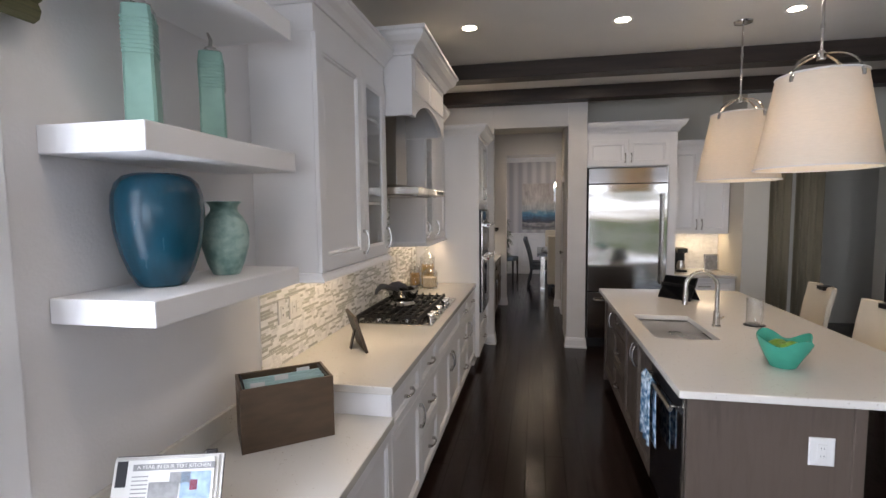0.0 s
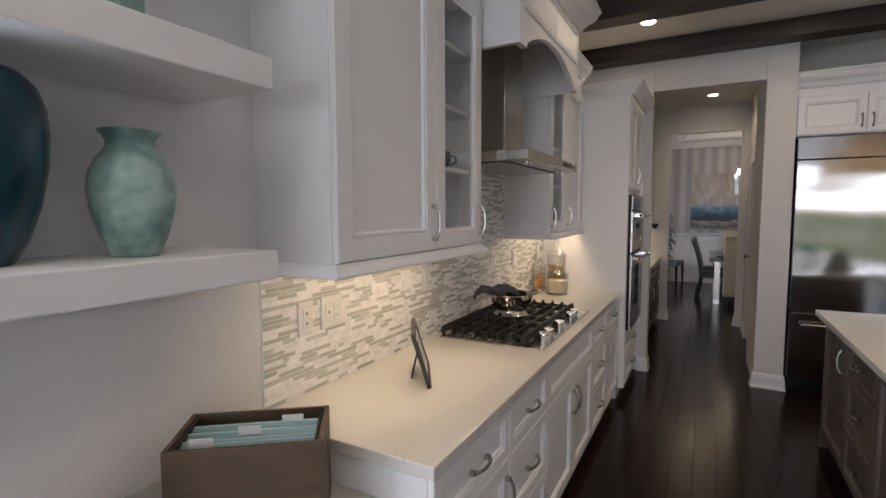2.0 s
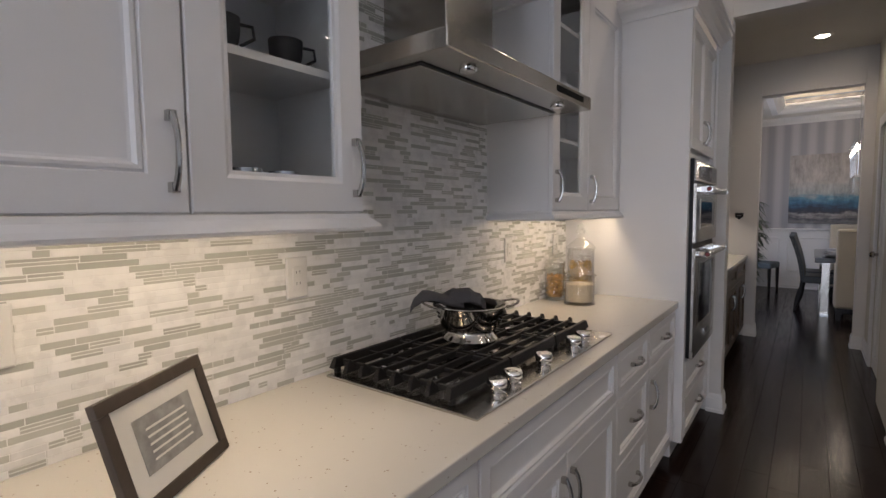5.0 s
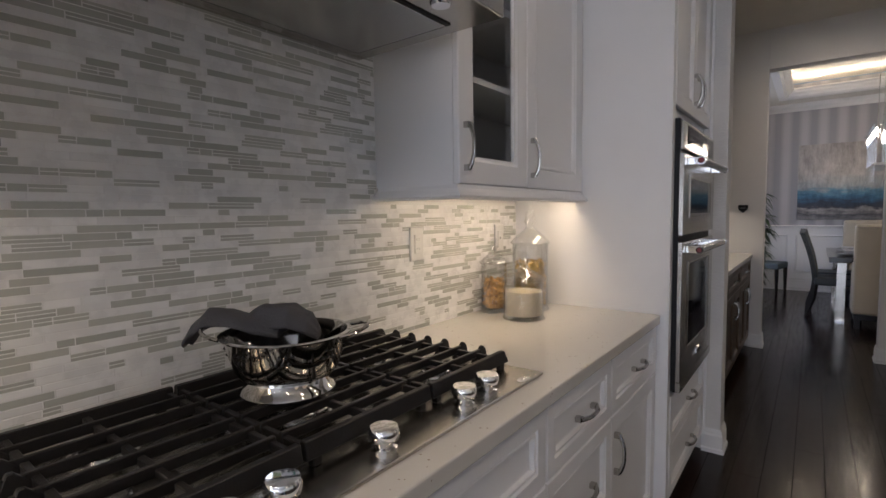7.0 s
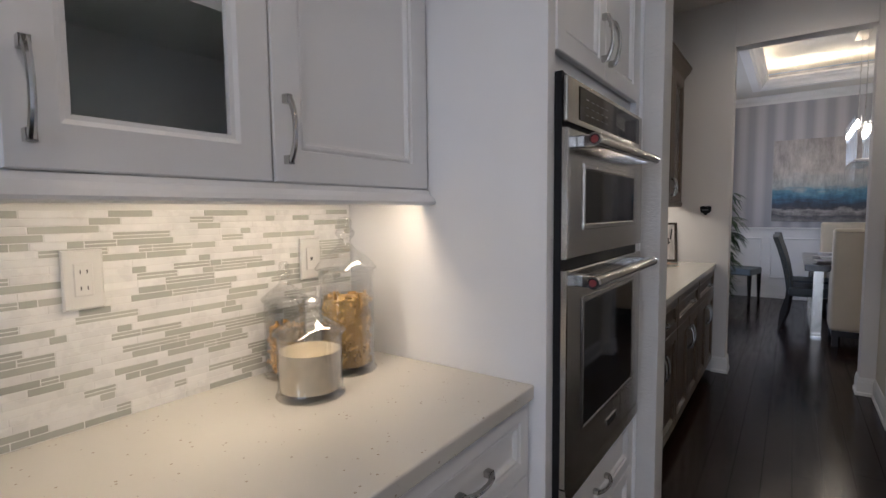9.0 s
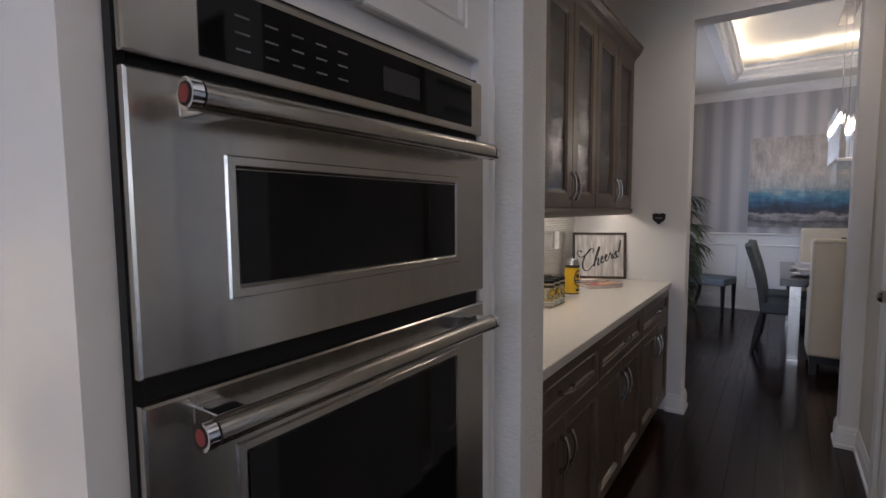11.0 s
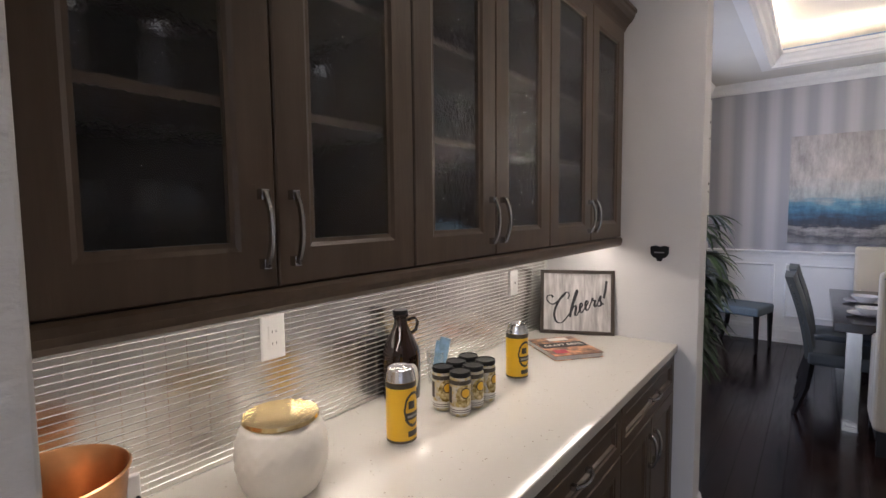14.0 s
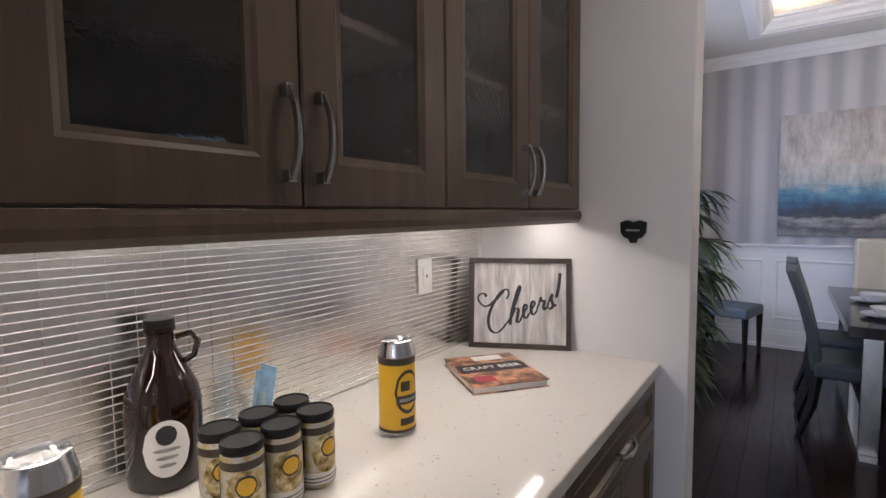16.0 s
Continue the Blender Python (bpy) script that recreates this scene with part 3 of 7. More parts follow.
LB = "white lacquer base cabinet with moulded fronts"
base_unit("base_cabinet", 2.135, 2.705, [("drawer", 0.26), ("doorR", 0.74)], WX + 0.001, BF, "white", LB + ", drawer over door", group="kitchen base cabinets")
base_unit("base_cabinet", 2.705, 3.195, [("drawer", 0.26), ("drawer", 0.37), ("drawer", 0.37)], WX + 0.001, BF, "white", LB + ", three drawers", group="kitchen base cabinets")
base_unit("base_cabinet", 3.195, 4.195, [("false", 0.26), ("doors", 0.74)], WX + 0.001, BF, "white", LB + ", double doors under the cooktop", group="kitchen base cabinets")
base_unit("base_cabinet", 4.195, 4.675, [("drawer", 0.26), ("drawer", 0.37), ("drawer", 0.37)], WX + 0.001, BF, "white", LB + ", three drawers", group="kitchen base cabinets")
base_unit("base_cabinet", 4.675, 5.232, [("drawer", 0.26), ("doorL", 0.74)], WX + 0.001, BF, "white", LB + ", drawer over door", group="kitchen base cabinets")
base_unit("desk_cabinet", 0.98 + 0.07, 2.133, [("doors", 1.0)], WX + 0.001, BF, "white", "low white lacquer desk cabinet with double doors", z1=0.730)


def slab(name, material, x0, x1, y0, y1, z0, z1, label):
    return tagged(box(name, material, x0, x1, y0, y1, z0, z1, bevel=0.004), label, "worktop")


slab("worktop", "quartz", WX + 0.001, -0.456, 2.115, 5.234, 0.876, 0.914, "cream speckled quartz worktop on white cabinets")
slab("desk_worktop", "quartz", WX + 0.001, -0.456, 1.05, 2.134, 0.731, 0.768, "white quartz desk top beside the kitchen run")
slab("desk_upstand", "quartz", WX + 0.001, WX + 0.02, 1.05, 2.10, 0.769, 0.87, "white quartz upstand against the wall")

UF2 = -0.812
UF = -0.815         # upper carcass front


def upper_unit(name, y0, y1, z0, z1, doors, material, label, x_back, x_front, inner, stile=0.068, hz=0.11, group=""):
    """A wall cabinet: open box of panels, shelves, doors; doors: (share, glass or None, handle side)."""
    th = thing(name, (x_front - 0.15, (y0 + y1) / 2, z0), label, "cabinet", group)
    t = 0.018
    box("side_panel", material, x_back, x_front, y0, y0 + t, z0, z1, th)
    box("side_panel", material, x_back, x_front, y1 - t, y1, z0, z1, th)
    box("bottom_panel", material, x_back, x_front, y0 + t, y1 - t, z0, z0 + t, th)
    box("top_panel", material, x_back, x_front, y0 + t, y1 - t, z1 - t, z1, th)
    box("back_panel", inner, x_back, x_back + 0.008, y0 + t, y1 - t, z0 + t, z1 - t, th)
    for zz in (z0 + 0.332, z0 + 0.592, z0 + 0.852):
        box("shelf", "taupe" if material == "taupe" else inner, x_back + 0.008, x_front - 0.02, y0 + t, y1 - t, zz - 0.009, zz + 0.009, th)
    y = y0
    for share, glass, side in doors:
        w = share * (y1 - y0)
        if glass is None and len(doors) > 1:
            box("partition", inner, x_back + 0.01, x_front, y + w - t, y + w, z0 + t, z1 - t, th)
        d = front("door", material, (x_front + 0.001, y + 0.002, z0 + 0.002), FX, w - 0.004, z1 - z0 - 0.004, th, stile=stile, glass=glass)
        yy = y + w - 0.032 if side == "R" else y + 0.032
        pull((x_front + 0.021, yy, z0 + hz), FX, 0.13, True, d)
        y += w
    return th


LU = "white lacquer wall cabinet, one solid and one glass door"
UZ0, UZ1 = 1.425, 2.52
u1 = upper_unit("wall_cabinet", 2.15, 3.168, UZ0, UZ1, [(0.575, None, "R"), (0.425, "cab_pane", "R")], "white", LU, WX + 0.001, UF, "inside", group="kitchen wall cabinets")
u2 = upper_unit("wall_cabinet", 4.292, 5.232, UZ0, UZ1, [(0.45, "cab_pane", "L"), (0.55, None, "L")], "white", LU, WX + 0.001, UF2, "inside", group="kitchen wall cabinets")
for u, y0, y1, UF in ((u1, 2.15, 3.168, UF), (u2, 4.292, 5.232, UF2)):
    box("frieze", "white", WX + 0.001, UF + 0.012, y0, y1, UZ1 + 0.001, 2.66, u)
    path = [(WX + 0.02, y0, 2.64), (UF + 0.012, y0, 2.64), (UF + 0.012, y1, 2.64)]
    moulding("crown", "white", scaled(CROWN, 1.0, 1.1), path[::-1], u, inward=-1)
    path = [(WX + 0.02, y0, 1.385), (UF + 0.012, y0, 1.385), (UF + 0.012, y1, 1.385), (WX + 0.02, y1, 1.385)]
    if y1 > 5:
        path = path[:3]
    moulding("light_rail", "white", [(-0.02, -0.004), (0.020, -0.004), (0.034, 0.0), (0.036, 0.006), (0.028, 0.016), (0.014, 0.028), (0.010, 0.039), (-0.02, 0.039)], path[::-1], u, inward=-1)

# tall oven cabinet
tc = thing("oven_cabinet", (-0.8, 5.64, 0), "tall white lacquer cabinet housing a double oven", "cabinet")
TY0_, TY1_ = 5.236, 6.098
TF = -0.425
box("carcass", "white", WX + 0.001, TF, TY0_, TY0_ + 0.045, 0.10, 2.50, tc)
box("carcass", "white", WX + 0.001, TF, TY1_ - 0.045, TY1_, 0.10, 2.50, tc)
box("carcass", "white", WX + 0.001, TF - 0.021, TY0_ + 0.045, TY1_ - 0.045, 0.10, 0.575, tc)
box("carcass", "white", WX + 0.001, TF - 0.021, TY0_ + 0.045, TY1_ - 0.045, 1.715, 2.50, tc)
box("carcass", "white", WX + 0.001, -0.9, TY0_ + 0.045, TY1_ - 0.045, 0.575, 1.715, tc)
box("toe_kick", "white", WX + 0.001, TF - 0.06, TY0_, TY1_, 0, 0.099, tc)
for z0, z1 in ((0.115, 0.345), (0.350, 0.560)):
    d = front("drawer", "white", (TF - 0.016, TY0_ + 0.047, z0), FX, TY1_ - TY0_ - 0.094, z1 - z0, tc, stile=0.042)
    pull((TF + 0.004, 5.667, (z0 + z1) / 2), FX, 0.12, False, d)
for s in (0, 1):
    d = front("door", "white", (TF - 0.016, TY0_ + 0.047 + s * (TY1_ - TY0_ - 0.092) / 2, 1.765), FX, (TY1_ - TY0_ - 0.096) / 2, 0.70, tc)
    pull((TF + 0.004, 5.667 + (0.035 if s else -0.035), 1.765 + 0.12), FX, 0.13, True, d)
moulding("crown", "white", scaled(CROWN, 1.1, 1.05), [(WX + 0.02, TY0_, 2.495), (TF + 0.01, TY0_, 2.495), (TF + 0.01, TY1_ + 0.008, 2.495)][::-1], tc, inward=-1)
box("filler", "white", TF - 0.1, TF + 0.012, TY1_, 6.108, 0.10, 2.50, tc)

# hood surround: white wooden box with an arched valance, panels and crown
hs = thing("hood_surround", (-0.85, 3.745, 2.33), "white wooden range hood surround with arched valance", "hood")
HY0, HY1, HXF = 3.195, 4.289, -0.62
bm = bmesh.new()
arc = [(HY0, 2.335), (HY0 + 0.10, 2.335)]
for k in range(13):
    s = k / 12
    arc.append((HY0 + 0.10 + (HY1 - HY0 - 0.20) * s, 2.335 + 0.02 + 0.115 * math.sin(math.pi * s) ** 0.8))
arc += [(HY1 - 0.10, 2.335), (HY1, 2.335), (HY1, 2.72), (HY0, 2.72)]
fa = [bm.verts.new((HXF, y, z)) for y, z in arc]
bb = [bm.verts.new((HXF - 0.03, y, z)) for y, z in arc]
bm.faces.new(fa)
bm.faces.new(bb[::-1])
for k in range(len(arc)):
    k2 = (k + 1) % len(arc)
    bm.faces.new((fa[k], fa[k2], bb[k2], bb[k]))
part("valance", bm, "white", hs)
box("side_panel", "white", WX + 0.001, HXF - 0.03, HY0, HY0 + 0.03, 2.335, 2.72, hs)
box("side_panel", "white", WX + 0.001, HXF - 0.03, HY1 - 0.03, HY1, 2.335, 2.72, hs)
box("top_panel", "white", WX + 0.001, HXF, HY0, HY1, 2.721, 2.78, hs)
for k in range(2):
    bm = bmesh.new()
    rect_rings(bm, (HXF + 0.0005, HY0 + 0.05 + k * 0.505, 2.50), *FX, 0.495, 0.19, [(0, 0), (0, 0.006), (0.012, 0.010), (0.022, 0.002), (0.03, 0.004)])
    part("panel", bm, "white", hs)
moulding("crown", "white", scaled(CROWN, 1.5, 1.5), [(WX + 0.02, HY0, 2.715), (HXF, HY0, 2.715), (HXF, HY1, 2.715), (WX + 0.02, HY1, 2.715)][::-1], hs, inward=-1)

# stainless canopy and chimney
hd2 = thing("range_hood", (-0.87, 3.745, 1.82), "stainless steel chimney range hood over the cooktop", "range hood")
box("chimney", "steel_hood", WX + 0.004, -0.85, 3.60, 3.89, 1.885, 2.60, hd2, bevel=0.003)
bm = bmesh.new()
vs = add_box(bm, WX + 0.004, -0.60, 3.265, 4.225, 1.822, 1.872)
part("canopy", bm, "steel", hd2, bevel=0.004)
bm = bmesh.new()
v0 = [bm.verts.new(p) for p in ((WX + 0.004, 3.285, 1.873), (-0.63, 3.285, 1.873), (-0.63, 4.205, 1.873), (WX + 0.004, 4.205, 1.873))]
v1 = [bm.verts.new(p) for p in ((WX + 0.004, 3.56, 1.905), (-0.83, 3.56, 1.905), (-0.83, 3.93, 1.905), (WX + 0.004, 3.93, 1.905))]
for k in range(4):
    bm.faces.new((v0[k], v0[(k + 1) % 4], v1[(k + 1) % 4], v1[k]))
bm.faces.new(v1)
bm.faces.new(v0[::-1])
part("canopy_top", bm, "steel_hood", hd2)
box("filter", "steel_hood", -1.060, -0.735, 3.330, 4.160, 1.8150, 1.8215, hd2, bevel=0.002)
for x0, x1, y0, y1 in ((-1.070, -1.060, 3.320, 4.170), (-0.735, -0.725, 3.320, 4.170), (-1.060, -0.735, 3.320, 3.330), (-1.060, -0.735, 4.160, 4.170)):
    box("filter_gap", "black", x0, x1, y0, y1, 1.8190, 1.8214, hd2)
box("control_strip", "black_glass", -0.5995, -0.598, 3.90, 4.14, 1.838, 1.858, hd2)
for y in (3.45, 4.05):
    bm = bmesh.new()
    lathe(bm, [(0, 0), (0.022, 0), (0.026, 0.006), (0.026, 0.010)], (-0.665, y, 1.812), 16)
    part("lamp_lens", bm, "chrome", hd2, smooth=True)

# ---- wall ovens ----
ov = thing("wall_oven", (-0.5, 5.64, 0.58), "stainless steel microwave and wall oven combination", "oven")
OY0, OY1 = 5.276, 6.010
OX = -0.427
box("housing", "black", -0.88, TF - 0.001, OY0 + 0.004, OY1 - 0.004, 0.585, 1.708, ov)
box("side_trim", "black", TF + 0.001, OX + 0.022, OY0, OY0 + 0.012, 0.585, 1.708, ov)
box("side_trim", "black", TF + 0.001, OX + 0.020, OY1 - 0.012, OY1, 0.585, 1.708, ov)
cp = box("control_panel", "steel", OX + 0.023, OX + 0.036, OY0 + 0.002, OY1 - 0.002, 1.583, 1.697, ov, bevel=0.004)
box("display", "black_glass", OX + 0.036, OX + 0.038, OY0 + 0.085, OY1 - 0.05, 1.598, 1.684, cp)
M["glyph"] = mat("panel_print", (0.16, 0.16, 0.17), 0.5, vary=0)
M["glyph_dim"] = mat("panel_clock_window", (0.035, 0.035, 0.04), 0.2, vary=0)
M["emblem_red"] = mat("dull_red_enamel", (0.22, 0.03, 0.03), 0.35, vary=0.05)
box("clock", "glyph_dim", OX + 0.038, OX + 0.0384, OY0 + 0.40, OY0 + 0.50, 1.620, 1.660, cp)
for r in range(3):
    for c in range(5):
        box("print", "glyph", OX + 0.038, OX + 0.0384, OY0 + 0.13 + c * 0.042, OY0 + 0.150 + c * 0.042, 1.616 + r * 0.020, 1.6185 + r * 0.020, cp)


def oven_door(z0, z1, win, hz):
    bm = bmesh.new()
    w, h = OY1 - OY0 - 0.004, z1 - z0
    rect_rings(bm, (OX + 0.023, OY0 + 0.002, z0), *FX, w, h, [(0, 0), (0, 0.014), (0.003, 0.017)])
    d = part("oven_door", bm, "steel", ov)
    y0, y1, a, b = OY0 + 0.012 + win[0], OY1 - 0.012 - win[0], z0 + win[1], z1 - win[2]
    bm = bmesh.new()
    rect_rings(bm, (OX + 0.040, y0, a), *FX, y1 - y0, b - a, [(0, 0), (0.002, 0.004), (0.012, 0.004), (0.016, 0.001)])
    part("window_frame", bm, "steel", d)
    box("oven_window", "black_glass", OX + 0.0405, OX + 0.0425, y0 + 0.017, y1 - 0.017, a + 0.017, b - 0.017, d)
    bm = bmesh.new()
    sweep(bm, [(OX + 0.094, OY0 + 0.05, hz), (OX + 0.094, OY1 - 0.07, hz)], 0.016, 14)
    part("oven_handle", bm, "steel", d, "tubular steel handle", smooth=True)
    for y in (OY0 + 0.075, OY1 - 0.095):
        bm = bmesh.new()
        add_box(bm, OX + 0.039, OX + 0.092, y - 0.018, y + 0.018, hz - 0.016, hz + 0.016)
        part("bracket", bm, "chrome", d, bevel=0.003)
    for y in (OY0 + 0.047, OY1 - 0.067):
        bm = bmesh.new()
        sgn = -1 if y < 5.66 else 1
        sweep(bm, [(OX + 0.094, y, hz), (OX + 0.094, y + sgn * 0.012, hz)], 0.017, 14)
        cap = part("end_cap", bm, "chrome", d, smooth=True)
        for k, (rr, mt) in enumerate(((0.0125, "black"), (0.0095, "emblem_red"))):
            bm = bmesh.new()
            e = y + sgn * (0.012 + 0.0006 * k)
            sweep(bm, [(OX + 0.094, e, hz), (OX + 0.094, e + sgn * 0.0007, hz)], rr, 16)
            part("medallion", bm, mt, cap, "small round enamel medallion")
    return d


oven_door(1.238, 1.569, (0.095, 0.072, 0.082), 1.538)
d = oven_door(0.630, 1.208, (0.095, 0.115, 0.082), 1.178)
box("badge", "chrome", OX + 0.040, OX + 0.043, 5.615, 5.715, 0.672, 0.697, d)
box("badge", "black", OX + 0.0432, OX + 0.0435, 5.619, 5.711, 0.676, 0.693, d)
box("lower_backing", "black", TF + 0.001, OX + 0.0215, OY0 + 0.013, OY1 - 0.013, 0.586, 1.706, ov)
box("bottom_trim", "steel", OX + 0.0225, OX + 0.04, OY0, OY1, 0.585, 0.626, ov)

# ---- pantry bar cabinets ----
PX = -1.115
PBF = -0.457
LP = "taupe stained wooden bar base cabinet, drawer over double doors"
for y0, y1 in ((6.256, 7.088), (7.088, 7.868), (7.868, 8.663)):
    base_unit("bar_base_cabinet", y0, y1, [("drawer", 0.24), ("doors", 0.76)], PX + 0.001, PBF, "taupe", LP, group="bar base cabinets", kick="black")
slab("bar_worktop", "quartz", PX + 0.001, -0.424, 6.254, 8.666, 0.876, 0.914, "white speckled quartz bar top on taupe cabinets")
PUF = -0.722
for y0, y1 in ((6.298, 7.070), (7.070, 7.834), (7.834, 8.656)):
    # back panels take the taupe with the inside shade painted in
    u = upper_unit("bar_wall_cabinet", y0, y1, 1.425, 2.44, [(0.5, "seedy", "R"), (0.5, "seedy", "L")], "taupe", "taupe wooden wall cabinet with two seedy glass doors", PX + 0.001, PUF, "taupe_shaded", stile=0.070, group="bar wall cabinets")
    # unseen filler, added to stop the strip light leaking over the rail
    box("rail_light_block", "taupe", PUF - 0.014, PUF + 0.006, y0, y1, 1.381, 1.4245, u)
    moulding("light_rail", "taupe", scaled(RAIL, 1.0, 1.1), [(PUF + 0.008, y0, 1.38), (PUF + 0.008, y1, 1.38)][::-1], u, inward=-1)
    moulding("crown", "taupe", scaled(CROWN, 0.85, 0.95), [(PUF + 0.01, y0, 2.435), (PUF + 0.01, y1 + (0.015 if y1 > 8.548 else 0), 2.435)][::-1], u, inward=-1)

# ---- recessed lamps and cabinet lights ----


def downlight(x, y, z, power, angle=140, color=WARM, label="recessed ceiling downlight, lit warm"):
    th = thing("recessed_light", (x, y, z), label, "ceiling light", "recessed lights")
    bm = bmesh.new()
    lathe(bm, [(0.052, -0.001), (0.078, -0.001), (0.080, -0.004), (0.074, -0.008), (0.056, -0.006)], (x, y, z), 24, close=False)
    part("trim_ring", bm, "plate", th, smooth=True)
    bm = bmesh.new()
    lathe(bm, [(0, -0.003), (0.054, -0.003), (0.054, -0.0015), (0, -0.0015)], (x, y, z), 24, close=False)
    part("lens", bm, "warm_lens", th)
    lamp("downlight", "SPOT", pose(x, y, z - 0.03), power, color, 0.05, angle=angle, blend=0.85)


for x, y in ((-0.33, 3.87), (0.80, 3.95), (1.97, 4.0), (-0.33, 5.43), (0.80, 5.46), (1.97, 5.46), (-0.2, 0.9), (0.9, 0.9), (0.8, 2.4)):
    downlight(x, y, CEIL, P_DOWN)
downlight(0.15, 8.05, 3.0, P_PANTRY, 150)
downlight(0.03, 12.55, 3.36, P_DINDOWN)
downlight(1.2, 9.748, 3.36, P_DINDOWN)


def strip_light(x, y0, y1, z, power, color, name="under_cabinet_light"):
    th = box(name, "strip", x - 0.012, x + 0.012, y0, y1, z - 0.006, z)
    tagged(th, "slim warm strip light under the wall cabinet", "strip light", "under cabinet lights")
    lamp("strip_glow", "AREA", pose(x, (y0 + y1) / 2, z - 0.01), power, color, 0.03, y1 - y0)


strip_light(-0.86, 2.20, 3.15, UZ0 - 0.001, P_STRIP, (1, 0.80, 0.51))
strip_light(-0.83, 4.36, 5.17, UZ0 - 0.001, P_STRIP, (1, 0.80, 0.51))
strip_light(-0.825, 6.348, 8.608, 1.424, P_BAR, (1, 0.90, 0.71))
# cove strips in the tray
for x0, x1, y0, y1 in ((TX0 - 0.07, TX0 - 0.05, TY0, TY1), (TX0, TX1, TY1 + 0.05, TY1 + 0.07), (TX1 + 0.05, TX1 + 0.07, TY0, TY1), (TX0, TX1, TY0 - 0.07, TY0 - 0.05)):
    st = tagged(box("cove_light", "strip", x0, x1, y0, y1, 3.17, 3.18), "warm strip light hidden in the tray cove", "strip light", "cove lights")
    lamp("cove_glow", "AREA", pose((x0 + x1) / 2, (y0 + y1) / 2, 3.19, 180), P_COVE * max(x1 - x0, y1 - y0), (1, 0.82, 0.55), max(0.02, x1 - x0), max(0.02, y1 - y0))

# ---- more materials ----
M["teal_matte"] = mat("matte_teal_glass", (0.0045, 0.050, 0.080), 0.25, vary=0.22, vscale=7, stretch=(3, 3, 0.7), bump=0.05, bscale=60)
M["verdigris"] = mat("mottled_green_ceramic", (0.16, 0.30, 0.27), 0.45, vary=0.3, vscale=14, tint=(0.30, 0.42, 0.38), bump=0.12, bscale=70)
M["celadon"] = mat("celadon_glaze", (0.22, 0.40, 0.34), 0.12, vary=0.12, vscale=10, coat=0.6)
M["file_wood"] = mat("brown_file_box_wood", (0.080, 0.050, 0.029), 0.5, bump=0.1, bscale=45, vary=0.22, vscale=7, stretch=(1, 1, 4))
M["folder"] = mat("pale_blue_folder", (0.42, 0.58, 0.57), 0.6, vary=0.05)
M["paper"] = mat("paper", (0.72, 0.71, 0.68), 0.7, vary=0.04, vscale=12)
M["ink"] = mat("dark_ink", (0.03, 0.03, 0.035), 0.6, vary=0.1)
M["greyprint"] = mat("grey_print", (0.28, 0.28, 0.28), 0.6, vary=0.25, vscale=40)
M["redprint"] = mat("red_print", (0.45, 0.06, 0.10), 0.6, vary=0.2, vscale=40)
M["blueprint"] = mat("blue_print", (0.30, 0.42, 0.55), 0.6, vary=0.3, vscale=40)
M["frame_wood"] = mat("dark_grey_frame_wood", (0.060, 0.046, 0.036), 0.5, bump=0.1, bscale=60, vary=0.2, vscale=14)
M["cloth_grey"] = mat("charcoal_kitchen_towel", (0.080, 0.078, 0.086), 0.95, bump=0.5, bscale=260, vary=0.1)
M["sand"] = mat("pale_sugar", (0.74, 0.62, 0.45), 0.9, bump=0.4, bscale=500, vary=0.08, vscale=60)
M["pasta"] = mat("dried_pasta", (0.72, 0.46, 0.15), 0.6, vary=0.25, vscale=30, island=0.45, tint=(0.52, 0.33, 0.13))
M["pasta_b"] = mat("dried_tricolour_pasta", (0.62, 0.36, 0.13), 0.6, vary=0.3, vscale=30, island=0.5)
M["shade"] = mat("linen_lampshade", (0.72, 0.69, 0.63), 0.85, bump=0.1, bscale=250, vary=0.05, vscale=30, stretch=(1, 1, 5))
nt, bs = tree_of(M["shade"])
tr = nt.nodes.new("ShaderNodeBsdfTranslucent")
tr.inputs["Color"].default_value = (0.80, 0.70, 0.55, 1)
ms = nt.nodes.new("ShaderNodeMixShader")
ms.inputs[0].default_value = 0.40
nt.links.new(bs.outputs[0], ms.inputs[1])
nt.links.new(tr.outputs[0], ms.inputs[2])
nt.links.new(ms.outputs[0], nt.nodes["Material Output"].inputs["Surface"])
M["bulb"] = mat("lamp_bulb", (1, 0.9, 0.7), 0.4, emit=(1.0, 0.80, 0.55), power=5, vary=0, rvar=0)
M["chandelier_bulb"] = mat("bright_chandelier_bulb", (1, 0.9, 0.7), 0.4, emit=(1.0, 0.86, 0.66), power=70, vary=0, rvar=0)
M["sink"] = mat("sink_steel", (0.50, 0.48, 0.45), 0.28, 1.0, vary=0.05, bump=0.03, bscale=80)
M["green_glass"] = mat("sea_green_glass_bowl", (0.05, 0.42, 0.30), 0.12, trans=0.35, vary=0.1, vscale=12, bump=0.1, bscale=30)
M["apple"] = mat("green_apple", (0.16, 0.34, 0.04), 0.3, vary=0.15, vscale=20)
M["towel_blue"] = mat("blue_patterned_towel", (0.08, 0.22, 0.38), 0.95, bump=0.4, bscale=200, vary=0.5, vscale=28, tint=(0.50, 0.60, 0.66))
M["cream"] = mat("cream_leather", (0.60, 0.53, 0.42), 0.5, bump=0.08, bscale=120, vary=0.05)
M["grey_leather"] = mat("slate_grey_leather", (0.060, 0.072, 0.082), 0.42, bump=0.1, bscale=140, vary=0.1)
M["slate_fabric"] = mat("slate_blue_fabric", (0.10, 0.125, 0.14), 0.8, bump=0.15, bscale=220, vary=0.1)
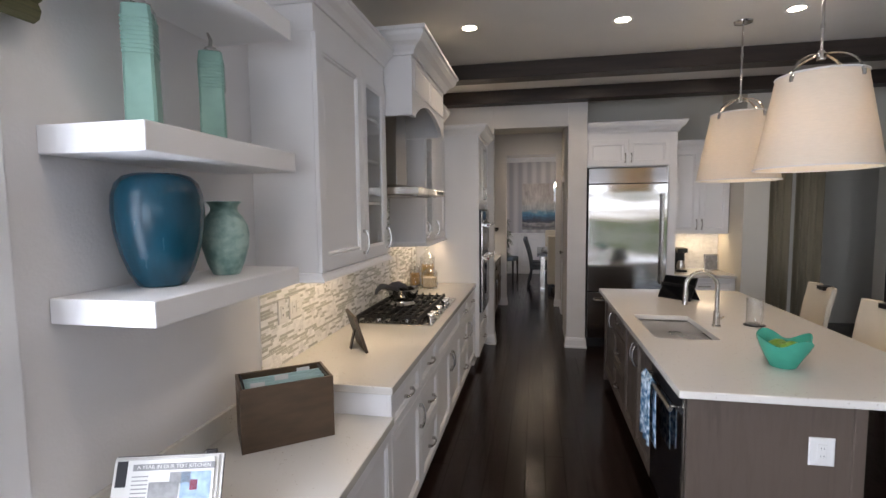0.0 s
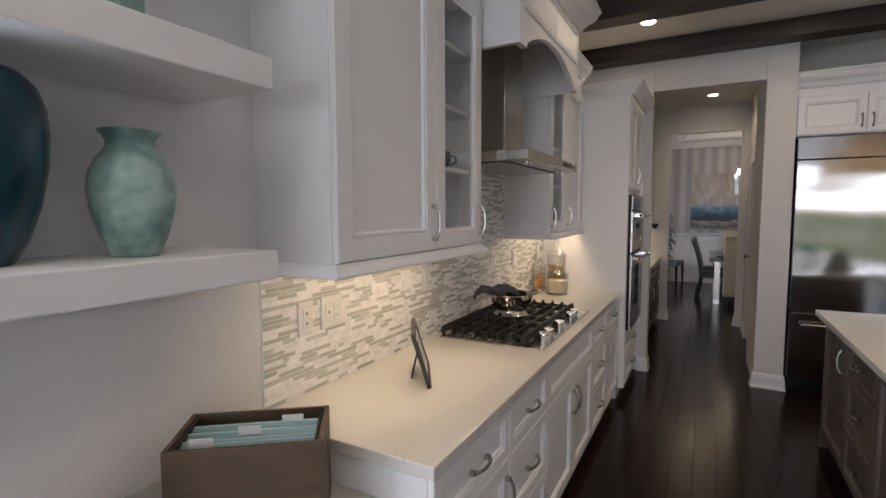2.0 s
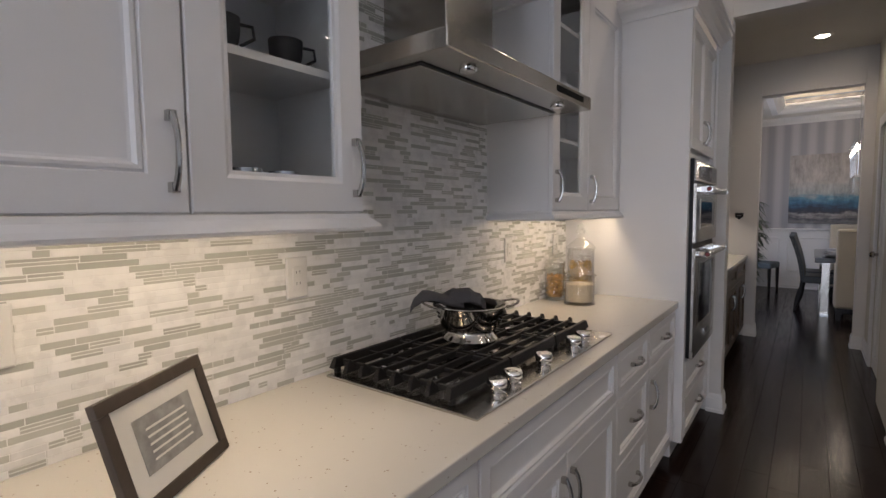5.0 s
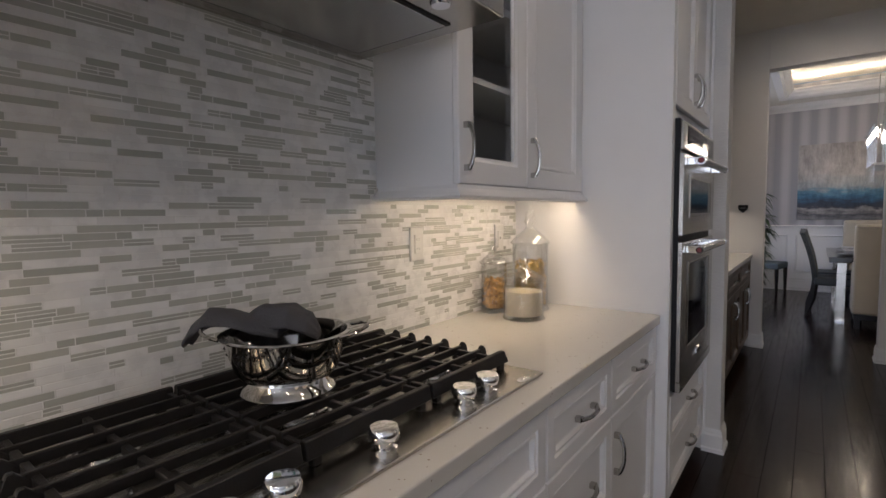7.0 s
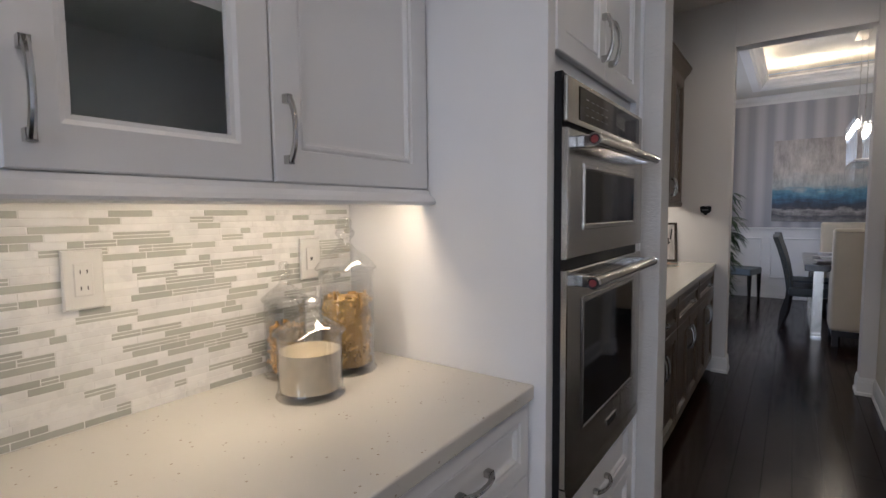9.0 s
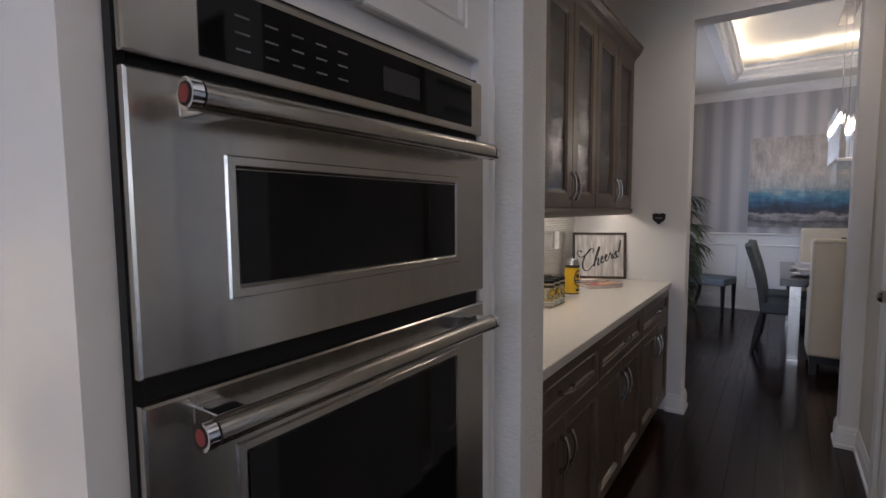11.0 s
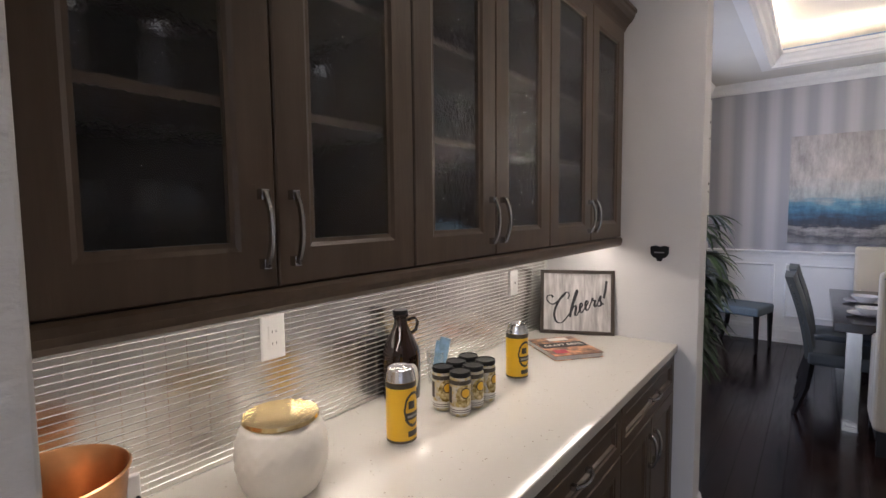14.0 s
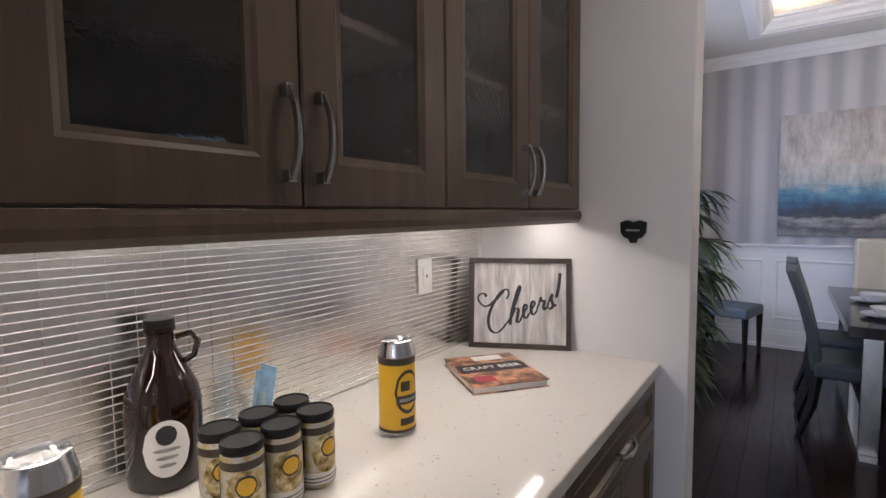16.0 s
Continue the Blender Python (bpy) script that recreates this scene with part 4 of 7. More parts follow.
M["black_wood"] = mat("black_stained_wood", (0.012, 0.010, 0.010), 0.35, bump=0.04, bscale=50, vary=0.2)
M["table_top"] = mat("dark_glossy_table_wood", (0.035, 0.028, 0.025), 0.12, vary=0.25, vscale=5, stretch=(4, 0.6, 1), bump=0.03, bscale=30)
M["china"] = mat("white_china", (0.72, 0.72, 0.74), 0.2, vary=0.02)
M["leaf"] = mat("dark_palm_leaf", (0.022, 0.052, 0.020), 0.42, vary=0.35, vscale=6, island=0.35)
M["stem"] = mat("brown_palm_stem", (0.06, 0.04, 0.022), 0.8, bump=0.4, bscale=60, vary=0.3)
M["gold"] = mat("gold_metal_lid", (0.78, 0.60, 0.30), 0.16, 1.0, vary=0.08, bump=0.03, bscale=20)
M["ceramic"] = mat("white_dimpled_ceramic", (0.68, 0.65, 0.60), 0.4, vary=0.04)
M["copper"] = mat("aged_copper", (0.55, 0.28, 0.13), 0.32, 1.0, bump=0.06, bscale=40, vary=0.25, vscale=9)
M["can_yellow"] = mat("yellow_can_print", (0.72, 0.42, 0.012), 0.32, vary=0.04, spec=0.6)
M["alu"] = mat("bright_aluminium", (0.78, 0.78, 0.78), 0.2, 1.0, vary=0.05)
M["can_gold"] = mat("gold_and_white_can_print", (0.30, 0.21, 0.045), 0.3, 0.3, vary=0.5, vscale=55, tint=(0.55, 0.47, 0.28))
M["can_white"] = mat("white_and_silver_can_print", (0.62, 0.60, 0.54), 0.3, 0.25, vary=0.25, vscale=60, tint=(0.42, 0.33, 0.12))
M["can_dark"] = mat("dark_can_print", (0.05, 0.04, 0.03), 0.4, vary=0.3, vscale=60)
M["amber"] = mat("dark_amber_glass", (0.012, 0.005, 0.003), 0.05, vary=0.0, rvar=0.1, coat=0.6)
M["blue_card"] = mat("pale_blue_print", (0.30, 0.48, 0.66), 0.5, vary=0.2, vscale=40)
M["sign_wood"] = mat("whitewashed_boards", (0.52, 0.50, 0.49), 0.75, bump=0.2, bscale=60, vary=0.35, vscale=9, stretch=(6, 6, 0.6))
M["book_cover"] = mat("brown_book_cover", (0.14, 0.06, 0.035), 0.35, vary=0.7, vscale=26, tint=(0.40, 0.20, 0.10))
M["drape_print"] = mat("white_drape_black_print", (0.66, 0.65, 0.63), 0.85, vary=0.03)
nt, bs = tree_of(M["drape_print"])
geo = nt.nodes.new("ShaderNodeNewGeometry")
vor = nt.nodes.new("ShaderNodeTexVoronoi")
vor.inputs["Scale"].default_value = 16
nt.links.new(geo.outputs["Position"], vor.inputs["Vector"])
rp = nt.nodes.new("ShaderNodeValToRGB")
rp.color_ramp.elements[0].position, rp.color_ramp.elements[0].color = 0.22, (0.10, 0.10, 0.09, 1)
rp.color_ramp.elements[1].position, rp.color_ramp.elements[1].color = 0.30, (0.66, 0.65, 0.62, 1)
nt.links.new(vor.outputs["Distance"], rp.inputs["Fac"])
nt.links.new(rp.outputs[0], bs.inputs["Base Color"])

# quartz flecks: small grey-brown chips in the slab
nt, bs = tree_of(M["quartz"])
geo = nt.nodes.new("ShaderNodeNewGeometry")
vor = nt.nodes.new("ShaderNodeTexVoronoi")
vor.inputs["Scale"].default_value = 75
nt.links.new(geo.outputs["Position"], vor.inputs["Vector"])
big = nt.nodes.new("ShaderNodeTexNoise")
big.inputs["Scale"].default_value = 32
nt.links.new(geo.outputs["Position"], big.inputs["Vector"])
lt = nt.nodes.new("ShaderNodeMath")
lt.operation = "LESS_THAN"
lt.inputs[1].default_value = 0.20
nt.links.new(vor.outputs["Distance"], lt.inputs[0])
gt = nt.nodes.new("ShaderNodeMath")
gt.operation = "GREATER_THAN"
gt.inputs[1].default_value = 0.60
nt.links.new(big.outputs["Fac"], gt.inputs[0])
ml = nt.nodes.new("ShaderNodeMath")
ml.operation = "MULTIPLY"
nt.links.new(lt.outputs[0], ml.inputs[0])
nt.links.new(gt.outputs[0], ml.inputs[1])
mx = nt.nodes.new("ShaderNodeMix")
mx.data_type = "RGBA"
mx.inputs["A"].default_value, mx.inputs["B"].default_value = (0.64, 0.615, 0.57, 1), (0.40, 0.35, 0.29, 1)
nt.links.new(ml.outputs[0], mx.inputs["Factor"])
nt.links.new(mx.outputs["Result"], bs.inputs["Base Color"])


def turned(name, profile, material, center, parent=None, label="", seg=28, sx=1.0, sy=1.0, close=True):
    bm = bmesh.new()
    lathe(bm, profile, center, seg, sx, sy, close)
    return part(name, bm, material, parent, label, smooth=True)


def words(text, material, size, m, parent=None, name="lettering", shear=0.0, depth=0.0006, align="CENTER", width=None, bold=0.0):
    """Text with the built-in font as a mesh, laid in the plane of m."""
    cu = bpy.data.curves.new(name, "FONT")
    cu.body, cu.size, cu.extrude, cu.shear, cu.resolution_u = text, size, depth, shear, 3
    cu.offset = bold
    cu.align_x, cu.align_y = align, "CENTER"
    tmp = bpy.data.objects.new("tmp", cu)
    me = bpy.data.meshes.new_from_object(tmp)
    bpy.data.objects.remove(tmp)
    if width:
        xs = [v.co.x for v in me.vertices]
        me.transform(Matrix.Diagonal((width / (max(xs) - min(xs)), 1, 1, 1)))
    me.transform(m)
    org = ORIGIN[parent.name] if parent is not None else Vector((0, 0, 0))
    me.transform(Matrix.Translation(-org))
    me.materials.clear()
    me.materials.append(M[material])
    ob = new(name, me)
    ob.parent = parent
    ORIGIN[ob.name] = org
    return ob


def turn_box(bm, w, d, h, m):
    """A box w x d x h on its base centre, moved by m."""
    vs = add_box(bm, -w / 2, w / 2, -d / 2, d / 2, 0, h)
    bmesh.ops.transform(bm, matrix=m, verts=vs)


def tbox(name, material, w, d, h, m, parent, label="", bevel=0.0):
    bm = bmesh.new()
    turn_box(bm, w, d, h, m)
    return part(name, bm, material, parent, label, bevel=bevel)


# ---- floating shelves and what stands on them ----
for z0, z1 in ((1.412, 1.484), (1.874, 1.952), (2.40, 2.478)):
    s = box("floating_shelf", "white", WX + 0.001, -0.795, 1.145, 1.930, z0, z1, bevel=0.004)
    tagged(s, "thick white floating wall shelf", "shelf", "floating shelves")
v = turned("vase", [(0, 0), (0.064, 0), (0.070, 0.004), (0.092, 0.045), (0.112, 0.105), (0.126, 0.175), (0.131, 0.235), (0.128, 0.285), (0.116, 0.322), (0.095, 0.344), (0.070, 0.352), (0.062, 0.348), (0.05, 0.335), (0, 0.30)], "teal_matte", (-0.994, 1.405, 1.4845), seg=40)
tagged(v, "large matte teal blue rounded vase on a white shelf", "vase")
v = turned("vase", [(0, 0), (0.043, 0), (0.048, 0.004), (0.065, 0.045), (0.080, 0.10), (0.085, 0.145), (0.080, 0.18), (0.064, 0.212), (0.048, 0.232), (0.046, 0.245), (0.052, 0.258), (0.061, 0.266), (0.059, 0.269), (0.046, 0.262), (0.036, 0.24), (0, 0.2)], "verdigris", (-0.955, 1.675, 1.4845), seg=36)
tagged(v, "small mottled green ceramic vase with flared lip", "vase")


def oil_bottle(x, y, z, h, side, ang):
    th = thing("ceramic_bottle", (x, y, z), "tall square celadon glazed bottle with grooved neck and cork", "bottle", "celadon bottles")
    R = Matrix.Translation((x, y, z)) @ Matrix.Rotation(radians(ang), 4, "Z")
    bm = bmesh.new()
    prof = [(0, 1.0), (h * 0.60, 0.93)]
    for k in range(9):
        zz = h * (0.61 + 0.033 * k)
        prof += [(zz, 0.93), (zz + 0.002, 0.985), (zz + h * 0.018, 0.985), (zz + h * 0.020, 0.925)]
    prof += [(h * 0.93, 0.91), (h * 0.985, 0.86), (h, 0.70)]
    rings = []
    for zz, f in prof:
        q = side / 2 * f
        c = 0.18 * q
        rings.append([bm.verts.new(R @ Vector(p)) for p in ((-q + c, -q, zz), (q - c, -q, zz), (q, -q + c, zz), (q, q - c, zz), (q - c, q, zz), (-q + c, q, zz), (-q, q - c, zz), (-q, -q + c, zz))])
    for a, b in zip(rings, rings[1:]):
        for k in range(8):
            bm.faces.new((a[k], a[(k + 1) % 8], b[(k + 1) % 8], b[k]))
    bm.faces.new(rings[0][::-1])
    bm.faces.new(rings[-1])
    part("body", bm, "celadon", th, smooth=True, auto=25)
    turned("neck", [(0, h), (0.020, h), (0.022, h + 0.010), (0.020, h + 0.016), (0, h + 0.016)], "nickel", (x, y, z), th, "dark metal collar", 16)
    bm = bmesh.new()
    sweep(bm, [(x, y, z + h + 0.014), (x + 0.002, y, z + h + 0.045), (x - 0.012, y + 0.004, z + h + 0.07)], 0.006, 8, radii=[0.008, 0.006, 0.004])
    part("spout", bm, "nickel", th, "metal pouring spout", smooth=True)
    bm = bmesh.new()
    sweep(bm, [(x + 0.012, y, z + h + 0.010), (x + 0.03, y + 0.01, z + h + 0.004), (x + 0.036, y + 0.012, z + h - 0.02)], 0.004, 6)
    part("clasp", bm, "nickel", th, smooth=True)
    return th


oil_bottle(-0.985, 1.36, 1.9525, 0.375, 0.088, 28)
oil_bottle(-0.975, 1.67, 1.9525, 0.335, 0.088, 32)

# ---- on the desk ----
fb = thing("file_box", (-0.865, 1.895, 0.7685), "brown wooden desktop file box with pale blue folders", "file box")
R = Matrix.Translation((-0.865, 1.895, 0.7685)) @ Matrix.Rotation(radians(38), 4, "Z")
FW, FD, FH = 0.365, 0.21, 0.258
for nm, w, d, h, px, py, pz in (("front_panel", FW, 0.012, FH, 0, -FD / 2, 0), ("back_panel", FW, 0.012, FH, 0, FD / 2, 0), ("side_panel", 0.012, FD - 0.013, FH, -FW / 2 + 0.006, 0, 0), ("side_panel", 0.012, FD - 0.013, FH, FW / 2 - 0.006, 0, 0), ("bottom_panel", FW - 0.03, FD - 0.02, 0.01, 0, 0, 0.001)):
    tbox(nm, "file_wood", w, d, h, R @ Matrix.Translation((px, py, pz)), fb, bevel=0.0015)
for s in (-1, 1):
    tbox("grip_slot", "black", 0.0015, 0.055, 0.018, R @ Matrix.Translation((s * (FW / 2 + 0.0005), 0, FH - 0.075)), fb, "dark cut-out grip", bevel=0.0005)
    tbox("hanging_rail", "black", 0.006, FD - 0.02, 0.012, R @ Matrix.Translation((s * (FW / 2 - 0.020), 0, FH - 0.016)), fb)
for k, py in enumerate((-0.055, 0.0, 0.055)):
    f = tbox("folder", "folder", FW - 0.035, 0.005, FH - 0.022, R @ Matrix.Translation((0, py, 0.012)) @ Matrix.Rotation(radians(-4 + 3 * k), 4, "X"), fb, "pale blue hanging folder")
    tbox("folder", "folder", FW - 0.035, 0.003, FH - 0.03, R @ Matrix.Translation((0, py + 0.012, 0.012)), fb)
    tbox("tab", "plate", 0.055, 0.002, 0.022, R @ Matrix.Translation((-0.11 + 0.10 * k, py - 0.004, FH - 0.018)), f, "clear plastic tab")

mg = thing("cookbook_easel", (-0.85, 1.27, 0.7685), "black easel holding an open cooking magazine", "easel")
R = Matrix.Translation((-0.868, 1.185, 0.7685)) @ Matrix.Rotation(radians(15), 4, "Z") @ Matrix.Rotation(radians(-22), 4, "X")
tbox("back_board", "black_wood", 0.20, 0.010, 0.20, R @ Matrix.Translation((0, 0.03, 0.012)), mg)
tbox("ledge", "black_wood", 0.26, 0.045, 0.010, R @ Matrix.Translation((0, 0.0, 0.0)), mg)
tbox("strut", "black_wood", 0.030, 0.012, 0.25, R @ Matrix.Translation((0.115, 0.080, 0.01)) @ Matrix.Rotation(radians(14), 4, "X"), mg)
for k in range(3):
    p = tbox("page_block", "paper", 0.31 - 0.012 * k, 0.006, 0.230 - 0.004 * k, R @ Matrix.Translation((-0.004 * k, 0.014 - 0.0065 * k, 0.011)), mg)
tbox("cover_edge", "ink", 0.312, 0.002, 0.232, R @ Matrix.Translation((0, 0.0185, 0.011)), mg)
pg = R @ Matrix.Translation((0.0, -0.0026, 0.011))
tbox("print_banner", "greyprint", 0.235, 0.0008, 0.018, pg @ Matrix.Translation((0.02, 0, 0.192)), mg)
words("A YEAR IN OUR TEST KITCHEN", "paper", 0.014, pg @ Matrix.Translation((0.02, -0.0007, 0.201)) @ Matrix.Rotation(radians(90), 4, "X"), mg, width=0.21)
for nm, w, h, px, pz in (("greyprint", 0.085, 0.075, -0.005, 0.085), ("blueprint", 0.085, 0.10, 0.085, 0.085), ("redprint", 0.022, 0.028, 0.08, 0.135), ("greyprint", 0.06, 0.03, 0.04, 0.155), ("ink", 0.03, 0.07, -0.128, 0.15)):
    tbox("print_block", nm, w, 0.0008, h, pg @ Matrix.Translation((px, -0.0006, pz)), mg)
for k in range(9):
    tbox("text_line", "greyprint", 0.045, 0.0006, 0.003, pg @ Matrix.Translation((-0.075, -0.0004, 0.175 - k * 0.011)), mg)

# ---- cooktop ----
ck = thing("cooktop", (-0.79, 3.765, 0.914), "stainless five burner gas cooktop with black iron grates", "cooktop")
CX0, CX1, CY0, CY1 = -1.08, -0.520, 3.262, 4.282
box("tray", "steel", CX0, CX1, CY0, CY1, 0.9145, 0.923, ck, bevel=0.003)
GX0, GX1 = -1.07, -0.622
sec = ((3.275, 3.598), (3.604, 3.928), (3.934, 4.258))


def grate_bar(bm, x, y0, y1, w0, w1, z0, z1, slope0, slope1):
    """A cast bar along y, narrower on top, with sloping ends."""
    lo = [(-w0, y0), (w0, y0), (w0, y1), (-w0, y1)]
    hi = [(-w1, y0 + slope0), (w1, y0 + slope0), (w1, y1 - slope1), (-w1, y1 - slope1)]
    vs = [bm.verts.new((x + dx, y, z0)) for dx, y in lo] + [bm.verts.new((x + dx, y, z1)) for dx, y in hi]
    for f in ((3, 2, 1, 0), (4, 5, 6, 7), (0, 1, 5, 4), (1, 2, 6, 5), (2, 3, 7, 6), (3, 0, 4, 7)):
        bm.faces.new([vs[i] for i in f])


for i, (gy0, gy1) in enumerate(sec):
    bm = bmesh.new()
    first, last = i == 0, i == 2
    for x in (GX0, GX1):
        grate_bar(bm, x, gy0, gy1, 0.012, 0.007, 0.940, 0.972, 0.014 if first else 0.001, 0.014 if last else 0.001)
        for y in (gy0 + 0.025, gy1 - 0.025):
            add_box(bm, x - 0.008, x + 0.008, y - 0.009, y + 0.009, 0.9235, 0.941)
    n = 7
    for k in range(1, n):
        x = GX0 + (GX1 - GX0) * k / n
        grate_bar(bm, x, gy0, gy1, 0.0065, 0.0045, 0.950, 0.969, 0.003, 0.003)
        if first:
            grate_bar(bm, x, gy0 - 0.004, gy0 + 0.060, 0.0085, 0.0055, 0.938, 0.976, 0.016, 0.040)
        if last:
            grate_bar(bm, x, gy1 - 0.060, gy1 + 0.004, 0.0085, 0.0055, 0.938, 0.976, 0.040, 0.016)
    for y in (gy0 + (0.045 if first else 0.010), (gy0 + gy1) / 2, gy1 - (0.045 if last else 0.010)):
        add_box(bm, GX0 + 0.004, GX1 - 0.004, y - 0.006, y + 0.006, 0.946, 0.962)
    part("grate", bm, "iron", ck, bevel=0.0015, segs=1)
for x, y, r in ((-0.955, 3.43, 0.045), (-0.735, 3.43, 0.038), (-0.84, 3.766, 0.058), (-0.955, 4.10, 0.045), (-0.735, 4.10, 0.038)):
    b = turned("burner", [(0, 0.0), (r * 1.25, 0.0), (r * 1.25, 0.004), (r, 0.008), (r, 0.016), (r * 0.9, 0.018), (0, 0.018)], "alu", (x, y, 0.9235), ck, "aluminium burner ring", 24)
    turned("burner_cap", [(0, 0.0185), (r * 0.82, 0.0185), (r * 0.85, 0.022), (r * 0.78, 0.026), (0, 0.027)], "iron", (x, y, 0.9235), b, seg=24)
for y in (3.44, 3.53, 3.738, 3.988, 4.082):
    turned("knob", [(0, 0), (0.024, 0), (0.024, 0.004), (0.018, 0.006), (0.018, 0.014), (0.026, 0.017), (0.028, 0.022), (0.028, 0.036), (0.025, 0.040), (0, 0.041)], "chrome", (-0.568, y, 0.923), ck, "polished chrome knob", 24)
bm = bmesh.new()
lathe(bm, [(0, 0), (0.02, 0), (0.02, 0.0008), (0, 0.0008)], (-0.535, 4.20, 0.923), 20, 0.6, 1.3)
part("badge", bm, "chrome", ck)

# colander with towel
co = thing("colander", (-0.862, 3.748, 0.968), "polished steel footed colander holding a grey towel", "colander")
cc = (-0.862, 3.748, 0.9685)
turned("foot", [(0.096, 0), (0.099, 0.003), (0.094, 0.010), (0.085, 0.018), (0.082, 0.030), (0.079, 0.030), (0.082, 0.017), (0.092, 0)], "pot_steel", cc, co, seg=32, close=False)
turned("bowl", [(0, 0.028), (0.082, 0.028), (0.098, 0.036), (0.108, 0.052), (0.118, 0.085), (0.125, 0.112), (0.127, 0.120), (0.136, 0.122), (0.137, 0.125), (0.127, 0.126), (0.121, 0.110), (0.114, 0.085), (0.104, 0.054), (0.094, 0.040), (0, 0.033)], "pot_steel", cc, co, seg=40)
for a0 in (40, 220):
    bm = bmesh.new()
    pts = []
    for k in range(9):
        a = radians(a0 - 26 + 52 * k / 8)
        bulge = 0.135 + 0.040 * math.sin(math.pi * k / 8) ** 0.6
        pts.append((cc[0] + bulge * math.cos(a), cc[1] + bulge * math.sin(a), cc[2] + 0.122 + 0.014 * math.sin(math.pi * k / 8)))
    sweep(bm, pts, 0.0042, 8)
    part("loop_handle", bm, "pot_steel", co, smooth=True)
holes = bmesh.new()
for k in range(8):
    for r, z in ((0.1165, 0.085), (0.1205, 0.100)):
        for j in range(3):
            a = 2 * math.pi * k / 8 + j * 0.10 + (0.05 if z > 0.09 else 0)
            bmesh.ops.create_icosphere(holes, subdivisions=1, radius=0.0034, matrix=Matrix.Translation((cc[0] + (r + 0.0025) * math.cos(a), cc[1] + (r + 0.0025) * math.sin(a), cc[2] + z)))
tagged(part("drain_hole", holes, "black", co), kind="stuff")
# towel: bunched cloth in the back of the bowl, one end over the rim
bm = bmesh.new()
ta, tb = Vector((-0.79, -0.61, 0)), Vector((-0.61, 0.79, 0))


def cloth_roll(rows, nu=30, nv=28, seed=1.0):
    """Loft of flattened, folded rings along rows of (along, across, height, half width, half thickness)."""
    rings = []
    for i in range(nu + 1):
        f = i / nu * (len(rows) - 1)
        k = min(int(f), len(rows) - 2)
        f -= k
        f = f * f * (3 - 2 * f)
        al, ac, h, hw, ht = (p + (q - p) * f for p, q in zip(rows[k], rows[k + 1]))
        ring = []
        for j in range(nv):
            th_ = 2 * math.pi * j / nv
            fold = 1 + 0.16 * math.sin(5 * th_ + 4 * i / nu + seed) + 0.10 * math.sin(9 * th_ - 7 * i / nu)
            u, w = hw * math.cos(th_) * (0.9 + 0.1 * fold), ht * math.sin(th_) * fold
            p = Vector(cc) + ta * al + tb * (ac + u) + Vector((0, 0, h + w - 0.25 * abs(u)))
            n = 0.010 * noise.noise(p * 22 + Vector((seed, 0, 0)))
            ring.append(bm.verts.new(p + Vector((n, -n, n))))
        rings.append(ring)
    for r0, r1 in zip(rings, rings[1:]):
        for j in range(nv):
            bm.faces.new((r0[j], r0[(j + 1) % nv], r1[(j + 1) % nv], r1[j]))
    bm.faces.new(rings[0])
    bm.faces.new(rings[-1][::-1])


cloth_roll([(-0.060, 0.04, 0.110, 0.020, 0.014), (-0.040, 0.045, 0.134, 0.045, 0.022), (0.0, 0.05, 0.152, 0.055, 0.026), (0.06, 0.05, 0.154, 0.052, 0.024), (0.10, 0.045, 0.138, 0.04, 0.018)], seed=1.0)
cloth_roll([(0.02, 0.045, 0.122, 0.040, 0.014), (0.08, 0.035, 0.140, 0.046, 0.017), (0.135, 0.030, 0.156, 0.048, 0.018), (0.175, 0.025, 0.152, 0.045, 0.018), (0.205, 0.020, 0.132, 0.040, 0.015), (0.220, 0.018, 0.100, 0.028, 0.010)], seed=3.0)
bmesh.ops.recalc_face_normals(bm, faces=bm.faces)
tw = part("kitchen_towel", bm, "cloth_grey", smooth=True, auto=80)
mo = tw.modifiers.new("soft", "SUBSURF")
mo.levels = mo.render_levels = 1
tagged(tw, "crumpled charcoal grey kitchen towel draped over the colander", "towel")

# ---- photo frame on the worktop ----


def easel_frame(name, m, w, h, bar, mats, label, parent_loc, strut=True):
    """A leaning frame: four bars, mat, picture and a back strut; m sets its foot centre with the front to -y."""
    th = thing(name, parent_loc, label, "picture frame")
    for nm, bw, bh, px, pz in (("frame_bar", w, bar, 0, 0), ("frame_bar", w, bar, 0, h - bar), ("frame_bar", bar, h - 2 * bar, -(w - bar) / 2, bar), ("frame_bar", bar, h - 2 * bar, (w - bar) / 2, bar)):
        tbox(nm, mats[0], bw, 0.016, bh, m @ Matrix.Translation((px, 0, pz)), th, bevel=0.0015)
    tbox("picture", mats[1], w - 2 * bar, 0.004, h - 2 * bar, m @ Matrix.Translation((0, -0.001, bar)), th)
    tbox("backing", "black", w - 2 * bar, 0.004, h - 2 * bar, m @ Matrix.Translation((0, 0.006, bar)), th)
    if strut:
        tbox("strut", "black", 0.05, 0.005, h * 0.62, m @ Matrix.Translation((0, 0.075, 0.004)) @ Matrix.Rotation(radians(30), 4, "X"), th)
    return th


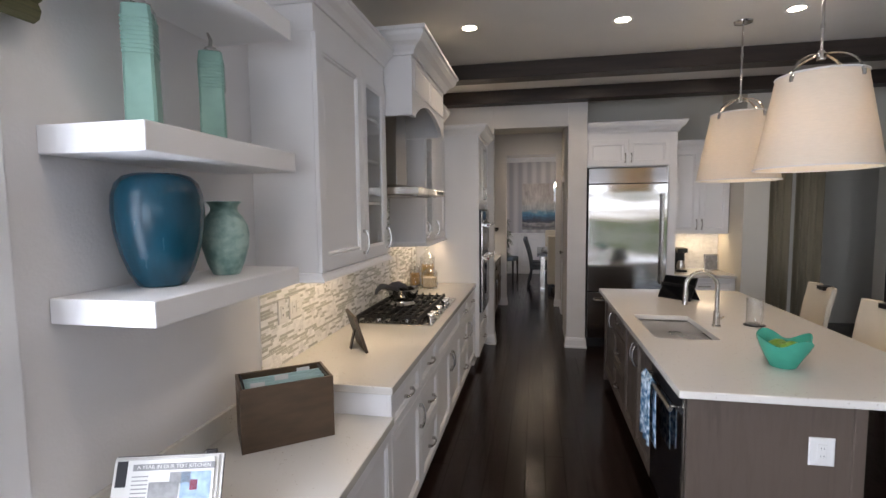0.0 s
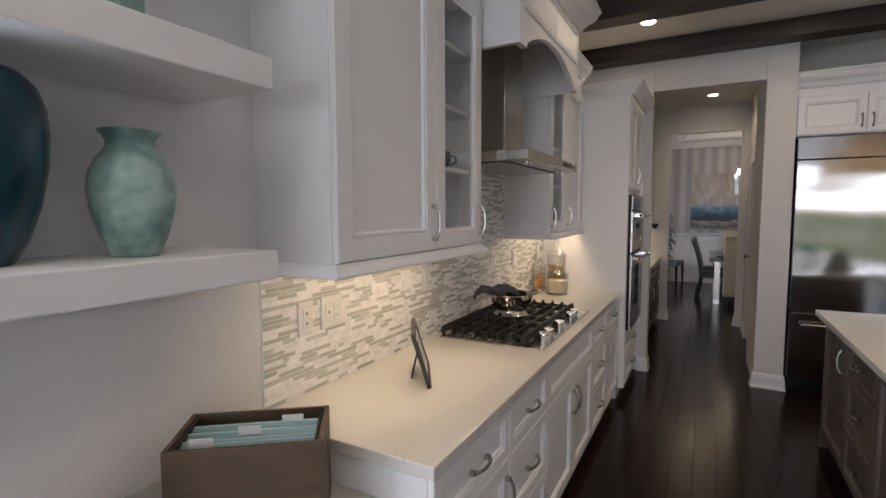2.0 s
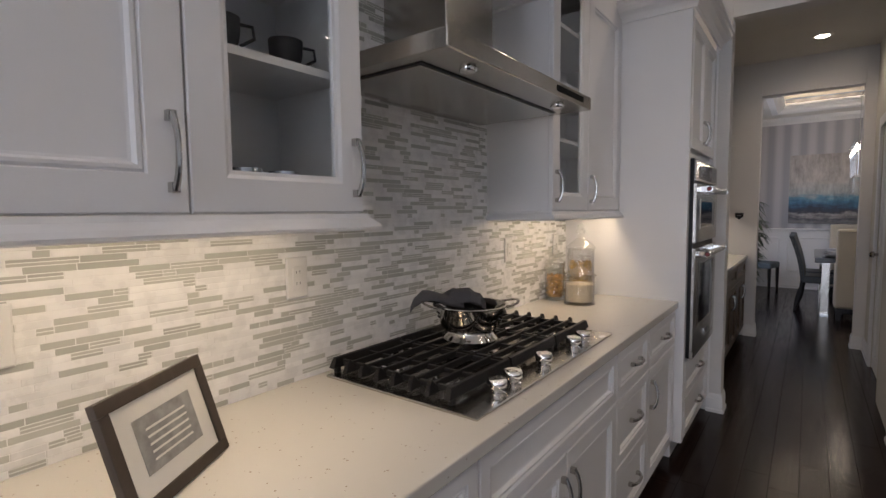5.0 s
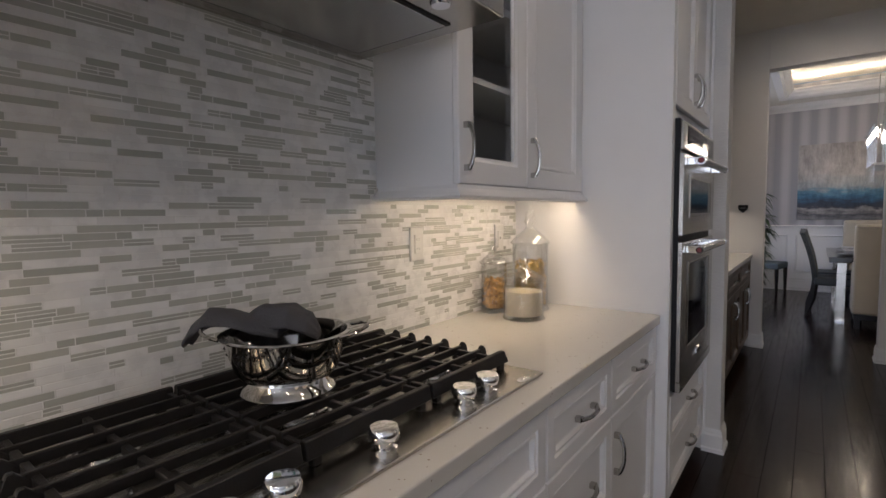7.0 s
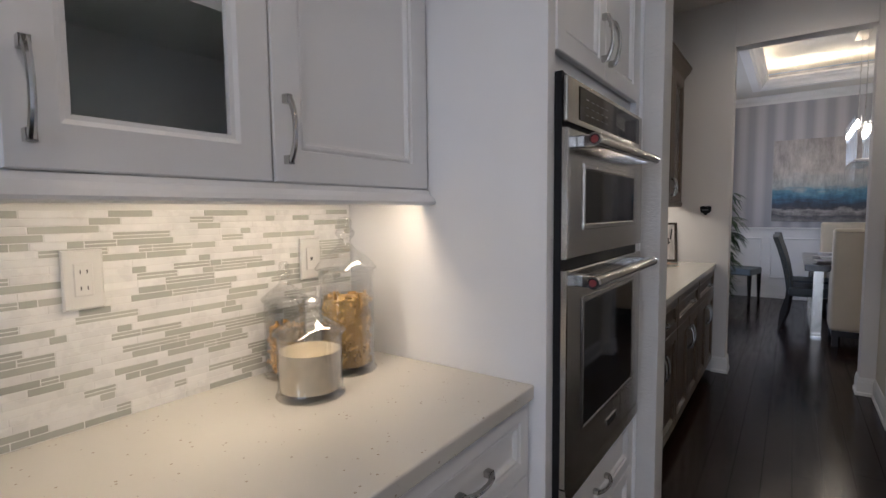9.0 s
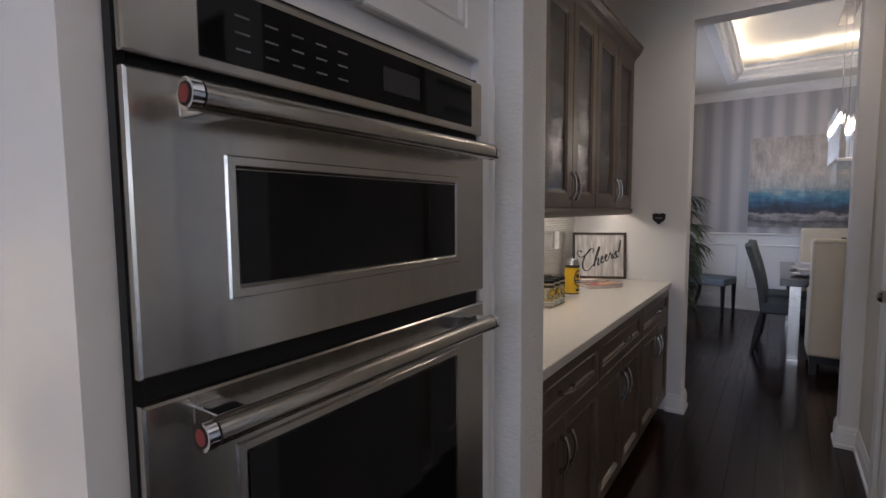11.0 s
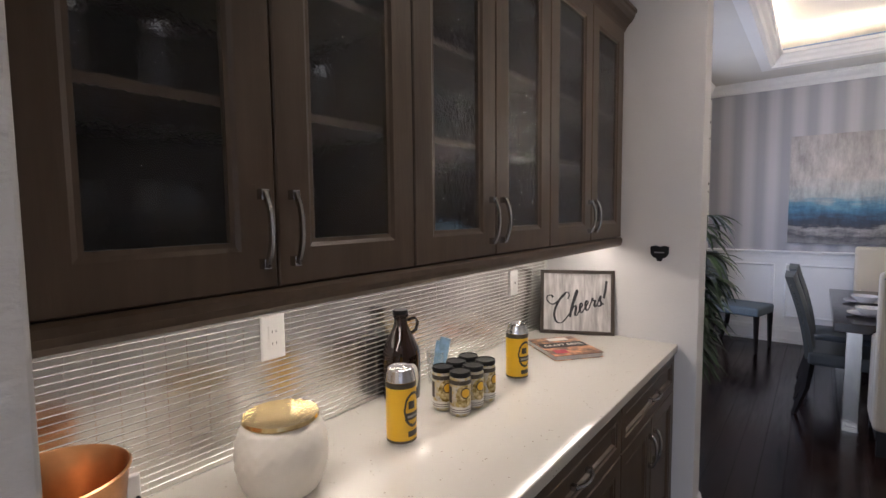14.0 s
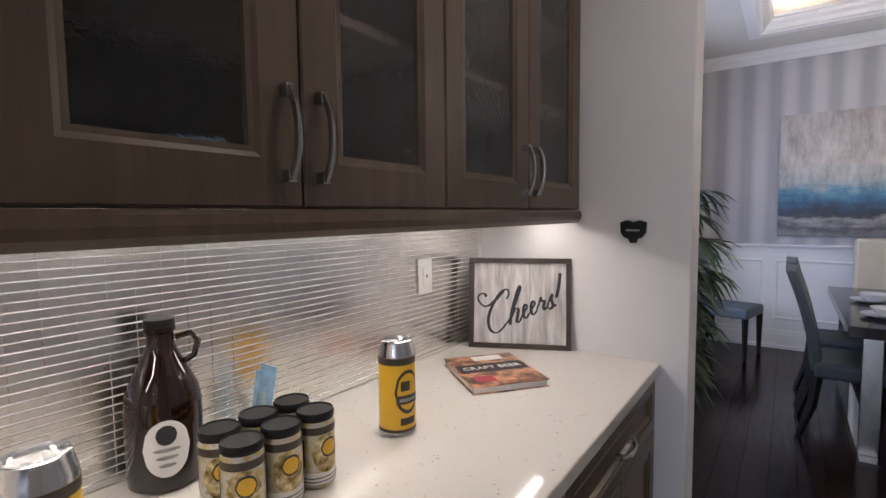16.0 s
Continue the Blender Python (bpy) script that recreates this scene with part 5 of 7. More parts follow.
R = Matrix.Translation((-0.822, 2.715, 0.9155)) @ Matrix.Rotation(radians(122), 4, "Z") @ Matrix.Rotation(radians(-17), 4, "X")
pf = easel_frame("photo_frame", R, 0.285, 0.215, 0.024, ("frame_wood", "paper"), "dark grey wooden photo frame leaning on its easel", (-0.822, 2.715, 0.9145))
tbox("print_block", "greyprint", 0.16, 0.0008, 0.10, R @ Matrix.Translation((0, -0.0036, 0.058)), pf)
for k in range(5):
    tbox("text_line", "paper", 0.11, 0.0006, 0.004, R @ Matrix.Translation((0, -0.0044, 0.075 + k * 0.014)), pf)

# ---- glass jars ----


def pieces_fill(bm, cx, cy, z0, r, h, n, size, seed):
    rnd = random.Random(seed)
    for _ in range(n):
        a, rr = rnd.uniform(0, 6.331), r * math.sqrt(rnd.uniform(0.25, 1))
        m = Matrix.Translation((cx + rr * math.cos(a), cy + rr * math.sin(a), z0 + rnd.uniform(0.006, h))) @ Euler((rnd.uniform(0, 6), rnd.uniform(0, 6), rnd.uniform(0, 6))).to_matrix().to_4x4()
        vs = add_box(bm, -size, size, -size * 0.35, size * 0.35, -size * 0.30, size * 0.30)
        for k in (0, 3, 4, 7):
            vs[k].co.y += size * 0.25
        bmesh.ops.transform(bm, matrix=m, verts=vs)


def glass_jar(x, y, r, h, lid_h, fill, fh, label, seed):
    z = 0.9145
    th = thing("glass_jar", (x, y, z), label, "jar", "glass jars")
    t = 0.004
    turned("body", [(0, 0), (r * 1.06, 0), (r * 1.08, 0.004), (r * 1.04, 0.010), (r, 0.016), (r, h), (r + 0.003, h + 0.003), (r - t, h + 0.003), (r - t, 0.018), (0, 0.016)], "clear", (x, y, z), th, "clear glass cylinder", 32)
    L = lid_h
    turned("lid", [(0, h + 0.004), (r * 1.10, h + 0.004), (r * 1.13, h + 0.008), (r * 1.08, h + 0.013), (r * 0.85, h + 0.22 * L), (r * 0.35, h + 0.42 * L), (r * 0.22, h + 0.50 * L), (r * 0.20, h + 0.56 * L), (r * 0.33, h + 0.66 * L), (r * 0.36, h + 0.72 * L), (r * 0.22, h + 0.80 * L), (r * 0.27, h + 0.90 * L), (r * 0.20, h + 0.98 * L), (0, h + L)], "clear", (x, y, z), th, "clear glass lid with finial", 28)
    if fill == "sand":
        turned("contents", [(0, 0.0185), (r - t - 0.001, 0.0185), (r - t - 0.001, fh), (r * 0.5, fh + 0.006), (0, fh + 0.002)], "sand", (x, y, z), th, "pale raw sugar", 28)
    else:
        bm = bmesh.new()
        lathe(bm, [(0, 0.019), (r - t - 0.012, 0.019), (r - t - 0.012, fh - 0.008), (0, fh - 0.006)], (x, y, z), 16)
        pieces_fill(bm, x, y, z + 0.018, r - t - 0.008, fh - 0.018, 460 if fill == "pasta" else 260, 0.0105, seed)
        tagged(part("contents", bm, fill, th, "dried pasta"), kind="stuff")
    return th


glass_jar(-0.955, 5.055, 0.077, 0.285, 0.152, "pasta", 0.215, "tall clear glass jar of golden pasta", 3)
glass_jar(-0.888, 4.868, 0.079, 0.150, 0.118, "sand", 0.112, "low clear glass jar of raw sugar", 4)
glass_jar(-1.060, 4.925, 0.056, 0.205, 0.112, "pasta_b", 0.140, "medium clear glass jar of brown pasta", 5)


# ---- wall plates ----
def wall_plate(x, y, z, w, kinds, label, axes=FX, group="wall plates"):
    th = thing("outlet", (x, y, z), label, "outlet", group)
    u, v, n = (Vector(a) for a in axes)
    o = Vector((x, y, z))
    bm = bmesh.new()
    rect_rings(bm, o - u * w / 2 - v * 0.062, *axes, w, 0.124, [(0, 0), (0, 0.004), (0.004, 0.007)])
    part("cover_plate", bm, "plate", th)
    for k, kd in enumerate(kinds):
        c = o + u * ((k - (len(kinds) - 1) / 2) * 0.046) + n * 0.007
        bm = bmesh.new()
        rect_rings(bm, c - u * 0.017 - v * 0.034, *axes, 0.034, 0.068, [(0, 0), (0, 0.002), (0.002, 0.003)])
        f = part("socket" if kd == "o" else "switch", bm, "plate", th)
        if kd == "o":
            for s in (-1, 1):
                for q in (-1, 1):
                    a = c + v * s * 0.017 + u * q * 0.006 + n * 0.0032
                    bm = bmesh.new()
                    rect_rings(bm, a - u * 0.001 - v * 0.004, *axes, 0.002, 0.008, [(0, 0), (0, 0.0003)])
                    part("slot", bm, "slot", f)
        else:
            for s in ((-1, 1) if kd == "p" else (0,)):
                a = c + v * s * 0.018 + n * 0.0032
                bm = bmesh.new()
                rect_rings(bm, a - u * 0.004 - v * 0.005, *axes, 0.008, 0.010, [(0, 0), (0, 0.0005)])
                part("slot", bm, "slot", f)
    return th


KX = WX + 0.0115
wall_plate(KX, 2.34, 1.195, 0.074, "p", "white telephone and data wall plate on tiles")
wall_plate(KX, 2.48, 1.197, 0.118, "so", "white double plate with switch and outlet on tiles")
wall_plate(KX, 3.192, 1.234, 0.074, "o", "white outlet plate on tiles beside the cooktop")
wall_plate(KX, 4.478, 1.23, 0.074, "o", "white outlet plate on tiles near the jars")
wall_plate(KX, 5.06, 1.225, 0.074, "s", "white switch plate on tiles in the corner")
wall_plate(PX + 0.0105, 6.921, 1.22, 0.074, "o", "white outlet plate on mirror tiles")
wall_plate(PX + 0.0105, 8.273, 1.205, 0.074, "s", "white switch plate on mirror tiles")
sn = thing("wall_sensor", (-0.515, 8.668, 1.35), "small black shield shaped wall plaque", "plaque")
bm = bmesh.new()
sh_pts = [(-0.042, 0.030), (-0.020, 0.036), (0, 0.030), (0.020, 0.036), (0.042, 0.030), (0.040, -0.005), (0.028, -0.022), (0.014, -0.026), (0.010, -0.040), (-0.010, -0.040), (-0.014, -0.026), (-0.028, -0.022), (-0.040, -0.005)]
fa = [bm.verts.new((-0.515 + a, 8.648, 1.352 + b)) for a, b in sh_pts]
bb = [bm.verts.new((-0.515 + a, 8.667, 1.352 + b)) for a, b in sh_pts]
bm.faces.new(fa)
bm.faces.new(bb[::-1])
for k in range(len(sh_pts)):
    bm.faces.new((fa[k], fa[(k + 1) % 13], bb[(k + 1) % 13], bb[k]))
part("body", bm, "black", sn, bevel=0.003)
box("lettering_bar", "greyprint", -0.537, -0.493, 8.6465, 8.6479, 1.352, 1.358, sn)

# ---- island ----
il = thing("kitchen_island", (1.2, 3.7, 0), "grey stained oak kitchen island with panelled ends", "island")
IX0, IX1, IY0, IY1 = 0.842, 1.56, 2.345, 5.03
box("end_panel", "island", IX0 + 0.012, IX1 - 0.05, IY0, IY0 + 0.02, 0.0, 0.875, il)
box("corner_post", "island", IX1 - 0.049, IX1, IY0 - 0.006, IY0 + 0.06, 0, 0.875, il, bevel=0.004)
box("end_panel", "island", IX0 + 0.012, IX1, IY1 - 0.02, IY1, 0.0, 0.875, il)
box("carcass", "island", IX0 + 0.03, IX1 - 0.002, IY0 + 0.021, IY1 - 0.021, 0.10, 0.66, il)
box("back_panel", "island", IX1 - 0.02, IX1 - 0.001, IY0 + 0.061, IY1 - 0.021, 0.66, 0.875, il)
box("toe_kick", "black", IX0 + 0.09, IX1 - 0.05, IY0 + 0.021, IY1 - 0.021, 0, 0.099, il)
FXM = ((0, -1, 0), (0, 0, 1), (-1, 0, 0))
yy = 3.02
for w, kind in ((0.90, "sink"), (0.52, "drawers"), (0.56, "door")):
    y1 = yy + w
    if kind == "sink":
        for s in (0, 1):
            d = front("door", "island", (IX0 + 0.03, y1 - 0.003 - s * w / 2, 0.105), FXM, w / 2 - 0.006, 0.765, il)
            pull((IX0 + 0.01, yy + w / 2 + (0.035 if s == 0 else -0.035), 0.72), FXM, 0.13, True, d)
    elif kind == "drawers":
        for z0, h in ((0.105, 0.28), (0.39, 0.28), (0.675, 0.195)):
            d = front("drawer", "island", (IX0 + 0.03, y1 - 0.003, z0), FXM, w - 0.006, h - 0.005, il, stile=0.04)
            pull((IX0 + 0.01, yy + w / 2, z0 + h / 2), FXM, 0.12, False, d)
    else:
        d = front("door", "island", (IX0 + 0.03, y1 - 0.003, 0.105), FXM, w - 0.006, 0.765, il)
        pull((IX0 + 0.01, yy + 0.06, 0.72), FXM, 0.13, True, d)
    yy = y1
# worktop with sink cut-out
bm = bmesh.new()
SX0, SX1, SY0, SY1 = 0.905, 1.275, 3.19, 3.86
loops = []
for z in (0.914, 0.876):
    for c in (((0.80, 2.28), (2.06, 2.28), (2.06, 5.07), (0.80, 5.07)), ((SX0, SY0), (SX1, SY0), (SX1, SY1), (SX0, SY1))):
        loops.append([bm.verts.new((*p, z)) for p in c])
for i, j in ((0, 1), (1, 3), (3, 2), (2, 0)):
    for k in range(4):
        bm.faces.new((loops[i][k], loops[i][(k + 1) % 4], loops[j][(k + 1) % 4], loops[j][k]))
iw = part("island_worktop", bm, "quartz", bevel=0.006)
tagged(iw, "cream quartz island worktop with a sink cut-out", "worktop")
sk = thing("sink", (1.09, 3.52, 0.7), "double bowl undermount stainless steel sink", "sink")
for y0, y1 in ((SY0, 3.515), (3.535, SY1)):
    bm = bmesh.new()
    rect_rings(bm, (SX0, y0, 0.874), (1, 0, 0), (0, 1, 0), (0, 0, -1), SX1 - SX0, y1 - y0, [(-0.012, 0), (0.0, 0.0), (0.006, 0.01), (0.012, 0.16), (0.03, 0.18)])
    part("bowl", bm, "sink", sk, smooth=True, auto=60)
    turned("drain", [(0, 0.001), (0.035, 0.001), (0.038, 0.003), (0.03, 0.004), (0, 0.002)], "chrome", ((SX0 + SX1) / 2, (y0 + y1) / 2, 0.695), sk, seg=20)
box("divider", "sink", SX0 + 0.004, SX1 - 0.004, 3.512, 3.538, 0.76, 0.868, sk, bevel=0.010)
fc = thing("faucet", (1.37, 3.55, 0.914), "brushed steel gooseneck faucet on the island", "faucet")
turned("base", [(0, 0), (0.028, 0), (0.028, 0.006), (0.022, 0.012), (0.021, 0.10), (0, 0.10)], "steel", (1.37, 3.55, 0.9145), fc)
bm = bmesh.new()
pts = [(1.37, 3.55, 1.01), (1.37, 3.55, 1.18)]
for k in range(1, 11):
    a = math.pi * k / 10
    pts.append((1.37 - 0.10 * (1 - math.cos(a)), 3.55 - 0.01 * k / 10, 1.18 + 0.10 * math.sin(a)))
pts += [(1.17, 3.54, 1.13)]
sweep(bm, pts, 0.0135, 12)
part("spout", bm, "steel", fc, smooth=True)
bm = bmesh.new()
sweep(bm, [(1.17, 3.54, 1.14), (1.168, 3.54, 1.06)], 0.017, 12)
part("spray_head", bm, "steel", fc, smooth=True)
bm = bmesh.new()
sweep(bm, [(1.37, 3.53, 0.975), (1.375, 3.475, 0.985), (1.378, 3.45, 1.0)], 0.006, 8)
part("lever", bm, "steel", fc, smooth=True)
# dishwasher with towel
dwr = thing("dishwasher", (0.85, 2.70, 0.1), "stainless dishwasher with a dark front in the island", "dishwasher")
box("side_frame", "steel", IX0 + 0.002, IX0 + 0.028, 2.372, 2.392, 0.10, 0.872, dwr)
box("door_panel", "black_glass", IX0 + 0.006, IX0 + 0.028, 2.394, 3.005, 0.12, 0.745, dwr, bevel=0.003)
box("control_strip", "black", IX0 + 0.006, IX0 + 0.028, 2.394, 3.005, 0.75, 0.872, dwr)
bm = bmesh.new()
sweep(bm, [(IX0 - 0.045, 2.41, 0.775), (IX0 - 0.045, 2.99, 0.775)], 0.011, 10)
for y in (2.45, 2.95):
    sweep(bm, [(IX0 + 0.006, y, 0.775), (IX0 - 0.045, y, 0.775)], 0.008, 8)
part("bar_handle", bm, "steel", dwr, smooth=True)
bm = bmesh.new()
rows = []
for i in range(15):
    u = i / 14
    row = []
    for j in range(3 * 6 + 1):
        w = j / 18
        y = 2.74 + 0.19 * w + (0.02 * math.sin(u * 4 + w * 5)) * u
        pth = u * 0.80
        if pth < 0.36:
            x, z = IX0 - 0.062 - 0.010 * math.sin(w * 14) * (1 - u), 0.43 + pth * 1.0
        elif pth < 0.44:
            a = (pth - 0.36) / 0.08 * math.pi
            x, z = IX0 - 0.045 - 0.017 * math.cos(a), 0.79 + 0.012 * math.sin(a)
        else:
            x, z = IX0 - 0.028, 0.79 - (pth - 0.44)
        row.append(bm.verts.new((x, y, z)))
    rows.append(row)
for a, b in zip(rows, rows[1:]):
    for j in range(18):
        bm.faces.new((a[j], a[j + 1], b[j + 1], b[j]))
tw = part("dish_towel", bm, "towel_blue", smooth=True, auto=80)
mo = tw.modifiers.new("thick", "SOLIDIFY")
mo.thickness = 0.004
tagged(tw, "blue and white patterned dish towel hanging on the handle", "towel")
wall_plate(1.392, IY0 - 0.001, 0.658, 0.10, "o", "white outlet plate on the island end", FY)
# glass bowl with apples, tablet, glass
gb = thing("glass_bowl", (1.40, 2.72, 0.914), "wavy sea green glass bowl holding green apples", "bowl")
bm = bmesh.new()
rings = []
prof = [(0.0, 0.004), (0.052, 0.004), (0.058, 0.0), (0.062, 0.006), (0.085, 0.05), (0.112, 0.10), (0.128, 0.14), (0.122, 0.14), (0.104, 0.10), (0.078, 0.052), (0.05, 0.014), (0.0, 0.012)]
for r, z in prof:
    ring = []
    for k in range(40):
        a = 2 * math.pi * k / 40
        f = max(0, (z - 0.05) / 0.09)
        rr = r * (1 + 0.12 * f * math.sin(4 * a))
        ring.append(bm.verts.new((1.40 + max(rr, 0.001) * math.cos(a), 2.72 + max(rr, 0.001) * math.sin(a), 0.9145 + z + 0.022 * f * math.sin(4 * a + 0.6))))
    rings.append(ring)
for a, b in zip(rings, rings[1:]):
    for k in range(40):
        bm.faces.new((a[k], a[(k + 1) % 40], b[(k + 1) % 40], b[k]))
part("bowl", bm, "green_glass", gb, smooth=True)
for k, (ax, ay, az) in enumerate(((1.375, 2.74, 0.972), (1.435, 2.71, 0.975), (1.40, 2.69, 0.968), (1.40, 2.77, 0.97))):
    a = turned("apple", [(0, 0.008), (0.018, 0), (0.034, 0.014), (0.039, 0.036), (0.034, 0.056), (0.018, 0.066), (0.004, 0.060), (0, 0.056)], "apple", (ax, ay, az), seg=18)
    tagged(a, "shiny green apple in the glass bowl", "apple", "apples")
R = Matrix.Translation((1.36, 4.54, 0.915)) @ Matrix.Rotation(radians(-46), 4, "Z") @ Matrix.Rotation(radians(-30), 4, "X")
tb = thing("tablet_stand", (1.36, 4.54, 0.9145), "dark folio tablet case standing on the island", "tablet")
tbox("back_cover", "black", 0.30, 0.012, 0.22, R, tb, bevel=0.003)
tbox("screen", "black_glass", 0.28, 0.002, 0.20, R @ Matrix.Translation((0, -0.0075, 0.01)), tb)
tbox("flap", "black", 0.30, 0.006, 0.17, Matrix.Translation((1.46, 4.635, 0.915)) @ Matrix.Rotation(radians(-46), 4, "Z") @ Matrix.Rotation(radians(38), 4, "X"), tb)
gv = thing("glass_cylinder", (1.63, 3.62, 0.914), "clear glass cylinder vase on a dark coaster", "vase")
turned("coaster", [(0, 0), (0.065, 0), (0.066, 0.004), (0.062, 0.006), (0, 0.006)], "black", (1.63, 3.62, 0.9145), gv)
turned("cylinder", [(0, 0.007), (0.050, 0.007), (0.052, 0.012), (0.052, 0.18), (0.049, 0.18), (0.048, 0.015), (0, 0.014)], "clear", (1.63, 3.62, 0.9145), gv, seg=28)
# bar stools


def bar_stool(m):
    th = thing("bar_stool", (0, 0, 0), "cream upholstered bar stool with a dark grip in its back", "bar stool", "bar stools")
    box("seat", "cream", -0.22, 0.22, -0.21, 0.21, 0.64, 0.72, th, bevel=0.02, segs=3)
    bm = bmesh.new()
    rows = []
    for i in range(9):
        u = -1 + i / 4
        rows.append([bm.verts.new((0.20 + 0.035 * (1 - u * u) + dx, u * (0.20 + 0.02 * (zz - 0.72)), zz)) for dx, zz in ((0, 0.70), (0.03, 0.90), (0.055, 1.02), (0.06, 1.055 - 0.012 * (abs(u) < 0.3)), (0.10, 1.055 - 0.012 * (abs(u) < 0.3)), (0.095, 1.02), (0.07, 0.90), (0.04, 0.70))])
    for a, b in zip(rows, rows[1:]):
        for k in range(8):
            bm.faces.new((a[k], a[(k + 1) % 8], b[(k + 1) % 8], b[k]))
    bm.faces.new(rows[0][::-1])
    bm.faces.new(rows[-1])
    part("backrest", bm, "cream", th, smooth=True, auto=60, bevel=0.008)
    box("grip", "black_wood", 0.262, 0.355, -0.055, 0.055, 1.015, 1.05, th, "dark cut-out grip", bevel=0.006)
    for sx in (-1, 1):
        for sy in (-1, 1):
            bm = bmesh.new()
            sweep(bm, [(sx * 0.18, sy * 0.17, 0.64), (sx * 0.205, sy * 0.195, 0.0)], 0.02, 4, radii=[0.024, 0.017])
            part("leg", bm, "black_wood", th)
    box("footrest", "black_wood", -0.19, -0.17, -0.18, 0.18, 0.24, 0.265, th)
    th.matrix_basis = m
    return th


st = bar_stool(pose(2.22, 3.75, 0, 0, 0, 6))
copy_thing(st, pose(2.24, 4.60, 0, 0, 0, -4))
# pendants


def pendant(x, y, zb, zt, rb, rt):
    th = thing("pendant_lamp", (x, y, zb), "white linen shade pendant lamp with polished metal yoke, lit", "pendant lamp", "pendant lamps")
    bm = bmesh.new()
    lathe(bm, [(rb, zb), (rt, zt), (rt - 0.004, zt), (rb - 0.004, zb), (rb, zb)], (x, y, 0), 48, close=False)
    part("shade", bm, "shade", th, "tapered white linen shade", smooth=True)
    for r, z in ((rb, zb), (rt, zt)):
        bm = bmesh.new()
        pts = [(x + (r + 0.002) * math.cos(2 * math.pi * k / 40), y + (r + 0.002) * math.sin(2 * math.pi * k / 40), z) for k in range(41)]
        sweep(bm, pts, 0.005, 6)
        part("shade_rim", bm, "plate", th, smooth=True)
    bm = bmesh.new()
    for a0 in (0.5, 0.5 + math.pi / 2):
        pts = []
        for k in range(17):
            a = math.pi * k / 16
            pts.append((x + (rt + 0.006) * math.cos(a) * math.cos(a0), y + (rt + 0.006) * math.cos(a) * math.sin(a0), zt - 0.03 + 0.145 * math.sin(a)))
        sweep(bm, pts, 0.011, 6, 0.4)
    part("yoke", bm, "nickel", th, "polished metal arched yoke", smooth=True)
    for k in range(4):
        a = 0.5 + k * math.pi / 2
        turned("finial", [(0, 0), (0.010, 0), (0.010, 0.03), (0, 0.03)], "nickel", (x + (rt + 0.008) * math.cos(a), y + (rt + 0.008) * math.sin(a), zt - 0.045), th, seg=10)
    bm = bmesh.new()
    sweep(bm, [(x, y, zt + 0.11), (x, y, CEIL - 0.02)], 0.0075, 8)
    for z in (zt + 0.25, zt + 0.42):
        sweep(bm, [(x, y, z), (x, y, z + 0.03)], 0.011, 8)
    part("stem", bm, "nickel", th, smooth=True)
    turned("hub", [(0, 0), (0.022, 0), (0.024, 0.015), (0.015, 0.05), (0, 0.05)], "nickel", (x, y, zt + 0.085), th, seg=16)
    turned("canopy", [(0, 0), (0.02, 0), (0.062, 0.012), (0.066, 0.022), (0, 0.022)], "nickel", (x, y, CEIL - 0.0235), th, seg=24)
    for k in range(3):
        a = k * 2.09
        bx, by = x + 0.07 * math.cos(a), y + 0.07 * math.sin(a)
        turned("lamp_bulb", [(0, 0), (0.018, 0.012), (0.028, 0.04), (0.022, 0.065), (0.012, 0.09), (0, 0.09)], "bulb", (bx, by, (zb + zt) / 2 - 0.06), th, seg=12)
    lamp("pendant_glow", "POINT", pose(x, y, (zb + zt) / 2 - 0.05), P_PEND, WARM, 0.09)
    return th


pendant(1.70, 3.12, 1.922, 2.42, 0.295, 0.205)
pendant(1.70, 4.19, 1.915, 2.415, 0.285, 0.195)

# ---- refrigerator wall ----
fg = thing("refrigerator", (1.24, 6.4, 0), "built-in stainless steel refrigerator with bottom freezer drawer", "refrigerator")
box("body", "black", 0.795, 1.695, 6.20, 6.84, 0.02, 2.19, fg)
bm = bmesh.new()
n = 14
for a, b, z0, z1 in ((0.797, 1.693, 0.70, 1.995),):
    add_box(bm, a, b, 6.160, 6.199, z0, z1)
part("upper_door", bm, "steel_fridge", fg, bevel=0.004)
box("freezer_drawer", "steel_fridge", 0.797, 1.693, 6.160, 6.199, 0.12, 0.690, fg, bevel=0.004)
g = box("top_grille", "steel_fridge", 0.797, 1.693, 6.165, 6.199, 2.005, 2.185, fg, bevel=0.003)
box("kick_plate", "black", 0.80, 1.69, 6.21, 6.23, 0.0, 0.11, fg)
bm = bmesh.new()
sweep(bm, [(1.63, 6.10, 0.80), (1.63, 6.10, 1.88)], 0.014, 10)
for z in (0.86, 1.82):
    sweep(bm, [(1.63, 6.16, z), (1.63, 6.10, z)], 0.009, 8)
part("door_handle", bm, "steel", fg, smooth=True)
bm = bmesh.new()
sweep(bm, [(0.88, 6.10, 0.60), (1.61, 6.10, 0.60)], 0.014, 10)
for x in (0.93, 1.56):
    sweep(bm, [(x, 6.16, 0.60), (x, 6.10, 0.60)], 0.009, 8)
part("drawer_handle", bm, "steel", fg, smooth=True)
fc2 = thing("fridge_cabinet", (1.24, 6.5, 2.2), "white lacquer cabinet above the refrigerator", "cabinet")
box("carcass", "white", 0.775, 1.79, 6.20, 6.845, 2.20, 2.60, fc2)
box("side_panel", "white", 1.70, 1.79, 6.17, 6.845, 0, 2.199, fc2)
for s in (0, 1):
    d = front("door", "white", (0.785 + s * 0.462, 6.20, 2.21), FY, 0.458, 0.31, fc2, stile=0.05)
    pull((1.245 + (0.035 if s else -0.035), 6.18, 2.30), FY, 0.10, True, d)
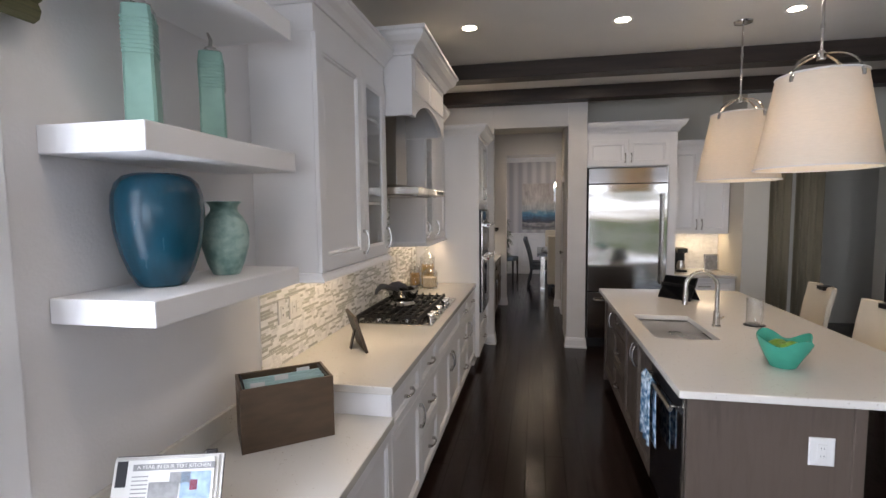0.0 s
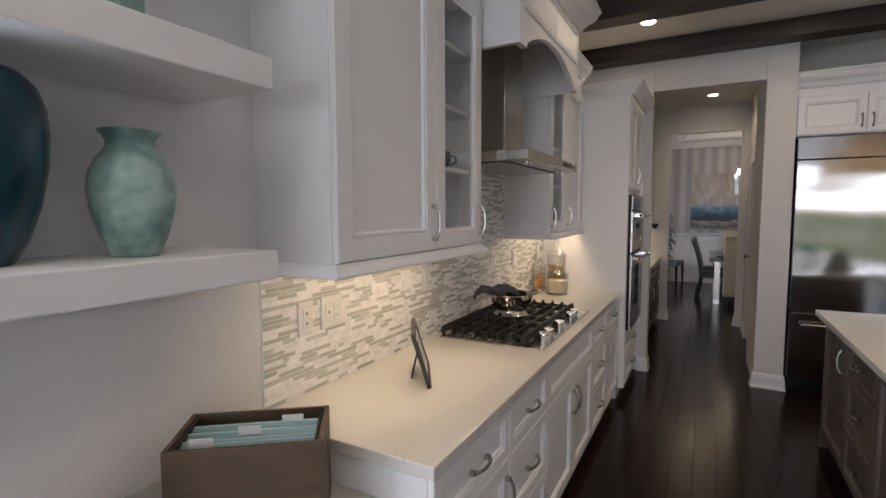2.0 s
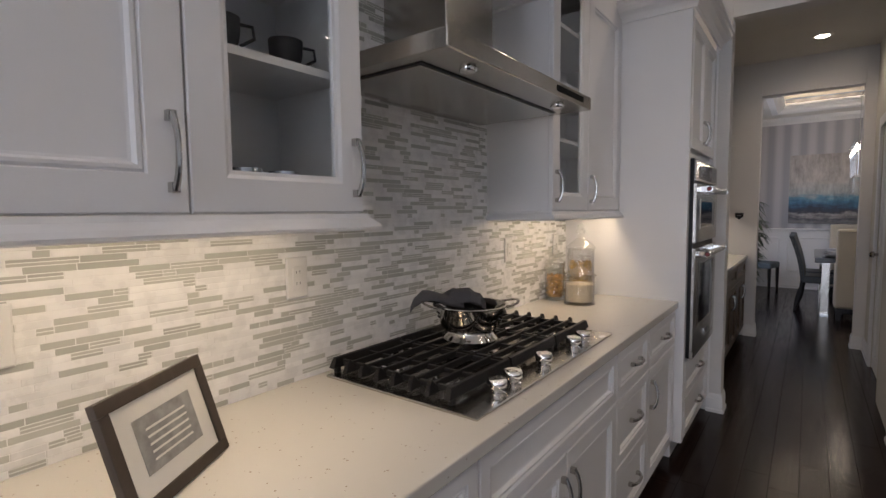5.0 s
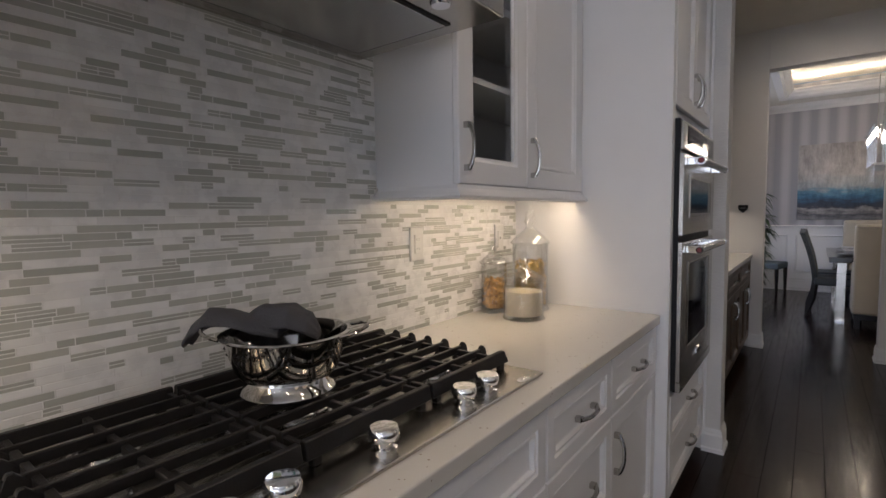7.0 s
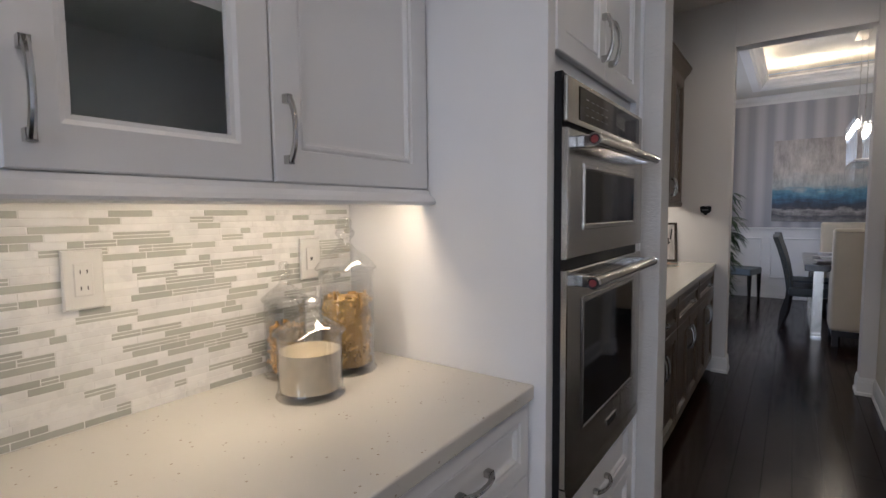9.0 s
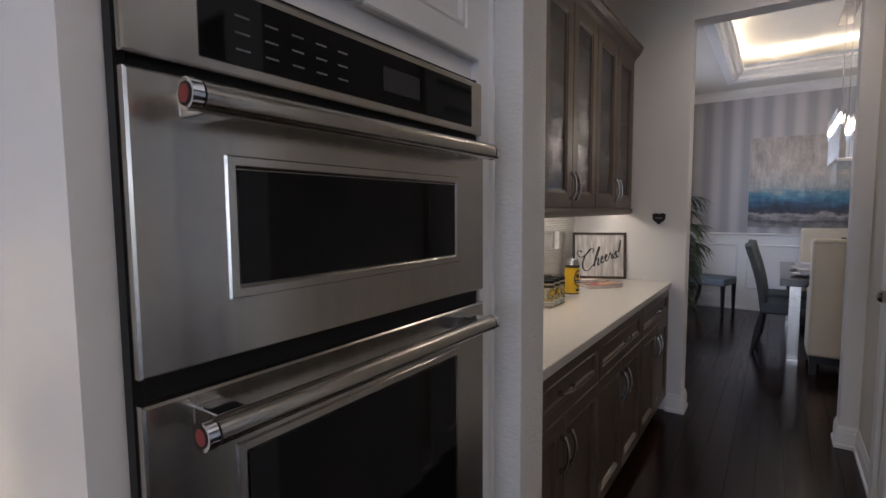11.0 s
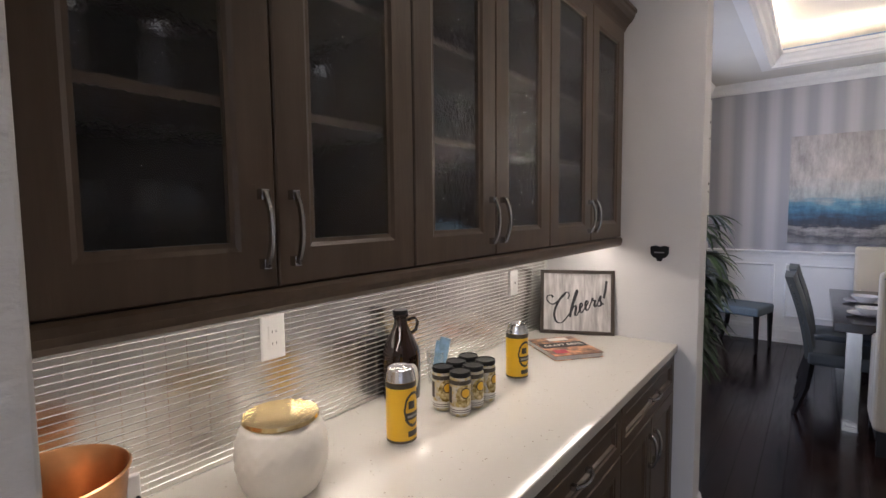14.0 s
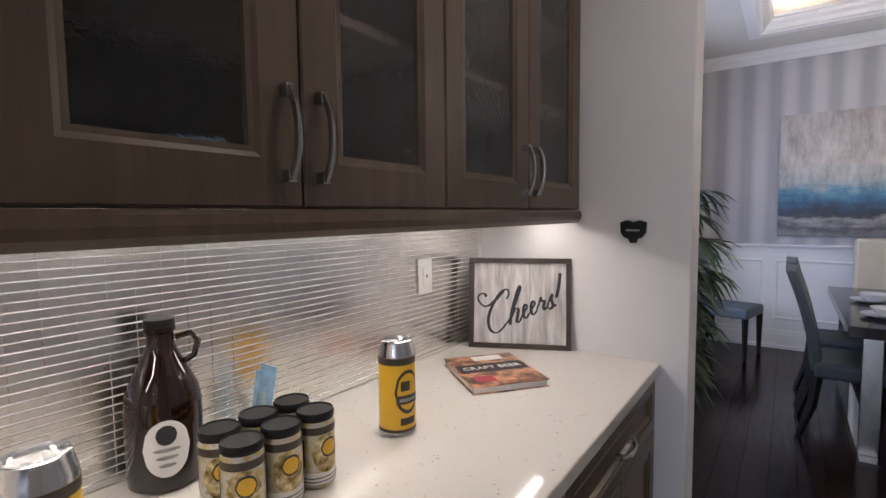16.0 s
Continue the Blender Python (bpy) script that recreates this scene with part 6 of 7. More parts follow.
moulding("crown", "white", scaled(CROWN, 1.1, 1.2), [(0.775, 6.19, 2.60), (1.795, 6.19, 2.60), (1.795, 6.84, 2.60)], fc2)
rc = thing("wall_cabinet", (2.14, 6.68, 1.38), "white lacquer wall cabinet beside the refrigerator", "cabinet", "coffee cabinets")
box("carcass", "white", 1.795, 2.475, 6.51, 6.845, 1.385, 2.44, rc)
for s in (0, 1):
    d = front("door", "white", (1.80 + s * 0.337, 6.51, 1.39), FY, 0.333, 1.02, rc)
    pull((2.135 + (0.03 if s else -0.03), 6.49, 1.50), FY, 0.12, True, d)
moulding("crown", "white", CROWN, [(1.80, 6.50, 2.42), (2.475, 6.50, 2.42)], rc)
bc = thing("coffee_base_cabinet", (2.14, 6.5, 0), "white lacquer base cabinet beside the refrigerator", "cabinet", "coffee cabinets")
box("carcass", "white", 1.795, 2.475, 6.24, 6.845, 0.10, 0.875, bc)
box("toe_kick", "white", 1.795, 2.475, 6.30, 6.845, 0, 0.099, bc)
d = front("drawer", "white", (1.80, 6.24, 0.68), FY, 0.67, 0.19, bc, stile=0.04)
pull((2.135, 6.22, 0.775), FY, 0.12, False, d)
for s in (0, 1):
    d = front("door", "white", (1.80 + s * 0.337, 6.24, 0.11), FY, 0.333, 0.565, bc)
    pull((2.135 + (0.03 if s else -0.03), 6.22, 0.56), FY, 0.12, True, d)
slab("coffee_worktop", "quartz", 1.795, 2.478, 6.20, 6.845, 0.876, 0.914, "cream quartz worktop beside the refrigerator")
strip = box("under_cabinet_light", "strip", 1.83, 2.44, 6.66, 6.684, 1.377, 1.384)
tagged(strip, "slim warm strip light under the wall cabinet", "strip light", "under cabinet lights")
lamp("strip_glow", "AREA", pose(2.135, 6.67, 1.37), P_STRIP * 0.8, (1, 0.80, 0.50), 0.6, 0.03)
cm = thing("coffee_maker", (1.95, 6.55, 0.914), "small black and steel coffee maker on the worktop", "coffee maker")
box("base", "black", 1.89, 2.01, 6.45, 6.63, 0.9145, 0.935, cm, bevel=0.006)
box("column", "black", 1.89, 2.01, 6.57, 6.63, 0.936, 1.15, cm, bevel=0.006)
box("head", "black", 1.89, 2.01, 6.44, 6.63, 1.151, 1.21, cm, bevel=0.01)
turned("carafe", [(0, 0), (0.045, 0), (0.05, 0.05), (0.035, 0.11), (0.035, 0.12), (0, 0.12)], "steel", (1.95, 6.51, 0.9355), cm)
R = Matrix.Translation((2.33, 6.60, 0.915)) @ Matrix.Rotation(radians(-8), 4, "X")
easel_frame("photo_frame", R, 0.17, 0.21, 0.018, ("steel", "greyprint"), "small silver photo frame on the worktop", (2.33, 6.6, 0.9145))

# ---- on the bar ----
BZ = 0.9145
cn = thing("canister", (-0.895, 6.803, BZ), "white dimpled ceramic canister with a gold lid", "canister")
bm = bmesh.new()
prof = [(0.070, 0.0), (0.083, 0.006), (0.099, 0.038), (0.106, 0.082), (0.103, 0.124), (0.091, 0.157), (0.081, 0.168)]
rings = []
for i in range(29):
    s = i / 28 * (len(prof) - 1)
    k = min(int(s), len(prof) - 2)
    f = s - k
    r, z = prof[k][0] * (1 - f) + prof[k + 1][0] * f, prof[k][1] * (1 - f) + prof[k + 1][1] * f
    ring = []
    for j in range(72):
        a = 2 * math.pi * j / 72
        d = 0.0018 * math.sin(18 * a + (math.pi if (i // 2) % 2 else 0)) * (1 if 2 < i < 26 else 0)
        ring.append(bm.verts.new((-0.895 + (r + d) * math.cos(a), 6.803 + (r + d) * math.sin(a), BZ + z)))
    rings.append(ring)
for a, b in zip(rings, rings[1:]):
    for k in range(72):
        bm.faces.new((a[k], a[(k + 1) % 72], b[(k + 1) % 72], b[k]))
bm.faces.new(rings[0][::-1])
bm.faces.new(rings[-1])
part("body", bm, "ceramic", cn, smooth=True, auto=70)
turned("lid", [(0, 0.169), (0.085, 0.169), (0.088, 0.173), (0.086, 0.181), (0.074, 0.179), (0.03, 0.174), (0, 0.173)], "gold", (-0.895, 6.803, BZ), cn, "dished gold metal lid", 36)
bk = thing("copper_bucket", (-0.955, 6.381, BZ), "ribbed copper ice bucket with a handle", "bucket")
turned("body", [(0, 0), (0.095, 0), (0.098, 0.004), (0.104, 0.05), (0.106, 0.052), (0.104, 0.056), (0.106, 0.062), (0.104, 0.066), (0.107, 0.072), (0.120, 0.19), (0.124, 0.193), (0.120, 0.196), (0.116, 0.19), (0.100, 0.05), (0.09, 0.01), (0, 0.008)], "copper", (-0.955, 6.381, BZ), bk, seg=40)
box("handle_clip", "plate", -0.915, -0.900, 6.480, 6.505, BZ + 0.12, BZ + 0.165, bk, "pale handle bracket", bevel=0.003)
bm = bmesh.new()
sweep(bm, [(-0.907, 6.495, BZ + 0.13), (-0.895, 6.505, BZ + 0.10), (-0.900, 6.510, BZ + 0.03)], 0.005, 8)
part("ring_handle", bm, "black", bk, smooth=True)


def tall_can(x, y, ang):
    th = thing("beer_can", (x, y, BZ), "tall yellow aluminium beer can with black print", "can", "tall cans")
    r = 0.0425
    turned("base", [(0, 0.004), (r * 0.7, 0.004), (r * 0.78, 0), (r * 0.86, 0.004), (r * 0.98, 0.012), (r * 0.98, 0.0125), (0, 0.0125)], "alu", (x, y, BZ), th, "bare aluminium rim", 32)
    turned("body", [(r, 0.0128), (r, 0.172)], "can_yellow", (x, y, BZ), th, "yellow printed wall", 36, close=False)
    turned("band", [(r + 0.0004, 0.166), (r + 0.0004, 0.182)], "can_dark", (x, y, BZ), th, "black upper band", 36, close=False)
    turned("band", [(r + 0.0004, 0.0128), (r + 0.0004, 0.020)], "can_dark", (x, y, BZ), th, "black lower band", 36, close=False)
    turned("top", [(r, 0.1825), (r * 0.97, 0.192), (r * 0.86, 0.210), (r * 0.86, 0.216), (r * 0.82, 0.217), (r * 0.79, 0.211), (0, 0.210)], "alu", (x, y, BZ), th, "bare aluminium top", 32)
    turned("pull_tab", [(0, 0.2105), (0.011, 0.2105), (0.012, 0.213), (0, 0.2135)], "alu", (x, y, BZ), th, seg=14, sx=1.5)
    # round emblem and bars wrapped on the wall
    def patch(nm, mt, a0, a1, z0, z1, off, oval=False):
        bm = bmesh.new()
        n = 10
        rows = []
        for i in range(n + 1):
            f = -1 + 2 * i / n
            a = radians(ang) + (a0 + a1) / 2 + f * (a1 - a0) / 2
            hh = (z1 - z0) / 2 * (math.sqrt(max(0.0, 1 - f * f)) if oval else 1)
            zc = (z0 + z1) / 2
            rows.append([bm.verts.new((x + (r + off) * math.cos(a), y + (r + off) * math.sin(a), BZ + zz)) for zz in (zc - hh - 1e-4, zc + hh + 1e-4)])
        for p, q in zip(rows, rows[1:]):
            bm.faces.new((p[0], q[0], q[1], p[1]))
        part(nm, bm, mt, th)
    patch("emblem", "can_dark", -0.75, 0.75, 0.055, 0.155, 0.0006, True)
    patch("emblem_field", "can_yellow", -0.62, 0.62, 0.064, 0.147, 0.0010, True)
    patch("emblem_shape", "can_dark", -0.42, 0.10, 0.108, 0.130, 0.0014)
    patch("print_bar", "can_dark", -0.66, 0.66, 0.078, 0.098, 0.0016)
    patch("print_bar", "greyprint", -0.50, 0.50, 0.084, 0.091, 0.0020)
    patch("print_bar", "can_dark", -0.45, 0.45, 0.030, 0.046, 0.0008)
    return th


tall_can(-0.822, 7.138, 4)
tall_can(-0.815, 7.79, -14)


def small_can(x, y, ang):
    th = thing("small_can", (x, y, BZ), "small gold printed can with a dark lid", "can", "six pack of cans")
    r = 0.0345
    turned("body", [(0, 0.002), (r * 0.8, 0.0), (r * 0.95, 0.006), (r, 0.012), (r, 0.118), (r * 0.92, 0.126), (0, 0.126)], "can_white", (x, y, BZ), th, seg=28)
    turned("label_band", [(r + 0.0004, 0.012), (r + 0.0004, 0.034)], "paper", (x, y, BZ), th, "white lower label", 28, close=False)
    turned("lid", [(0, 0.1265), (r * 0.96, 0.1265), (r, 0.129), (r, 0.138), (r * 0.94, 0.142), (r * 0.88, 0.139), (0, 0.139)], "black", (x, y, BZ), th, "black plastic carrier lid", 28)
    turned("print_band", [(r + 0.0004, 0.104), (r + 0.0004, 0.118)], "can_dark", (x, y, BZ), th, "dark printed upper band", 28, close=False)
    for k in range(2):
        turned("print_band", [(r + 0.0008, 0.016 + 0.007 * k), (r + 0.0008, 0.018 + 0.007 * k)], "can_dark", (x, y, BZ), th, seg=28, close=False)
    for nm, mt, mid, half, zc, hz, off in (("emblem", "can_gold", 0.0, 0.85, 0.068, 0.036, 0.0008), ("emblem_ring", "can_dark", 0.1, 0.50, 0.078, 0.018, 0.0012),
            ("emblem_field", "can_yellow", 0.1, 0.42, 0.078, 0.014, 0.0016), ("emblem", "can_gold", 2.4, 0.8, 0.068, 0.036, 0.0008), ("print_block", "can_dark", 1.6, 0.35, 0.07, 0.026, 0.0008), ("print_block", "can_dark", -1.6, 0.35, 0.07, 0.026, 0.0008)):
        bm = bmesh.new()
        rows = []
        for i in range(9):
            f = -1 + i / 4
            a = radians(ang) + mid + f * half
            hh = hz * (math.sqrt(max(0, 1 - f * f)) if nm[0] == "e" else 1) + 1e-4
            rows.append([bm.verts.new((x + (r + off) * math.cos(a), y + (r + off) * math.sin(a), BZ + zc + q * hh)) for q in (-1, 1)])
        for p, q in zip(rows, rows[1:]):
            bm.faces.new((p[0], q[0], q[1], p[1]))
        part(nm, bm, mt, th)
    return th


for i in range(3):
    for j in range(2):
        small_can(-0.800 - j * 0.074, 7.392 + i * 0.0745 + 0.004 * j, -30 + 13 * i + j)
gl = thing("growler", (-1.048, 7.385, BZ), "dark amber glass growler jug with a white oval label", "jug")
gc = (-1.048, 7.385, BZ)
turned("body", [(0, 0), (0.058, 0), (0.064, 0.006), (0.066, 0.03), (0.066, 0.150), (0.061, 0.180), (0.045, 0.215), (0.030, 0.245), (0.0235, 0.262), (0.0235, 0.285), (0.027, 0.288), (0.027, 0.296), (0, 0.296)], "amber", gc, gl, seg=36)
turned("cap", [(0, 0.2965), (0.026, 0.2965), (0.027, 0.300), (0.026, 0.311), (0, 0.312)], "black", gc, gl, seg=24)
bm = bmesh.new()
sweep(bm, [(gc[0] + 0.012, gc[1] + 0.022, BZ + 0.272), (gc[0] + 0.024, gc[1] + 0.045, BZ + 0.278), (gc[0] + 0.030, gc[1] + 0.056, BZ + 0.262), (gc[0] + 0.026, gc[1] + 0.050, BZ + 0.235), (gc[0] + 0.018, gc[1] + 0.036, BZ + 0.225)], 0.006, 8)
part("finger_loop", bm, "amber", gl, smooth=True)


def wrap_oval(nm, mt, a0, half, zc, hz, off):
    bm = bmesh.new()
    rows = []
    for i in range(15):
        f = -1 + i / 7
        a = a0 + f * half
        hh = hz * math.sqrt(max(0, 1 - f * f)) + 1e-4
        rows.append([bm.verts.new((gc[0] + (0.066 + off) * math.cos(a), gc[1] + (0.066 + off) * math.sin(a), BZ + zc + s * hh)) for s in (-1, 1)])
    for p, q in zip(rows, rows[1:]):
        bm.faces.new((p[0], q[0], q[1], p[1]))
    part(nm, bm, mt, gl)


A0 = radians(-22)
wrap_oval("label", "paper", A0, 0.60, 0.085, 0.052, 0.0006)
wrap_oval("label_mark", "ink", A0, 0.26, 0.110, 0.018, 0.0011)
for k in range(3):
    wrap_oval("label_line", "greyprint", A0, 0.34 - 0.06 * k, 0.083 - 0.014 * k, 0.0035, 0.0011)
gt = thing("drinking_glass", (-1.045, 7.575, BZ), "clear glass holding folded pale blue cards", "glass")
turned("glass", [(0, 0), (0.028, 0), (0.030, 0.004), (0.036, 0.12), (0.034, 0.12), (0.028, 0.010), (0, 0.008)], "clear", (-1.045, 7.575, BZ), gt, seg=28)
for k, (dx, dy, an, ti) in enumerate(((0.004, 0.004, 20, 12), (-0.004, 0.008, 50, 8))):
    tbox("card", "blue_card", 0.040, 0.003, 0.165 - 0.02 * k, Matrix.Translation((-1.045 + dx, 7.575 + dy, BZ + 0.012)) @ Matrix.Rotation(radians(an), 4, "Z") @ Matrix.Rotation(radians(ti), 4, "Y"), gt)
# book
bo = thing("book", (-0.83, 8.238, BZ), "glossy brown craft beer cookbook lying on the bar", "book")
R = Matrix.Translation((-0.825, 8.253, BZ)) @ Matrix.Rotation(radians(-38), 4, "Z")
tbox("page_block", "paper", 0.275, 0.225, 0.018, R @ Matrix.Translation((0, 0, 0.002)), bo)
tbox("back_cover", "book_cover", 0.285, 0.235, 0.0018, R, bo)
bcv = tbox("front_cover", "book_cover", 0.285, 0.235, 0.002, R @ Matrix.Translation((0, 0, 0.0202)), bo)
words("CRAFT BEER", "paper", 0.036, R @ Matrix.Translation((-0.01, 0.0, 0.0232)) @ Matrix.Rotation(radians(90), 4, "Z"), bcv, width=0.19)
for k, (mt, w, d, px, py) in enumerate((("paper", 0.045, 0.10, -0.105, 0.02), ("ink", 0.075, 0.222, -0.012, 0.0), ("redprint", 0.05, 0.06, 0.085, -0.06))):
    tbox("print_block", mt, w, d, 0.0006, R @ Matrix.Translation((px, py, 0.0223)), bcv)
# sign
R = Matrix.Translation((-0.892, 8.566, BZ + 0.0005)) @ Matrix.Rotation(radians(24), 4, "Z") @ Matrix.Rotation(radians(-6), 4, "X")
sg = thing("wooden_sign", (-0.892, 8.566, BZ), "framed whitewashed wooden sign reading Cheers", "sign")
SW, SH, SB = 0.375, 0.335, 0.018
for bw, bh, px, pz in ((SW, SB, 0, 0), (SW, SB, 0, SH - SB), (SB, SH - 2 * SB, -(SW - SB) / 2, SB), (SB, SH - 2 * SB, (SW - SB) / 2, SB)):
    tbox("frame_bar", "frame_wood", bw, 0.022, bh, R @ Matrix.Translation((px, 0, pz)), sg, bevel=0.0015)
for k in range(5):
    w = (SW - 2 * SB) / 5
    tbox("board", "sign_wood", w - 0.001, 0.008, SH - 2 * SB, R @ Matrix.Translation((-(SW - 2 * SB) / 2 + w * (k + 0.5), 0.003, SB)), sg)
# brush script, stroke by stroke, in parts of the inner board
E_LOOP = [(0.53, 0.34), (0.57, 0.42), (0.585, 0.46), (0.565, 0.485), (0.545, 0.43), (0.55, 0.34), (0.575, 0.32), (0.61, 0.38)]
STROKES = [
    [(0.36, 0.55), (0.385, 0.62), (0.36, 0.67), (0.29, 0.62), (0.20, 0.45), (0.16, 0.28), (0.19, 0.15), (0.27, 0.13), (0.36, 0.24), (0.41, 0.33)],
    [(0.33, 0.655), (0.21, 0.50), (0.12, 0.45), (0.05, 0.52), (0.055, 0.59), (0.11, 0.61), (0.14, 0.57)],
    [(0.40, 0.30), (0.46, 0.50), (0.51, 0.67), (0.50, 0.71), (0.465, 0.60), (0.42, 0.40), (0.40, 0.23)],
    [(0.41, 0.30), (0.455, 0.42), (0.49, 0.43), (0.485, 0.36), (0.475, 0.28), (0.50, 0.27), (0.53, 0.34)],
    E_LOOP,
    [(u + 0.083, v + 0.045) for u, v in E_LOOP],
    [(0.69, 0.43), (0.72, 0.54), (0.73, 0.58), (0.735, 0.53), (0.77, 0.54), (0.76, 0.46), (0.775, 0.43), (0.80, 0.47)],
    [(0.80, 0.47), (0.835, 0.59), (0.85, 0.62), (0.845, 0.55), (0.86, 0.48), (0.83, 0.44), (0.80, 0.46)],
    [(0.935, 0.88), (0.92, 0.72), (0.895, 0.58)],
    [(0.885, 0.50), (0.878, 0.47)],
]
for st_ in STROKES:
    ctl = [Vector((-(SW / 2 - SB) + u * (SW - 2 * SB), 0, SB + v * (SH - 2 * SB))) for u, v in st_]
    line, wide = [], []
    for i in range(len(ctl) - 1):
        p0, p1, p2, p3 = ctl[max(i - 1, 0)], ctl[i], ctl[i + 1], ctl[min(i + 2, len(ctl) - 1)]
        for q in range(6):
            t_ = q / 6
            line.append(0.5 * (2 * p1 + (p2 - p0) * t_ + (2 * p0 - 5 * p1 + 4 * p2 - p3) * t_ * t_ + (3 * p1 - p0 - 3 * p2 + p3) * t_ ** 3))
    line.append(ctl[-1])
    for i in range(len(line)):
        d_ = (line[min(i + 1, len(line) - 1)] - line[max(i - 1, 0)]).normalized()
        wide.append(0.0024 + 0.0034 * abs(d_.z) * (1 if d_.z < 0 or len(st_) < 4 else 0.35))
    bm = bmesh.new()
    sweep(bm, line, 0.003, 8, radii=wide, up=Vector((0, 1, 0)))
    for v in bm.verts:
        v.co.y = v.co.y * 0.12 - 0.0014
    bm.transform(R)
    part("lettering", bm, "ink", sg, smooth=True)


# glassware behind the cabinet panes
def stemmed(x, y, z):
    t = turned("wine_glass", [(0, 0), (0.030, 0), (0.031, 0.002), (0.005, 0.006), (0.004, 0.075), (0.022, 0.090), (0.033, 0.115), (0.032, 0.150), (0.027, 0.180), (0.0255, 0.180), (0.030, 0.150), (0.031, 0.116), (0.02, 0.093), (0, 0.088)], "clear", (x, y, z), seg=18)
    return tagged(t, "clear stemmed wine glass inside the bar cabinet", "glass", "bar glassware")


def mason(x, y, z):
    th = thing("mason_jar", (x, y, z), "glass mason jar with a metal lid in the cabinet", "jar", "bar glassware")
    turned("body", [(0, 0), (0.034, 0), (0.037, 0.006), (0.037, 0.095), (0.030, 0.110), (0.030, 0.122), (0.028, 0.122), (0.034, 0.095), (0.034, 0.008), (0, 0.006)], "clear", (x, y, z), th, seg=20)
    turned("lid", [(0, 0.1225), (0.031, 0.1225), (0.032, 0.126), (0.032, 0.136), (0, 0.137)], "alu", (x, y, z), th, seg=20)
    return th


def cup(x, y, z, mt="china", label="white china cup inside the cabinet"):
    th = thing("cup", (x, y, z), label, "cup", "cabinet cups")
    turned("bowl", [(0, 0), (0.026, 0), (0.030, 0.008), (0.040, 0.05), (0.042, 0.085), (0.039, 0.085), (0.036, 0.05), (0.026, 0.010), (0, 0.008)], mt, (x, y, z), th, seg=22)
    bm = bmesh.new()
    sweep(bm, [(x + 0.03, y + 0.03, z + 0.07), (x + 0.048, y + 0.048, z + 0.065), (x + 0.050, y + 0.050, z + 0.04), (x + 0.026, y + 0.03, z + 0.025)], 0.004, 6)
    part("cup_handle", bm, mt, th, smooth=True)
    return th


BS = [1.4435, 1.425 + 0.332 + 0.0095, 1.425 + 0.592 + 0.0095]
for y in (6.448, 6.548, 6.618):
    stemmed(-0.90, y, BS[0])
for y in (6.428, 6.568, 6.928):
    mason(-0.88, y, BS[1])
cup(-0.86, 6.908, BS[2])
for y in (6.848, 6.948):
    stemmed(-0.95, y, BS[0])
cup(-0.82, 7.348, BS[0], "blue_card", "pale blue spotted cup inside the cabinet")
for y in (7.248, 7.368, 7.598):
    mason(-0.92, y, BS[1])
cup(-0.84, 7.998, BS[1])
stemmed(-0.90, 8.398, BS[0])
KS = [UZ0 + 0.0185, UZ0 + 0.332 + 0.0095, UZ0 + 0.592 + 0.0095]
cup(-0.93, 2.92, KS[0], "chrome", "polished steel mug inside the cabinet")
cup(-0.95, 3.04, KS[0], "chrome", "polished steel mug inside the cabinet")
cup(-0.90, 2.82, KS[0], "chrome", "polished steel mug inside the cabinet")
cup(-1.03, 2.87, KS[0], "ink", "dark blue stoneware mug inside the cabinet")
cup(-0.93, 2.88, KS[1], "ink", "dark blue stoneware mug inside the cabinet")
cup(-0.95, 3.06, KS[1], "ink", "dark blue stoneware mug inside the cabinet")
pt = turned("serving_bowl", [(0, 0), (0.05, 0), (0.055, 0.004), (0.10, 0.035), (0.125, 0.05), (0.12, 0.052), (0.09, 0.036), (0, 0.012)], "celadon", (-0.96, 4.52, KS[0]), seg=32)
tagged(pt, "pale green shallow bowl inside the cabinet", "bowl")

# ---- dining room ----
tb = thing("dining_table", (0.75, 11.348, 0), "dark glossy dining table on chrome legs", "table")
box("tabletop", "table_top", 0.20, 1.28, 10.468, 12.248, 0.70, 0.765, tb, bevel=0.005)
for x in (0.32, 1.16):
    for y in (10.568, 12.148):
        box("leg", "steel", x - 0.045, x + 0.045, y - 0.02, y + 0.02, 0.012, 0.699, tb, "polished chrome leg", bevel=0.003)
    box("foot_rail", "chrome", x - 0.045, x + 0.045, 10.448, 12.268, 0.0, 0.011, tb)


